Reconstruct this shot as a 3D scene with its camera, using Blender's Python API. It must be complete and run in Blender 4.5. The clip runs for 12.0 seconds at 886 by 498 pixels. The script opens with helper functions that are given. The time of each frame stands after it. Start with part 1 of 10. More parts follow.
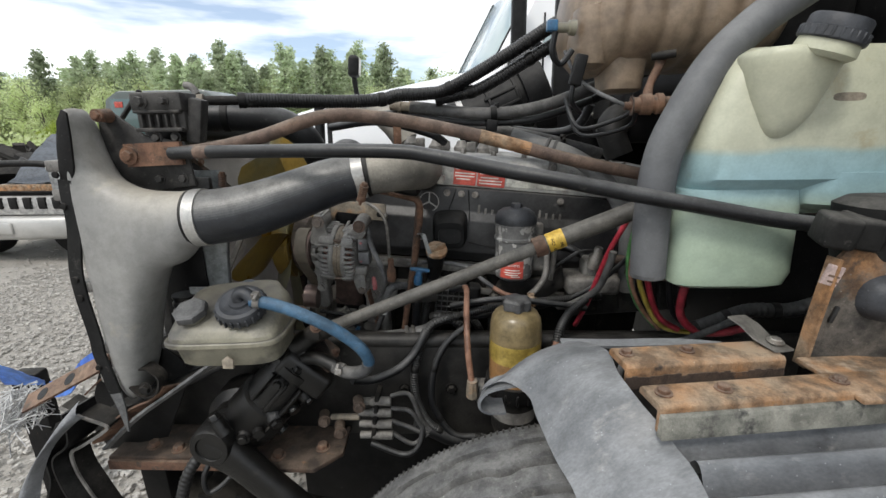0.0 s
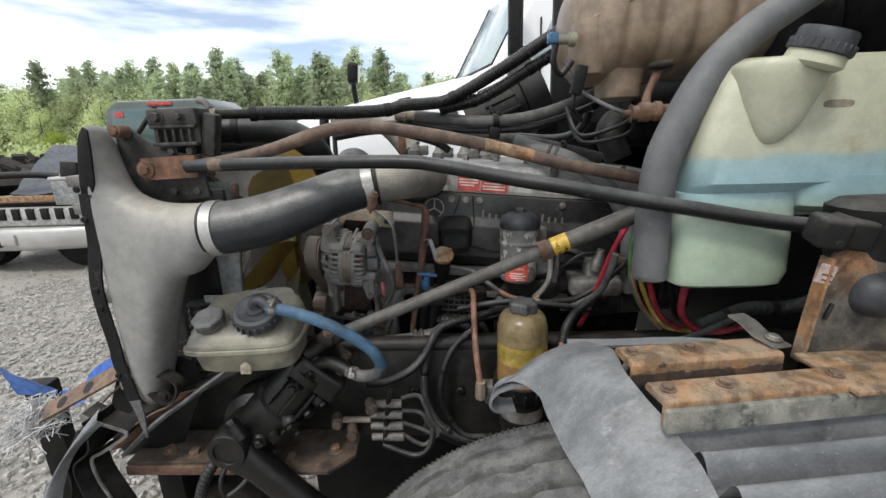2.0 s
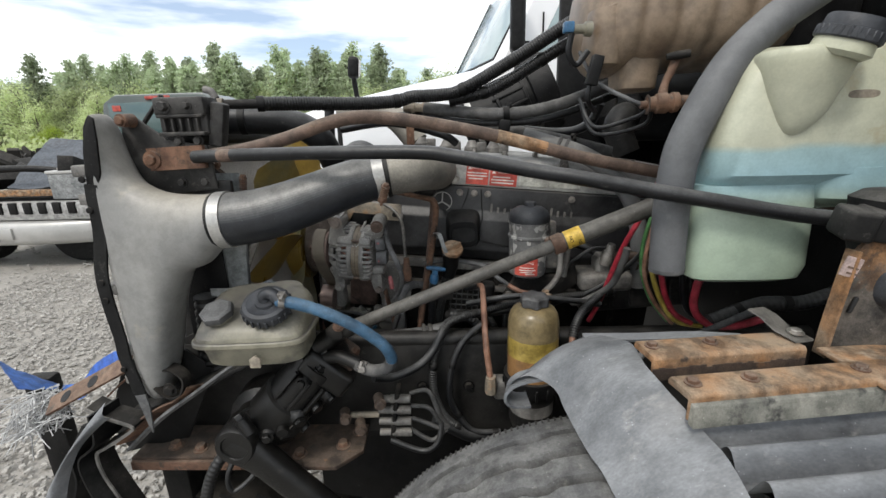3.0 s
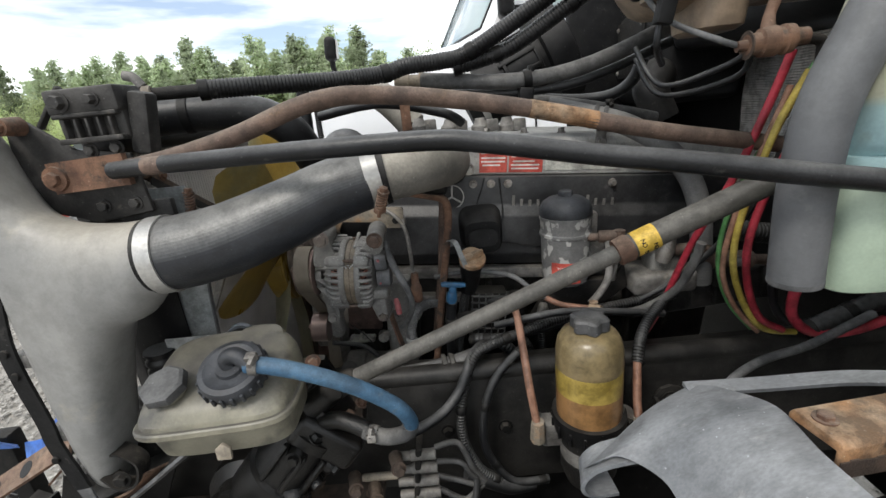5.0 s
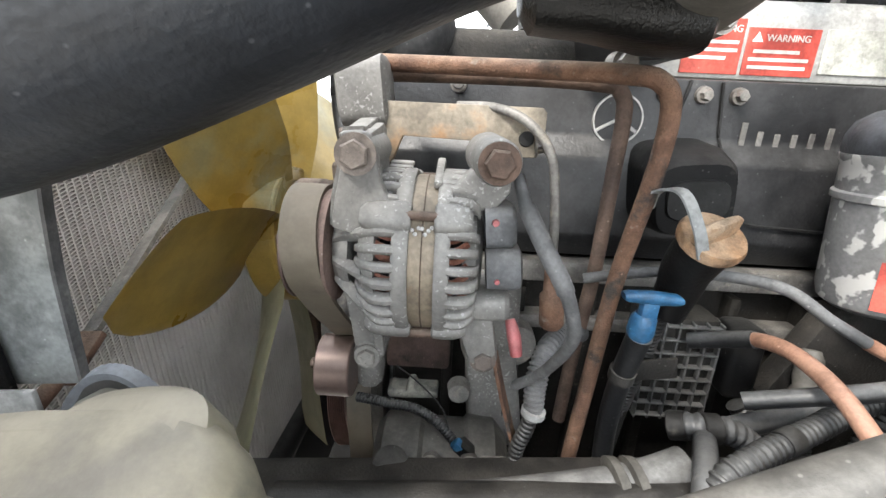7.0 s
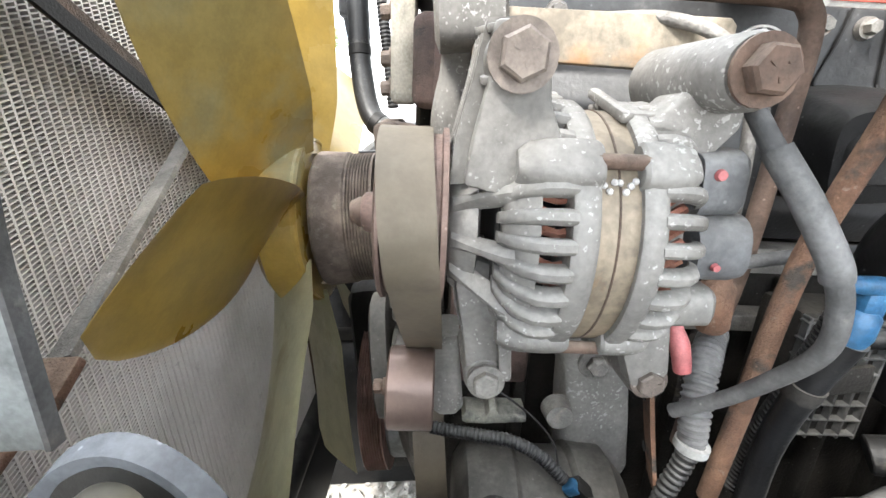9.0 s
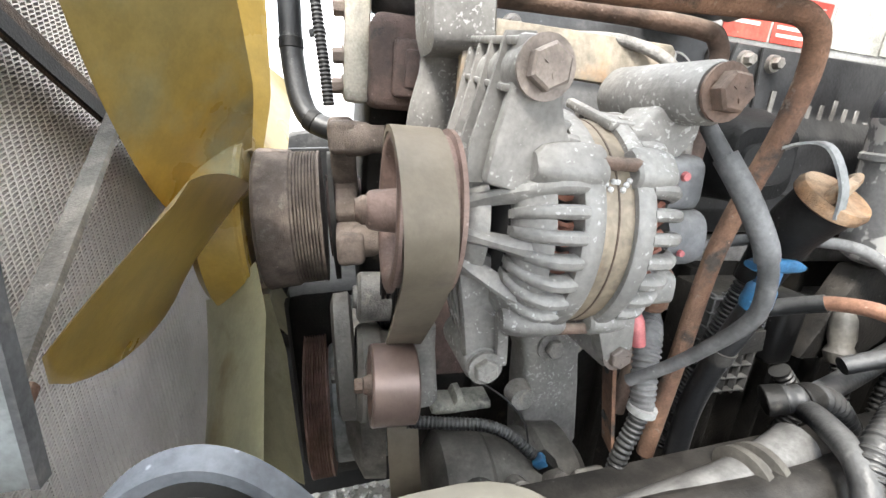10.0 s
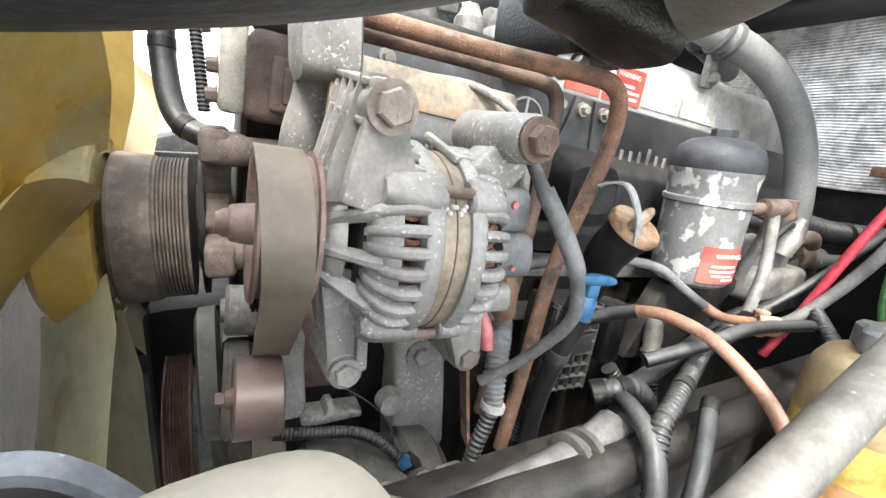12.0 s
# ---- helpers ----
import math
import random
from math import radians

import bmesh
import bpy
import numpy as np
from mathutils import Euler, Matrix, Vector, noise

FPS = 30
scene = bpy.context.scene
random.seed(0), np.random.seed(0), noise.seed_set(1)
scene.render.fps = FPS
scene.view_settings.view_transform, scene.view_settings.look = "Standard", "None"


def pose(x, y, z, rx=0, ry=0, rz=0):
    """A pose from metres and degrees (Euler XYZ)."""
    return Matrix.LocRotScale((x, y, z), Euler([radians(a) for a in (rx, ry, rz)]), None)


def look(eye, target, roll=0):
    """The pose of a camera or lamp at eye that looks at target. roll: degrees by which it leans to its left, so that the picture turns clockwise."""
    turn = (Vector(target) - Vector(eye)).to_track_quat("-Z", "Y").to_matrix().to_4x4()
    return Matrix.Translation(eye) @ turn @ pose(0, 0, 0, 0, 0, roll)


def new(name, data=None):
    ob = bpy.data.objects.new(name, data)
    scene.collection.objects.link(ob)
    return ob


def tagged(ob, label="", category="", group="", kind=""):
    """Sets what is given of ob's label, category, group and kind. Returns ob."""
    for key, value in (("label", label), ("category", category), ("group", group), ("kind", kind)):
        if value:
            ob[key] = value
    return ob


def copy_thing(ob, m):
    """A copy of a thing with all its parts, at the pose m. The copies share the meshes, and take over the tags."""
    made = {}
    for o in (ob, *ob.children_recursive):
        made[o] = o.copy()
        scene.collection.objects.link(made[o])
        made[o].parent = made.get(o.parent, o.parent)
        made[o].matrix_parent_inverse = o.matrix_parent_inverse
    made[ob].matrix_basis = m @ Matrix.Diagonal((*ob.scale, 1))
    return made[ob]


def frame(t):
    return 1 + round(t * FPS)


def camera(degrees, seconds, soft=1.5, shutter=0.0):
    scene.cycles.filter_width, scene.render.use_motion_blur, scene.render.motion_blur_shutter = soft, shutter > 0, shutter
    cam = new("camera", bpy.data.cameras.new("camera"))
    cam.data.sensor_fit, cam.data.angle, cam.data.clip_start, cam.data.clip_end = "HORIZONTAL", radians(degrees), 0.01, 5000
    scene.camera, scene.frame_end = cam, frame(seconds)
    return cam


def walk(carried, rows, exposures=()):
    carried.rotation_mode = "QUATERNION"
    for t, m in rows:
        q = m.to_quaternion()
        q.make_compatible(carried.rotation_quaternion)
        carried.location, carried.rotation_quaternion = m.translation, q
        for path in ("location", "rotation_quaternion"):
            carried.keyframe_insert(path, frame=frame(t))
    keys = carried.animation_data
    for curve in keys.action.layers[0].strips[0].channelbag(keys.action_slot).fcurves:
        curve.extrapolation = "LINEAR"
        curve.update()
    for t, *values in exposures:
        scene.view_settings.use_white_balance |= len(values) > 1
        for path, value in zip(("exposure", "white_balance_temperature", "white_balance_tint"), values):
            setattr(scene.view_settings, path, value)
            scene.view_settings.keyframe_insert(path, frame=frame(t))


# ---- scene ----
cam = camera(92.1, 12.0)
PATH = [
    (0.0, (0.0422, 0.0226, 1.4438), (-0.0349, 1.9455, 0.8983), -0.92),
    (0.5, (0.0402, 0.0206, 1.4467), (-0.042, 1.9463, 0.9112), -1.41),
    (1.0, (0.034, 0.0126, 1.4494), (-0.0492, 1.9382, 0.916), -1.71),
    (1.5, (0.0298, 0.0005, 1.4561), (-0.0504, 1.9271, 0.9237), -1.82),
    (2.0, (0.0258, -0.0045, 1.457), (-0.0494, 1.922, 0.9256), -1.92),
    (2.5, (0.0158, 0.0007, 1.4549), (-0.0524, 1.9281, 0.9247), -2.12),
    (3.0, (-0.004, 0.0051, 1.4468), (-0.0691, 1.9278, 0.9005), -1.62),
    (3.2, (-0.018, 0.0052, 1.4486), (-0.0821, 1.9279, 0.9023), -1.63),
    (4.8, (-0.0554, 0.1714, 1.455), (-0.0988, 2.0736, 0.8364), -6.63),
    (5.0, (-0.0514, 0.2497, 1.4428), (-0.1017, 2.1472, 0.813), -6.12),
    (5.5, (-0.0283, 0.4024, 1.4035), (-0.1216, 2.2956, 0.7642), -5.99),
    (6.0, (-0.0485, 0.5265, 1.3671), (-0.1927, 2.4087, 0.7068), -6.05),
    (6.5, (-0.1427, 0.6378, 1.3114), (-0.27, 2.5293, 0.6736), -4.07),
    (7.0, (-0.2202, 0.7109, 1.2531), (-0.3339, 2.6182, 0.6619), -2.68),
    (7.2, (-0.2275, 0.7399, 1.2137), (-0.3872, 2.6742, 0.7295), -3.37),
    (8.8, (-0.3226, 0.8151, 1.2062), (-0.36, 2.7162, 0.5867), -2.53),
    (9.0, (-0.3316, 0.8181, 1.2112), (-0.3361, 2.7208, 0.5961), -2.76),
    (9.5, (-0.3687, 0.8202, 1.2228), (-0.2262, 2.7174, 0.6054), -2.27),
    (10.0, (-0.3907, 0.8136, 1.2134), (0.0494, 2.6619, 0.5895), -0.2),
    (10.5, (-0.4156, 0.818, 1.2072), (0.2867, 2.5864, 0.5897), 2.08),
    (11.0, (-0.4425, 0.8204, 1.2029), (0.4277, 2.5224, 0.6129), 3.73),
    (11.5, (-0.4486, 0.8155, 1.2027), (0.4811, 2.4971, 0.646), 4.58),
    (12.0, (-0.3781, 0.7803, 1.2218), (0.5195, 2.4857, 0.6883), 5.01),
]
walk(cam, [(t, look(eye, target, roll)) for t, eye, target, roll in PATH],
     [(0, 0.2), (3.2, 0.22), (4.8, 0.25), (5.5, 0.7), (6.0, 1.25), (6.5, 1.92), (7.2, 2.08), (9.0, 2.74), (10.5, 2.66), (12, 2.68)])

# ---- world, sun, light ----
SUN_ELEV, SUN_ROT = 55.0, 200.0
world = bpy.data.worlds.new("sky")
scene.world = world
world.use_nodes = True
wn, wl = world.node_tree.nodes, world.node_tree.links
wn.clear()
w_out = wn.new("ShaderNodeOutputWorld")
w_bg = wn.new("ShaderNodeBackground")
w_sky = wn.new("ShaderNodeTexSky")
w_sky.sky_type, w_sky.sun_disc = "NISHITA", False
w_sky.sun_elevation, w_sky.sun_rotation = radians(SUN_ELEV), radians(SUN_ROT)
w_tc, w_map, w_noise, w_ramp = wn.new("ShaderNodeTexCoord"), wn.new("ShaderNodeMapping"), wn.new("ShaderNodeTexNoise"), wn.new("ShaderNodeValToRGB")
w_mix = wn.new("ShaderNodeMix")
w_mix.data_type = "RGBA"
w_map.inputs["Scale"].default_value = (1.0, 1.0, 5.5)
w_map.inputs["Location"].default_value = (0.35, 0.1, 0.2)
w_noise.inputs["Scale"].default_value, w_noise.inputs["Detail"].default_value = 2.6, 7.0
w_ramp.color_ramp.elements[0].position, w_ramp.color_ramp.elements[1].position = 0.34, 0.50
w_ramp.color_ramp.elements[0].color = (0.22, 0.22, 0.22, 1)
w_mix.inputs["B"].default_value = (12.7, 13.1, 13.4, 1)
w_bg.inputs["Strength"].default_value = 0.1
wl.new(w_tc.outputs["Generated"], w_map.inputs["Vector"])
wl.new(w_map.outputs["Vector"], w_noise.inputs["Vector"])
wl.new(w_noise.outputs["Fac"], w_ramp.inputs["Fac"])
wl.new(w_ramp.outputs["Color"], w_mix.inputs["Factor"])
w_tint = wn.new("ShaderNodeMix")
w_tint.data_type, w_tint.blend_type = "RGBA", "MULTIPLY"
w_tint.inputs["Factor"].default_value = 1.0
w_tint.inputs["B"].default_value = (1.0, 1.14, 1.28, 1)
wl.new(w_sky.outputs["Color"], w_tint.inputs["A"])
wl.new(w_tint.outputs["Result"], w_mix.inputs["A"])
wl.new(w_mix.outputs["Result"], w_bg.inputs["Color"])
wl.new(w_bg.outputs["Background"], w_out.inputs["Surface"])
sun = new("sun", bpy.data.lights.new("sun", "SUN"))
sun.data.energy, sun.data.angle, sun.data.color = 1.7, radians(12), (1.0, 0.95, 0.88)
sun.matrix_world = look((-3, -4, 9), (0, 1.2, 1))


# ---- materials ----
def grimy(name, c1, c2, rough=0.6, metal=0.0, scale=14.0, bump=0.25, spot=None, amount=0.35, spot_scale=45.0, coat=0.0, stretch=(1, 1, 1), trans=0.0, fine=6.0, spec=0.5, dust=None, settle=0.6, reach=0.95, spot2=None, amount2=0.3, spot2_scale=25.0, smear=0.4, band=0.95):
    """A worn surface: two tones in broad patches, fine grain in relief, and spots or a film of a third colour."""
    m = bpy.data.materials.new(name)
    m.use_nodes = True
    n, l = m.node_tree.nodes, m.node_tree.links
    b = n["Principled BSDF"]
    tc, mp = n.new("ShaderNodeTexCoord"), n.new("ShaderNodeMapping")
    mp.inputs["Scale"].default_value = stretch
    l.new(tc.outputs["Object"], mp.inputs["Vector"])
    broad, grain = n.new("ShaderNodeTexNoise"), n.new("ShaderNodeTexNoise")
    broad.inputs["Scale"].default_value, broad.inputs["Detail"].default_value = scale, 6
    grain.inputs["Scale"].default_value, grain.inputs["Detail"].default_value = max(260.0, scale * fine * 4) if scale > 3.5 else scale * 60, 5
    l.new(mp.outputs["Vector"], broad.inputs["Vector"])
    l.new(mp.outputs["Vector"], grain.inputs["Vector"])
    ramp = n.new("ShaderNodeValToRGB")
    ramp.color_ramp.elements[0].position, ramp.color_ramp.elements[1].position = 0.34, 0.66
    ramp.color_ramp.elements[0].color, ramp.color_ramp.elements[1].color = (*c1, 1), (*c2, 1)
    l.new(broad.outputs["Fac"], ramp.inputs["Fac"])
    colour = ramp.outputs["Color"]
    for spot, amount, spot_scale in ((spot, amount, spot_scale), (spot2, amount2, spot2_scale)):
        if not spot:
            continue
        sp, sr, mx = n.new("ShaderNodeTexNoise"), n.new("ShaderNodeValToRGB"), n.new("ShaderNodeMix")
        sp.inputs["Scale"].default_value, sp.inputs["Detail"].default_value, sp.inputs["Roughness"].default_value = spot_scale, 8, 0.62
        edge = 0.72 - 0.4 * amount
        sr.color_ramp.elements[0].position, sr.color_ramp.elements[1].position = edge, min(1.0, edge + 0.11)
        mx.data_type = "RGBA"
        mx.inputs["B"].default_value = (*spot, 1)
        l.new(mp.outputs["Vector"], sp.inputs["Vector"])
        l.new(sp.outputs["Fac"], sr.inputs["Fac"])
        l.new(sr.outputs["Color"], mx.inputs["Factor"])
        l.new(colour, mx.inputs["A"])
        colour = mx.outputs["Result"]
    if dust:
        # dust that has settled on what faces up, in patches
        ge, sx, up_, dm = n.new("ShaderNodeNewGeometry"), n.new("ShaderNodeSeparateXYZ"), n.new("ShaderNodeMapRange"), n.new("ShaderNodeMix")
        pa, mu = n.new("ShaderNodeMapRange"), n.new("ShaderNodeMath")
        up_.inputs["From Min"].default_value, up_.inputs["From Max"].default_value = reach - band, reach
        up_.inputs["To Max"].default_value = settle
        pa.inputs["From Min"].default_value, pa.inputs["From Max"].default_value, pa.inputs["To Min"].default_value, pa.inputs["To Max"].default_value = 0.3, 0.65, 0.55, 1.1
        mu.operation = "MULTIPLY"
        dm.data_type = "RGBA"
        dm.inputs["B"].default_value = (*dust, 1)
        l.new(ge.outputs["Normal"], sx.inputs["Vector"])
        l.new(sx.outputs["Z"], up_.inputs["Value"])
        l.new(broad.outputs["Fac"], pa.inputs["Value"])
        l.new(up_.outputs["Result"], mu.inputs[0])
        l.new(pa.outputs["Result"], mu.inputs[1])
        l.new(mu.outputs["Value"], dm.inputs["Factor"])
        l.new(colour, dm.inputs["A"])
        colour = dm.outputs["Result"]
    if bump > 0.1 and scale > 3.5:
        # small pale flecks of dry dirt
        vo, dot, pick, am, fm_ = n.new("ShaderNodeTexVoronoi"), n.new("ShaderNodeMapRange"), n.new("ShaderNodeMath"), n.new("ShaderNodeMath"), n.new("ShaderNodeMix")
        vo.inputs["Scale"].default_value = 170.0
        dot.inputs["From Min"].default_value, dot.inputs["From Max"].default_value = 0.20, 0.08
        cs_ = n.new("ShaderNodeSeparateXYZ")
        pick.operation, am.operation = "GREATER_THAN", "MULTIPLY"
        pick.inputs[1].default_value = 0.88
        fm_.data_type = "RGBA"
        fm_.inputs["B"].default_value = (*[min(0.5, 0.05 + 1.45 * v) for v in c2], 1)
        l.new(tc.outputs["Object"], vo.inputs["Vector"])
        l.new(vo.outputs["Distance"], dot.inputs["Value"])
        l.new(vo.outputs["Color"], cs_.inputs["Vector"])
        l.new(cs_.outputs["X"], pick.inputs[0])
        l.new(dot.outputs["Result"], am.inputs[0])
        l.new(pick.outputs["Value"], am.inputs[1])
        l.new(am.outputs["Value"], fm_.inputs["Factor"])
        l.new(colour, fm_.inputs["A"])
        colour = fm_.outputs["Result"]
    if bump > 0.03 and scale > 3.5:
        # grime wiped and run into uneven patches
        wn, wr, wm = n.new("ShaderNodeTexNoise"), n.new("ShaderNodeMapRange"), n.new("ShaderNodeMix")
        wn.inputs["Scale"].default_value, wn.inputs["Detail"].default_value, wn.inputs["Roughness"].default_value, wn.inputs["Distortion"].default_value = 28.0, 10, 0.68, 0.0
        wr.inputs["From Min"].default_value, wr.inputs["From Max"].default_value = 0.40, 0.58
        wr.inputs["To Min"].default_value, wr.inputs["To Max"].default_value = (1.0 - smear, 1.0 + 0.35 * smear)
        wm.data_type, wm.blend_type = "RGBA", "MULTIPLY"
        wm.inputs["Factor"].default_value = 1.0
        l.new(mp.outputs["Vector"], wn.inputs["Vector"])
        l.new(wn.outputs["Fac"], wr.inputs["Value"])
        l.new(colour, wm.inputs["A"])
        l.new(wr.outputs["Result"], wm.inputs["B"])
        colour = wm.outputs["Result"]
    gm = n.new("ShaderNodeMix")
    gm.data_type, gm.blend_type = "RGBA", "OVERLAY"
    gm.inputs["Factor"].default_value = 0.15 if bump > 0.1 else 0.05
    gr = n.new("ShaderNodeMapRange")
    gr.inputs["From Min"].default_value, gr.inputs["From Max"].default_value = 0.28, 0.72
    l.new(grain.outputs["Fac"], gr.inputs["Value"])
    l.new(colour, gm.inputs["A"])
    l.new(gr.outputs["Result"], gm.inputs["B"])
    l.new(gm.outputs["Result"], b.inputs["Base Color"])
    mr = n.new("ShaderNodeMapRange")
    mr.inputs["To Min"].default_value, mr.inputs["To Max"].default_value = max(0.02, rough - 0.12), min(1.0, rough + 0.12)
    l.new(broad.outputs["Fac"], mr.inputs["Value"])
    l.new(mr.outputs["Result"], b.inputs["Roughness"])
    b.inputs["Metallic"].default_value = metal
    b.inputs["Coat Weight"].default_value = coat
    b.inputs["Specular IOR Level"].default_value = spec
    b.inputs["Transmission Weight"].default_value = trans
    bp = n.new("ShaderNodeBump")
    bp.inputs["Strength"].default_value, bp.inputs["Distance"].default_value = bump, 0.002
    l.new(grain.outputs["Fac"], bp.inputs["Height"])
    l.new(bp.outputs["Normal"], b.inputs["Normal"])
    return m


def milky_tank():
    """Milky plastic that shows the blue fluid's level, with a greener clear lower part."""
    m = grimy("milky_tank", (0.40, 0.40, 0.29), (0.46, 0.46, 0.35), 0.4, spot=(0.36, 0.31, 0.19), amount=0.2, scale=5, bump=0.05, spot_scale=8, spot2=(0.10, 0.11, 0.10), amount2=0.02, spot2_scale=70, smear=0.10)
    n, l = m.node_tree.nodes, m.node_tree.links
    b = n["Principled BSDF"]
    old = b.inputs["Base Color"].links[0].from_socket
    tc, sx, mr, rp, nz, ad = n.new("ShaderNodeTexCoord"), n.new("ShaderNodeSeparateXYZ"), n.new("ShaderNodeMapRange"), n.new("ShaderNodeValToRGB"), n.new("ShaderNodeTexNoise"), n.new("ShaderNodeMath")
    nz.inputs["Scale"].default_value = 6.0
    ad.operation = "MULTIPLY_ADD"
    ad.inputs[1].default_value = 0.03
    l.new(tc.outputs["Object"], sx.inputs["Vector"])
    l.new(tc.outputs["Object"], nz.inputs["Vector"])
    l.new(nz.outputs["Fac"], ad.inputs[0])
    l.new(sx.outputs["Z"], ad.inputs[2])
    mr.inputs["From Min"].default_value, mr.inputs["From Max"].default_value = 1.165 + 0.015, 1.565 + 0.015
    l.new(ad.outputs["Value"], mr.inputs["Value"])
    l.new(mr.outputs["Result"], rp.inputs["Fac"])
    e = rp.color_ramp.elements
    e[0].position, e[0].color = 0.0, (0.86, 1.08, 1.12, 1)
    e[1].position, e[1].color = 1.0, (1.0, 1.0, 1.0, 1)
    for p, c in ((0.36, (0.86, 1.06, 1.15, 1)), (0.43, (0.66, 0.96, 1.32, 1)), (0.49, (0.62, 0.94, 1.36, 1)), (0.585, (0.66, 0.95, 1.32, 1)), (0.615, (0.98, 1.0, 1.04, 1))):
        k = e.new(p)
        k.color = c
    mx = n.new("ShaderNodeMix")
    mx.data_type, mx.blend_type = "RGBA", "MULTIPLY"
    mx.inputs["Factor"].default_value = 1.0
    l.new(old, mx.inputs["A"])
    l.new(rp.outputs["Color"], mx.inputs["B"])
    l.new(mx.outputs["Result"], b.inputs["Base Color"])
    return m


def crusted(m, colour, scale=130.0, keep=0.10):
    """Adds small ragged specks of pale corrosion, thicker in some places than in others."""
    n, l = m.node_tree.nodes, m.node_tree.links
    b = n["Principled BSDF"]
    old = b.inputs["Base Color"].links[0].from_socket
    tc, sp, cl, mu, rm, mx = n.new("ShaderNodeTexCoord"), n.new("ShaderNodeTexNoise"), n.new("ShaderNodeTexNoise"), n.new("ShaderNodeMath"), n.new("ShaderNodeMapRange"), n.new("ShaderNodeMix")
    sp.inputs["Scale"].default_value, sp.inputs["Detail"].default_value = scale, 3
    cl.inputs["Scale"].default_value, cl.inputs["Detail"].default_value = 26.0, 3
    mu.operation = "MULTIPLY_ADD"
    mu.inputs[1].default_value = 0.55
    rm.inputs["From Min"].default_value, rm.inputs["From Max"].default_value = 0.905 - keep, 0.945 - keep
    rm.inputs["To Max"].default_value = 0.6
    mx.data_type = "RGBA"
    mx.inputs["B"].default_value = (*colour, 1)
    l.new(tc.outputs["Object"], sp.inputs["Vector"])
    l.new(tc.outputs["Object"], cl.inputs["Vector"])
    l.new(cl.outputs["Fac"], mu.inputs[0])
    l.new(sp.outputs["Fac"], mu.inputs[2])
    l.new(mu.outputs["Value"], rm.inputs["Value"])
    l.new(rm.outputs["Result"], mx.inputs["Factor"])
    l.new(old, mx.inputs["A"])
    l.new(mx.outputs["Result"], b.inputs["Base Color"])
    return m


M_WASHER = milky_tank()
DUST = (0.30, 0.275, 0.235)
M_RUBBER = grimy("dusty_rubber", (0.0048, 0.0048, 0.0054), (0.0132, 0.0132, 0.0126), 0.7, spot=(0.07, 0.066, 0.06), amount=0.25, scale=9, spec=0.22, dust=(0.13, 0.125, 0.115), settle=0.5)
M_RUBBER_GREY = grimy("dust_coated_rubber", (0.051, 0.05185, 0.0544), (0.0935, 0.0918, 0.0884), 0.72, spot=(0.1275, 0.1232, 0.1148), amount=0.32, scale=9, spot_scale=25, dust=(0.153, 0.1462, 0.1343), settle=0.6)
# pale tops: dust on hoses, and the black rod's sheen put into colour
M_HOSE = grimy("black_hose", (0.0050, 0.0055, 0.0066), (0.0125, 0.0132, 0.0148), 0.42, spot=(0.07, 0.068, 0.064), amount=0.22, scale=11, spec=0.35, dust=(0.155, 0.155, 0.152), settle=0.6, smear=0.3)
M_CHARGE = grimy("charge_air_rubber", (0.010, 0.0115, 0.015), (0.020, 0.0225, 0.027), 0.38, spot=(0.075, 0.072, 0.066), amount=0.14, scale=5, spot_scale=24, dust=(0.19, 0.187, 0.175), settle=0.75, reach=0.62, band=0.6, smear=0.3)
M_CAP = grimy("dark_grey_cap", (0.02475, 0.0275, 0.033), (0.04125, 0.044, 0.0495), 0.55, spot=(0.0825, 0.0825, 0.07975), amount=0.25, scale=14)
M_SHROUD = grimy("pale_dusty_shroud", (0.1955, 0.2096, 0.2111), (0.2581, 0.2737, 0.2737), 0.7, spot=(0.1408, 0.1486, 0.1486), amount=0.25, scale=6, bump=0.12, spot_scale=14)
M_SLEEVE = grimy("dusty_cable_sleeve", (0.075, 0.077, 0.08), (0.12, 0.12, 0.12), 0.7, spot=(0.17, 0.165, 0.155), amount=0.3, scale=14)
M_SHAFT = grimy("dusty_steel_shaft", (0.0612, 0.0576, 0.05184), (0.09, 0.08424, 0.07416), 0.6, spot=(0.144, 0.1332, 0.1152), amount=0.15, scale=10, spot_scale=20, dust=(0.122, 0.115, 0.102), settle=0.6)
M_RUSTDARK = grimy("dark_rusted_plate", (0.045, 0.032, 0.026), (0.10, 0.066, 0.046), 0.9, spot=(0.21, 0.11, 0.05), amount=0.28, bump=0.8, scale=18, spot_scale=24, spot2=(0.02, 0.018, 0.016), amount2=0.35, spot2_scale=14, dust=(0.14, 0.115, 0.09), settle=0.35)
M_UPRIGHT = grimy("rust_streaked_plate", (0.050, 0.047, 0.044), (0.110, 0.095, 0.078), 0.8, spot=(0.24, 0.115, 0.040), amount=0.42, bump=0.6, scale=14, spot_scale=9, spot2=(0.022, 0.020, 0.019), amount2=0.34, spot2_scale=18, smear=0.5)
M_RAIL = grimy("dusty_black_rail", (0.009, 0.0088, 0.0085), (0.022, 0.021, 0.0195), 0.5, spot=(0.06, 0.056, 0.05), amount=0.22, scale=14, spec=0.35, dust=(0.05, 0.046, 0.041), settle=0.45)
M_REDPULLEY = grimy("red_brown_pulley", (0.22, 0.135, 0.115), (0.31, 0.20, 0.17), 0.55, metal=0.2, scale=20)
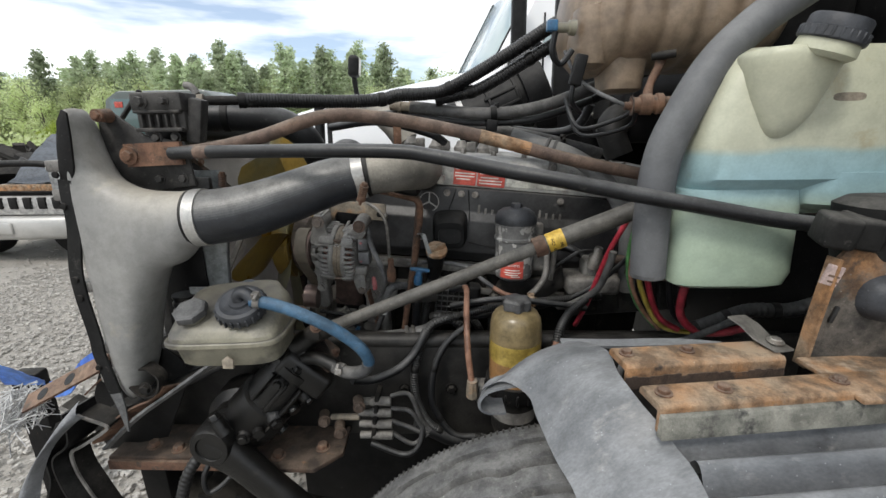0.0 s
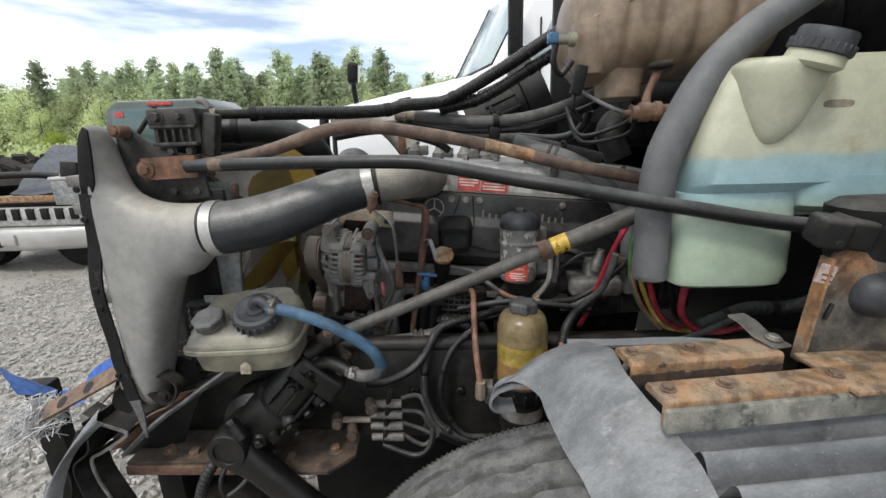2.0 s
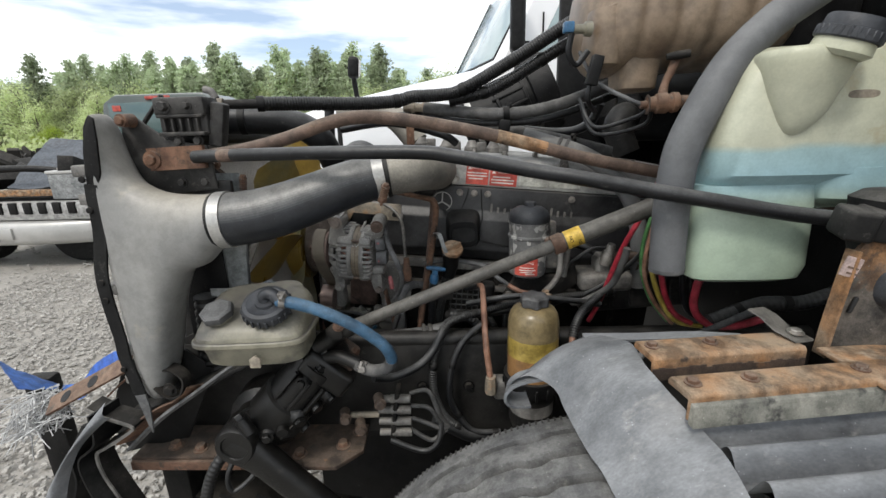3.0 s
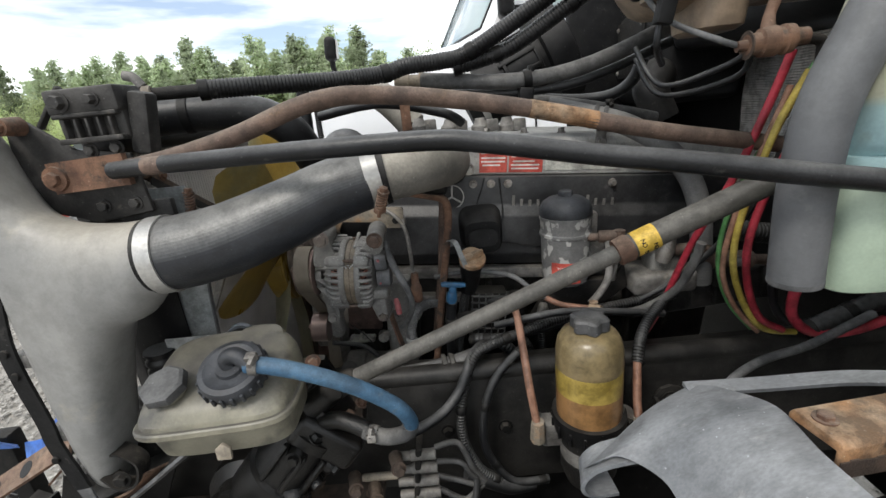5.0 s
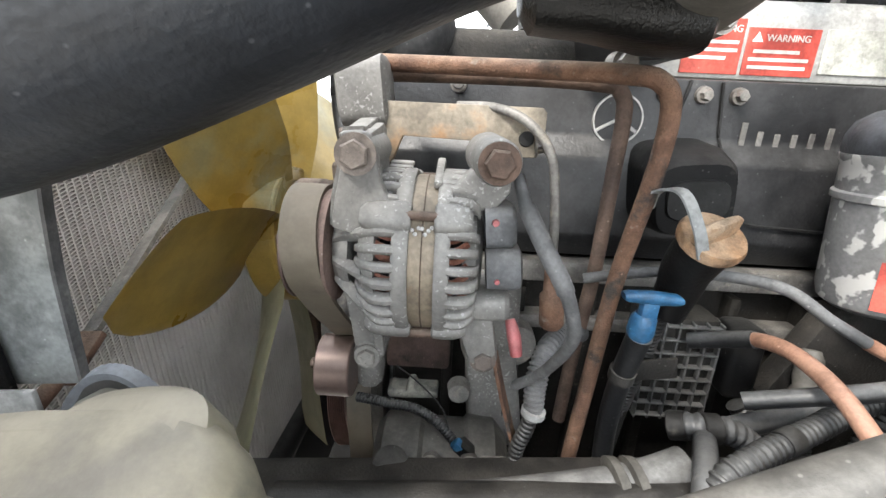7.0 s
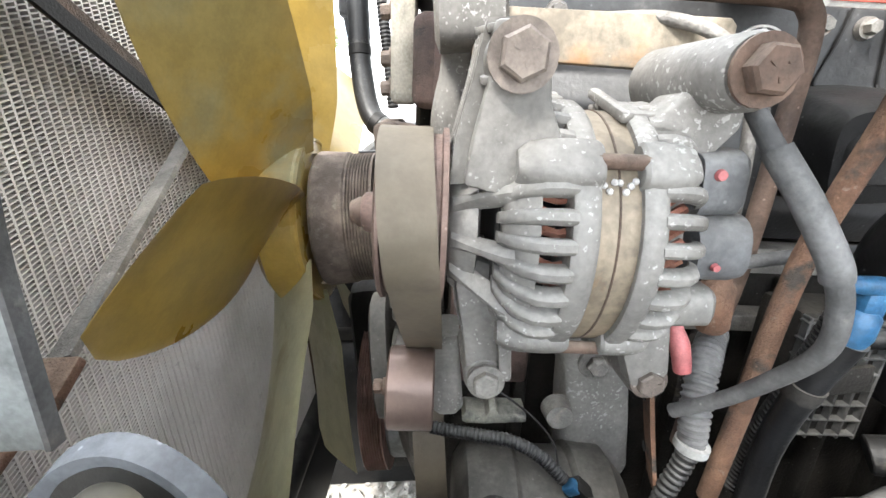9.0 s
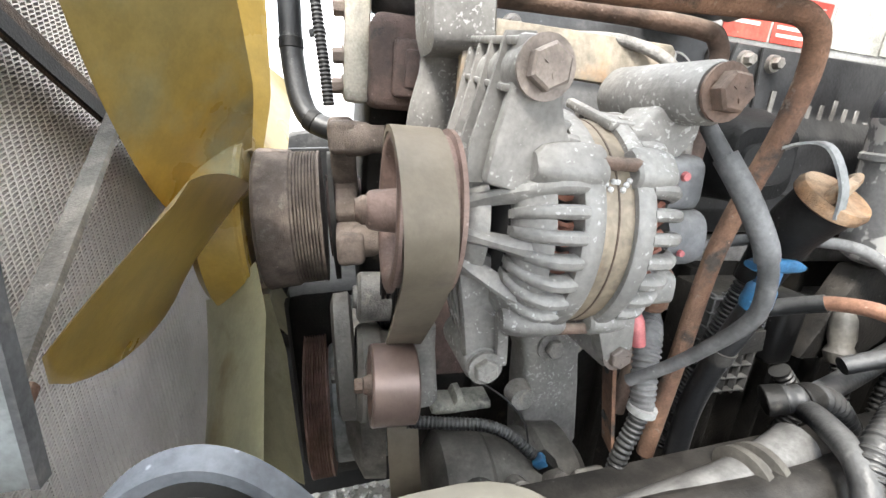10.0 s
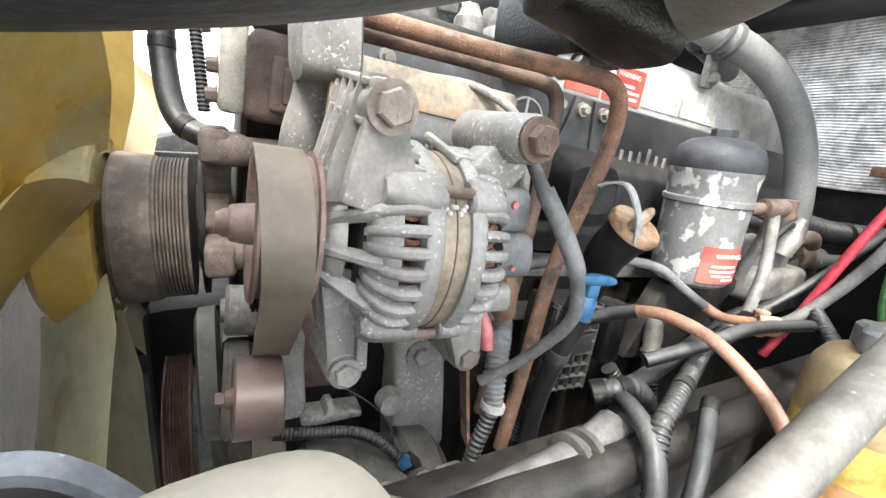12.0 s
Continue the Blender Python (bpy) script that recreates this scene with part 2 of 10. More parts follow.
M_LOOM = grimy("split_loom", (0.0042, 0.0043, 0.0050), (0.0095, 0.0096, 0.0104), 0.42, spot=(0.06, 0.058, 0.054), amount=0.2, scale=11, spec=0.35, dust=(0.13, 0.13, 0.125), settle=0.5, smear=0.3)
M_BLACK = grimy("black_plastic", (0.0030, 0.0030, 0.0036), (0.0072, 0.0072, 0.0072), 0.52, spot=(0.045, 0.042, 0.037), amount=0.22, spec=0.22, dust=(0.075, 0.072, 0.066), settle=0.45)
M_COVER = grimy("black_cover_plastic", (0.011, 0.0115, 0.013), (0.023, 0.0235, 0.025), 0.42, spot=(0.085, 0.082, 0.076), amount=0.24, scale=7, spec=0.5, dust=(0.12, 0.117, 0.11), settle=0.55, spot_scale=14)
M_BLACKSTEEL = grimy("black_painted_steel", (0.0030, 0.0030, 0.0030), (0.0084, 0.0078, 0.0075), 0.62, spot=(0.06, 0.042, 0.03), amount=0.18, spec=0.22, dust=(0.09, 0.082, 0.07), settle=0.4)
M_OILY = grimy("oily_cast_iron", (0.0028, 0.0028, 0.0028), (0.0068, 0.0066, 0.0063), 0.34, spot=(0.026, 0.023, 0.02), amount=0.24, scale=18, bump=0.5, spec=0.4, dust=(0.03, 0.028, 0.025), settle=0.25)
M_RUST = grimy("rusty_steel", (0.10, 0.05, 0.032), (0.19, 0.105, 0.065), 0.88, spot=(0.04, 0.033, 0.028), amount=0.40, bump=0.7, scale=24, spot_scale=30, dust=(0.25, 0.20, 0.155), settle=0.5, spot2=(0.28, 0.24, 0.20), amount2=0.25, spot2_scale=55)
M_RUSTBROWN = grimy("brown_rusted_tube", (0.07225, 0.04675, 0.03655), (0.136, 0.08925, 0.0663), 0.8, spot=(0.17, 0.09775, 0.03825), amount=0.2, bump=0.45, scale=16, spot_scale=16, dust=(0.1955, 0.1615, 0.1318), settle=0.55)
M_RUSTORANGE = grimy("orange_rust", (0.29, 0.145, 0.06), (0.25, 0.18, 0.12), 0.9, spot=(0.045, 0.033, 0.026), amount=0.36, bump=0.6, scale=25, spot_scale=27, dust=(0.36, 0.285, 0.205), settle=0.3, spot2=(0.32, 0.25, 0.18), amount2=0.32, spot2_scale=20, smear=0.55)
M_ALU = crusted(grimy("dusty_cast_aluminium", (0.146, 0.141, 0.133), (0.196, 0.190, 0.179), 0.58, metal=0.1, bump=0.30, scale=12, dust=(0.265, 0.260, 0.247), settle=0.55, spot2=(0.13, 0.125, 0.115), amount2=0.22, spot2_scale=16, smear=0.22), (0.42, 0.42, 0.405), 330.0, -0.02)
M_ALUDULL = grimy("dirty_aluminium", (0.150, 0.143, 0.135), (0.225, 0.218, 0.204), 0.62, metal=0.25, spot=DUST, amount=0.3, bump=0.45, scale=20, dust=(0.2046, 0.1891, 0.1643), settle=0.5)
M_STEEL = grimy("worn_steel", (0.24, 0.225, 0.21), (0.36, 0.34, 0.31), 0.42, metal=0.7, spot=(0.20, 0.13, 0.09), amount=0.25, scale=25)
M_TANK = grimy("grey_moulded_tank", (0.20, 0.20, 0.195), (0.255, 0.252, 0.24), 0.48, spot=(0.31, 0.29, 0.245), amount=0.25, scale=5, bump=0.1, spot_scale=9, dust=(0.40, 0.365, 0.30), settle=0.85, smear=0.14)
M_ELBOW = grimy("dusty_grey_casting", (0.110, 0.104, 0.092), (0.165, 0.156, 0.138), 0.6, spot=(0.22, 0.205, 0.175), amount=0.2, scale=7, spot_scale=30, dust=(0.34, 0.315, 0.265), settle=0.9, reach=0.5, band=0.8, smear=0.15)
M_CAMEL = grimy("tan_dust_steel", (0.20, 0.17, 0.13), (0.27, 0.235, 0.185), 0.7, spot=(0.25, 0.15, 0.08), amount=0.42, scale=10, spot_scale=14)
M_CREAM = grimy("yellowed_translucent_plastic", (0.175, 0.164, 0.122), (0.225, 0.211, 0.160), 0.45, spot=(0.075, 0.071, 0.062), amount=0.46, scale=6, bump=0.08, spot_scale=8, dust=(0.085, 0.081, 0.072), settle=0.9, reach=1.0, band=0.42, smear=0.2)
M_SURGE = grimy("brown_stained_plastic", (0.165, 0.118, 0.080), (0.25, 0.19, 0.135), 0.45, spot=(0.31, 0.26, 0.195), amount=0.3, scale=7, bump=0.1, spot_scale=10, smear=0.25)
M_GOLD = grimy("amber_bowl", (0.170, 0.128, 0.062), (0.225, 0.175, 0.095), 0.32, spot=(0.27, 0.22, 0.13), amount=0.22, scale=8, bump=0.05, spot_scale=18)
M_GOLDY = grimy("amber_bowl_yellow", (0.34, 0.2422, 0.04675), (0.391, 0.289, 0.0765), 0.32, scale=14, bump=0.05, spot=(0.238, 0.1445, 0.0425), amount=0.15)
M_GOLDO = grimy("amber_bowl_fuel", (0.22, 0.115, 0.05), (0.30, 0.165, 0.065), 0.32, scale=9, bump=0.05)
# spot2: brown patches that paint the dark reflections of the glossy blades
M_FAN = grimy("mustard_fan_plastic", (0.375, 0.235, 0.036), (0.30, 0.23, 0.08), 0.30, spot=(0.27, 0.255, 0.150), amount=0.60, scale=3.6, bump=0.05, spot_scale=3.2, dust=(0.34, 0.32, 0.235), settle=0.45, spot2=(0.13, 0.08, 0.025), amount2=0.24, spot2_scale=5, smear=0.15, band=1.4)
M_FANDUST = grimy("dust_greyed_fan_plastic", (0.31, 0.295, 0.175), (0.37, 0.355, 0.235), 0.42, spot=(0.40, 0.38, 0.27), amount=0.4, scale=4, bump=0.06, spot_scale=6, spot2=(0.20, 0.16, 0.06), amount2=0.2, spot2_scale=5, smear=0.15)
M_HUB = grimy("rust_dusted_hub", (0.125, 0.098, 0.080), (0.185, 0.148, 0.126), 0.85, spot=(0.216, 0.192, 0.16), amount=0.3, bump=0.8, scale=30)
M_BELT = grimy("dusty_belt", (0.090, 0.074, 0.053), (0.128, 0.108, 0.080), 0.6, spot=(0.085, 0.070, 0.055), amount=0.25, scale=7, smear=0.15, bump=0.1, spot_scale=20)
M_PULLEY = grimy("brown_pulley", (0.1085, 0.07, 0.0595), (0.1645, 0.1155, 0.098), 0.6, metal=0.3, scale=20, spot=(0.196, 0.168, 0.147), amount=0.2)
M_SILVER = grimy("polished_worn_ring", (0.130, 0.092, 0.080), (0.175, 0.130, 0.115), 0.33, metal=0.5, scale=9, smear=0.15, bump=0.08, spot=(0.16, 0.13, 0.115), amount=0.2, spot_scale=22)
M_COPPER = grimy("copper_winding", (0.25, 0.10, 0.07), (0.38, 0.19, 0.14), 0.4, metal=0.6, scale=60)
M_BLUEHOSE = grimy("blue_rubber", (0.02925, 0.0845, 0.1527), (0.04875, 0.117, 0.195), 0.6, spot=(0.091, 0.13, 0.1625), amount=0.3, scale=18, dust=(0.1105, 0.156, 0.195), settle=0.4)
M_BLUE = grimy("blue_plastic", (0.0225, 0.099, 0.216), (0.036, 0.135, 0.2475), 0.4, spot=(0.0225, 0.0315, 0.0405), amount=0.12)
M_ORANGE = grimy("orange_line", (0.225, 0.112, 0.072), (0.27, 0.155, 0.108), 0.5, spot=(0.1054, 0.093, 0.0806), amount=0.22, scale=14)
M_RED = grimy("red_cable", (0.304, 0.02, 0.036), (0.384, 0.04, 0.06), 0.4, spot=(0.08, 0.024, 0.024), amount=0.15)
M_YELLOW = grimy("yellow_cable", (0.39, 0.3, 0.0525), (0.45, 0.36, 0.09), 0.45)
M_GREEN = grimy("green_cable", (0.048, 0.156, 0.048), (0.078, 0.204, 0.072), 0.45)
M_TAG = grimy("yellow_tag", (0.62, 0.40, 0.04), (0.70, 0.47, 0.08), 0.5, spot=(0.3, 0.2, 0.05), amount=0.1)
M_LABELRED = grimy("red_label", (0.40, 0.05, 0.038), (0.50, 0.085, 0.06), 0.5, spot=(0.5, 0.26, 0.22), amount=0.15)
M_LABELWHITE = grimy("faded_label", (0.38, 0.38, 0.34), (0.45, 0.45, 0.41), 0.55, spot=(0.34, 0.35, 0.29), amount=0.3)
# black of print, seams and wire, and of the shade painted for holes
M_INK = grimy("dark_print_and_hole", (0.012, 0.012, 0.012), (0.02, 0.02, 0.02), 0.6, spec=0.3)
M_PRINT = grimy("white_print", (0.6, 0.58, 0.54), (0.7, 0.68, 0.64), 0.6)
M_SILVERPAINT = grimy("silver_painted_cover", (0.34, 0.34, 0.327), (0.42, 0.415, 0.395), 0.5, metal=0.15, spot=(0.28, 0.255, 0.215), amount=0.3, scale=5, bump=0.12, spot_scale=8, smear=0.25)
M_PEEL = crusted(grimy("peeling_silver_paint", (0.125, 0.126, 0.128), (0.185, 0.184, 0.180), 0.5, metal=0.1, scale=9, smear=0.2), (0.62, 0.61, 0.58), 44.0, 0.085)
M_FENDER = grimy("scuffed_grey_fender", (0.100, 0.107, 0.117), (0.185, 0.194, 0.205), 0.46, spot=(0.26, 0.262, 0.258), amount=0.32, scale=9, bump=0.12, spot_scale=26, spot2=(0.045, 0.047, 0.052), amount2=0.28, spot2_scale=20, dust=(0.26, 0.262, 0.258), settle=0.35, smear=0.22, stretch=(0.6, 1.5, 1))
M_TYRE = grimy("dusty_tyre", (0.10, 0.10, 0.10), (0.16, 0.158, 0.152), 0.9, spot=(0.21, 0.205, 0.19), amount=0.3, scale=13, bump=0.5)
M_CORE = grimy("radiator_core_metal", (0.44, 0.415, 0.388), (0.57, 0.54, 0.51), 0.6, metal=0.1, spot=(0.40, 0.385, 0.36), amount=0.3, scale=10, bump=0.02)
# near-black that stands in for shade behind the fins and vents
M_DEEPSHADE = grimy("deep_shade_black", (0.012, 0.0115, 0.011), (0.025, 0.024, 0.023), 0.9, bump=0.05)
M_GREYPANEL = grimy("dusty_grey_panel", (0.17, 0.177, 0.178), (0.27, 0.277, 0.275), 0.72, spot=(0.40, 0.40, 0.385), amount=0.3, scale=8, dust=(0.36, 0.35, 0.33), settle=0.4)
M_FOIL = grimy("foil_insulation", (0.72, 0.72, 0.72), (0.82, 0.82, 0.82), 0.34, metal=0.9, spot=(0.34, 0.33, 0.31), amount=0.2, scale=8, bump=0.15, spot_scale=30)
M_GRIME = grimy("engine_grime", (0.0050, 0.0047, 0.0044), (0.0150, 0.0135, 0.012), 0.7, spot=(0.06, 0.052, 0.042), amount=0.24, bump=0.6, scale=14, spot_scale=20, spec=0.3, dust=(0.085, 0.075, 0.062), settle=0.35)
M_BLOCK = grimy("engine_block_iron", (0.0070, 0.0065, 0.0060), (0.0200, 0.0180, 0.0155), 0.7, spot=(0.085, 0.07, 0.055), amount=0.24, bump=0.5, scale=12, spot_scale=18, spec=0.3, dust=(0.10, 0.088, 0.07), settle=0.35)
M_OXIDE = grimy("oxide_brown_casting", (0.07, 0.045, 0.038), (0.12, 0.08, 0.068), 0.75, spot=(0.03, 0.025, 0.022), amount=0.35, bump=0.7, scale=25)
M_WHITE = grimy("white_truck_paint", (0.70, 0.71, 0.72), (0.78, 0.78, 0.79), 0.25, coat=0.4, scale=1.5, bump=0.02, smear=0.05)
M_WINDSHIELD = grimy("tinted_windshield", (0.22, 0.30, 0.32), (0.30, 0.38, 0.39), 0.08, scale=1.0, bump=0.0, coat=0.4)
M_DARKGLASS = grimy("green_tinted_glass", (0.06, 0.10, 0.10), (0.09, 0.14, 0.135), 0.08, scale=1.0, bump=0.0, coat=0.4)
M_PICKUP = grimy("worn_pickup_paint", (0.30, 0.30, 0.29), (0.40, 0.39, 0.375), 0.4, spot=(0.2, 0.19, 0.17), amount=0.25, scale=4)
M_GREENPAINT = grimy("dark_green_paint", (0.05, 0.065, 0.06), (0.075, 0.09, 0.085), 0.35, coat=0.3, scale=2)
M_TARP = grimy("dark_sheet", (0.045, 0.055, 0.07), (0.085, 0.095, 0.11), 0.45, scale=4, bump=0.3)
M_BARREL = grimy("blue_painted_plastic", (0.03, 0.10, 0.44), (0.06, 0.17, 0.52), 0.4, scale=4, spot=(0.3, 0.34, 0.4), amount=0.15)
M_CHROME = grimy("dull_bumper", (0.36, 0.355, 0.34), (0.48, 0.47, 0.45), 0.4, metal=0.5, scale=3, smear=0.2)
M_GRAVEL = grimy("crushed_stone", (0.27, 0.255, 0.23), (0.335, 0.317, 0.285), 0.95, spot=(0.16, 0.15, 0.135), amount=0.4, scale=3.4, bump=1.0, spot_scale=55)
M_STONE = grimy("loose_stone", (0.28, 0.265, 0.24), (0.44, 0.42, 0.385), 0.95, spot=(0.18, 0.17, 0.155), amount=0.3, scale=9.0, bump=0.6)
M_STRAP = grimy("flaking_grey_paint", (0.15, 0.15, 0.13), (0.25, 0.245, 0.21), 0.7, spot=(0.04, 0.04, 0.038), amount=0.42, scale=22, spot_scale=30, spot2=(0.34, 0.325, 0.28), amount2=0.3, spot2_scale=20, bump=0.3)
M_BARK = grimy("tree_bark", (0.09, 0.075, 0.06), (0.15, 0.13, 0.11), 0.95, scale=6)
M_AMBER = grimy("amber_lens", (0.6, 0.22, 0.02), (0.7, 0.28, 0.03), 0.25)
M_STATOR = grimy("rust_stained_laminations", (0.165, 0.132, 0.092), (0.205, 0.170, 0.125), 0.65, spot=(0.20, 0.095, 0.034), amount=0.36, scale=9, spot_scale=18, dust=(0.25, 0.228, 0.195), settle=0.35, bump=0.15)
M_REGULATOR = grimy("dusty_grey_moulding", (0.085, 0.088, 0.094), (0.115, 0.118, 0.123), 0.6, spot=(0.19, 0.185, 0.18), amount=0.22, scale=12, dust=(0.24, 0.235, 0.225), settle=0.6)
M_PINK = grimy("pink_paint_dab", (0.38, 0.10, 0.105), (0.43, 0.16, 0.16), 0.5, scale=40)
M_BOLT = grimy("dull_brown_bolt", (0.15, 0.125, 0.11), (0.21, 0.18, 0.16), 0.55, metal=0.25, spot=(0.10, 0.075, 0.06), amount=0.3, scale=30, bump=0.2)
M_GREYHOSE = grimy("dusty_grey_hose", (0.115, 0.117, 0.117), (0.155, 0.157, 0.155), 0.62, spot=(0.20, 0.195, 0.185), amount=0.22, scale=8, spot_scale=25, dust=(0.235, 0.225, 0.205), settle=0.5, smear=0.15, bump=0.12)
M_DRAIN = grimy("smooth_grey_rubber", (0.075, 0.078, 0.084), (0.105, 0.108, 0.113), 0.6, spot=(0.15, 0.15, 0.148), amount=0.2, scale=6, spot_scale=18, dust=(0.20, 0.20, 0.195), settle=0.5, smear=0.15, bump=0.1)
M_DUSTYCAP = grimy("dust_grey_cap", (0.050, 0.051, 0.054), (0.080, 0.080, 0.082), 0.65, spot=(0.05, 0.05, 0.05), amount=0.2, scale=12, dust=(0.13, 0.128, 0.122), settle=0.5, bump=0.15)
M_PALELABEL = grimy("faded_pink_label", (0.36, 0.27, 0.25), (0.43, 0.34, 0.31), 0.6, spot=(0.2, 0.15, 0.13), amount=0.2, scale=20)
M_BRACKET = grimy("dusty_black_bracket", (0.020, 0.0195, 0.019), (0.042, 0.040, 0.038), 0.58, spot=(0.085, 0.078, 0.07), amount=0.28, scale=14, spec=0.3, dust=(0.10, 0.093, 0.083), settle=0.55)
M_GREYDOME = grimy("smooth_grey_casting", (0.055, 0.055, 0.057), (0.085, 0.085, 0.086), 0.45, spot=(0.14, 0.135, 0.13), amount=0.2, scale=8, dust=(0.16, 0.157, 0.15), settle=0.6)
M_PALEFLANGE = grimy("flaking_cream_paint", (0.36, 0.33, 0.27), (0.44, 0.41, 0.345), 0.75, spot=(0.10, 0.075, 0.06), amount=0.32, scale=16, spot_scale=30, bump=0.4)
M_EAR = grimy("scuffed_blue_grey_paint", (0.105, 0.115, 0.130), (0.165, 0.175, 0.190), 0.6, spot=(0.25, 0.17, 0.11), amount=0.16, scale=12, spot_scale=22, bump=0.2, smear=0.3)
M_FRAY = grimy("frayed_fabric", (0.42, 0.42, 0.42), (0.55, 0.55, 0.54), 0.95, scale=30)


def leafy(name, c1, c2):
    """Leaves: a tone of its own for each clump."""
    m = bpy.data.materials.new(name)
    m.use_nodes = True
    n, l = m.node_tree.nodes, m.node_tree.links
    b = n["Principled BSDF"]
    g, r, o, hs = n.new("ShaderNodeNewGeometry"), n.new("ShaderNodeValToRGB"), n.new("ShaderNodeObjectInfo"), n.new("ShaderNodeHueSaturation")
    r.color_ramp.elements[0].color, r.color_ramp.elements[1].color = (*c1, 1), (*c2, 1)
    l.new(g.outputs["Random Per Island"], r.inputs["Fac"])
    mr = n.new("ShaderNodeMapRange")
    mr.inputs["To Min"].default_value, mr.inputs["To Max"].default_value = 0.7, 1.3
    l.new(o.outputs["Random"], mr.inputs["Value"])
    l.new(mr.outputs["Result"], hs.inputs["Value"])
    l.new(r.outputs["Color"], hs.inputs["Color"])
    l.new(hs.outputs["Color"], b.inputs["Base Color"])
    b.inputs["Roughness"].default_value = 0.7
    tr, mxs = n.new("ShaderNodeBsdfTranslucent"), n.new("ShaderNodeMixShader")
    mxs.inputs["Fac"].default_value = 0.55
    l.new(hs.outputs["Color"], tr.inputs["Color"])
    l.new(b.outputs["BSDF"], mxs.inputs[1])
    l.new(tr.outputs["BSDF"], mxs.inputs[2])
    l.new(mxs.outputs["Shader"], n["Material Output"].inputs["Surface"])
    return m


M_LEAF = leafy("broad_leaves", (0.44, 0.52, 0.24), (0.60, 0.66, 0.40))
M_PINE = leafy("pine_needles", (0.36, 0.43, 0.27), (0.50, 0.57, 0.39))
M_BUSH = leafy("bright_shrub", (0.30, 0.40, 0.06), (0.45, 0.52, 0.12))


# ---- mesh helpers ----
def V(*a):
    return Vector(a)


def ax(p, d, up=(0, 0, 1)):
    """A pose at p whose z points along d."""
    z = Vector(d).normalized()
    u = Vector(up)
    if abs(z.dot(u.normalized())) > 0.98:
        u = Vector((1, 0, 0))
    x = u.cross(z).normalized()
    y = z.cross(x)
    m = Matrix((x, y, z)).transposed().to_4x4()
    m.translation = Vector(p)
    return m


def at(x, y, z, rx=0, ry=0, rz=0):
    return pose(x, y, z, rx, ry, rz)


def glide(pts, n):
    """A smooth line through pts, n steps for each stretch."""
    p = [Vector(q) for q in pts]
    if len(p) < 3 or n < 2:
        return p
    out = []
    for i in range(len(p) - 1):
        a, b, c, d = p[max(i - 1, 0)], p[i], p[i + 1], p[min(i + 2, len(p) - 1)]
        for k in range(n):
            t = k / n
            out.append(0.5 * ((2 * b) + (c - a) * t + (2 * a - 5 * b + 4 * c - d) * t * t + (3 * b - a - 3 * c + d) * t ** 3))
    out.append(p[-1])
    return out


def rings_bm(bm, rings, cap0=True, cap1=True, closed=True):
    vs = [[bm.verts.new(q) for q in ring] for ring in rings]
    k = len(vs[0])
    for a, b in zip(vs, vs[1:]):
        for i in range(k if closed else k - 1):
            j = (i + 1) % k
            bm.faces.new((a[i], a[j], b[j], b[i]))
    if cap0:
        bm.faces.new(vs[0][::-1])
    if cap1:
        bm.faces.new(vs[-1])
    return bm


def tube(bm, pts, r, seg=14, n=8, corr=None, caps=True, wall=0.0):
    """A tube through pts; r: one radius or one for each point; corr: (pitch, depth) of its ribs; wall: an open end that thick."""
    path = glide(pts, n)
    m = len(path)
    rr = r if isinstance(r, (list, tuple)) else [r] * len(pts)
    rad = [float(np.interp(i / (m - 1) * (len(pts) - 1), range(len(pts)), rr)) for i in range(m)]
    if corr:
        pitch, depth = corr
        ds = [0.0]
        for a, b in zip(path, path[1:]):
            ds.append(ds[-1] + (b - a).length)
        cnt = max(4, int(ds[-1] / pitch * 4))
        s = np.linspace(0, ds[-1], cnt)
        cols = [np.interp(s, ds, [q[i] for q in path]) for i in range(3)]
        rad = [float(v) * (1 - (depth if k % 4 > 1 else 0)) for k, v in enumerate(np.interp(s, ds, rad))]
        path = [Vector(q) for q in zip(*cols)]
        m = len(path)
    tang = [(path[min(i + 1, m - 1)] - path[max(i - 1, 0)]).normalized() for i in range(m)]
    u = tang[0].orthogonal().normalized()
    rings = []
    for i in range(m):
        u = (u - tang[i] * u.dot(tang[i])).normalized()
        v = tang[i].cross(u)
        rings.append([path[i] + (u * math.cos(a) + v * math.sin(a)) * rad[i] for a in [2 * math.pi * k / seg for k in range(seg)]])
    if wall:
        ends = []
        for j, sign in ((0, 1), (m - 1, -1)):
            inner = [path[j] + (q - path[j]) * ((rad[j] - wall) / rad[j]) for q in rings[j]]
            ends.append((inner, [q + tang[j] * (0.05 * sign) for q in inner]))
        rings = [ends[0][1], ends[0][0]] + rings + [ends[1][0], ends[1][1]]
    return rings_bm(bm, rings, caps, caps)


def lathe(bm, m, prof, seg=28, turn=1.0):
    """prof: (height, radius) rows, turned round m's z."""
    rings = [[m @ Vector((r * math.cos(a), r * math.sin(a), h)) for a in [2 * math.pi * k / seg for k in range(seg)]] for h, r in prof]
    return rings_bm(bm, rings, prof[0][1] > 1e-5, prof[-1][1] > 1e-5)


def merged(bm, other):
    me = bpy.data.meshes.new("tmp")
    other.to_mesh(me)
    other.free()
    bm.from_mesh(me)
    bpy.data.meshes.remove(me)
    return bm


def box(bm, m, size, bev=0.003, seg=2):
    b = bmesh.new()
    bmesh.ops.create_cube(b, size=1.0, matrix=Matrix.Diagonal((*size, 1)))
    if bev:
        bmesh.ops.bevel(b, geom=b.edges[:], offset=min(bev, 0.45 * min(size)), segments=seg, affect="EDGES", profile=0.5)
    b.transform(m)
    return merged(bm, b)


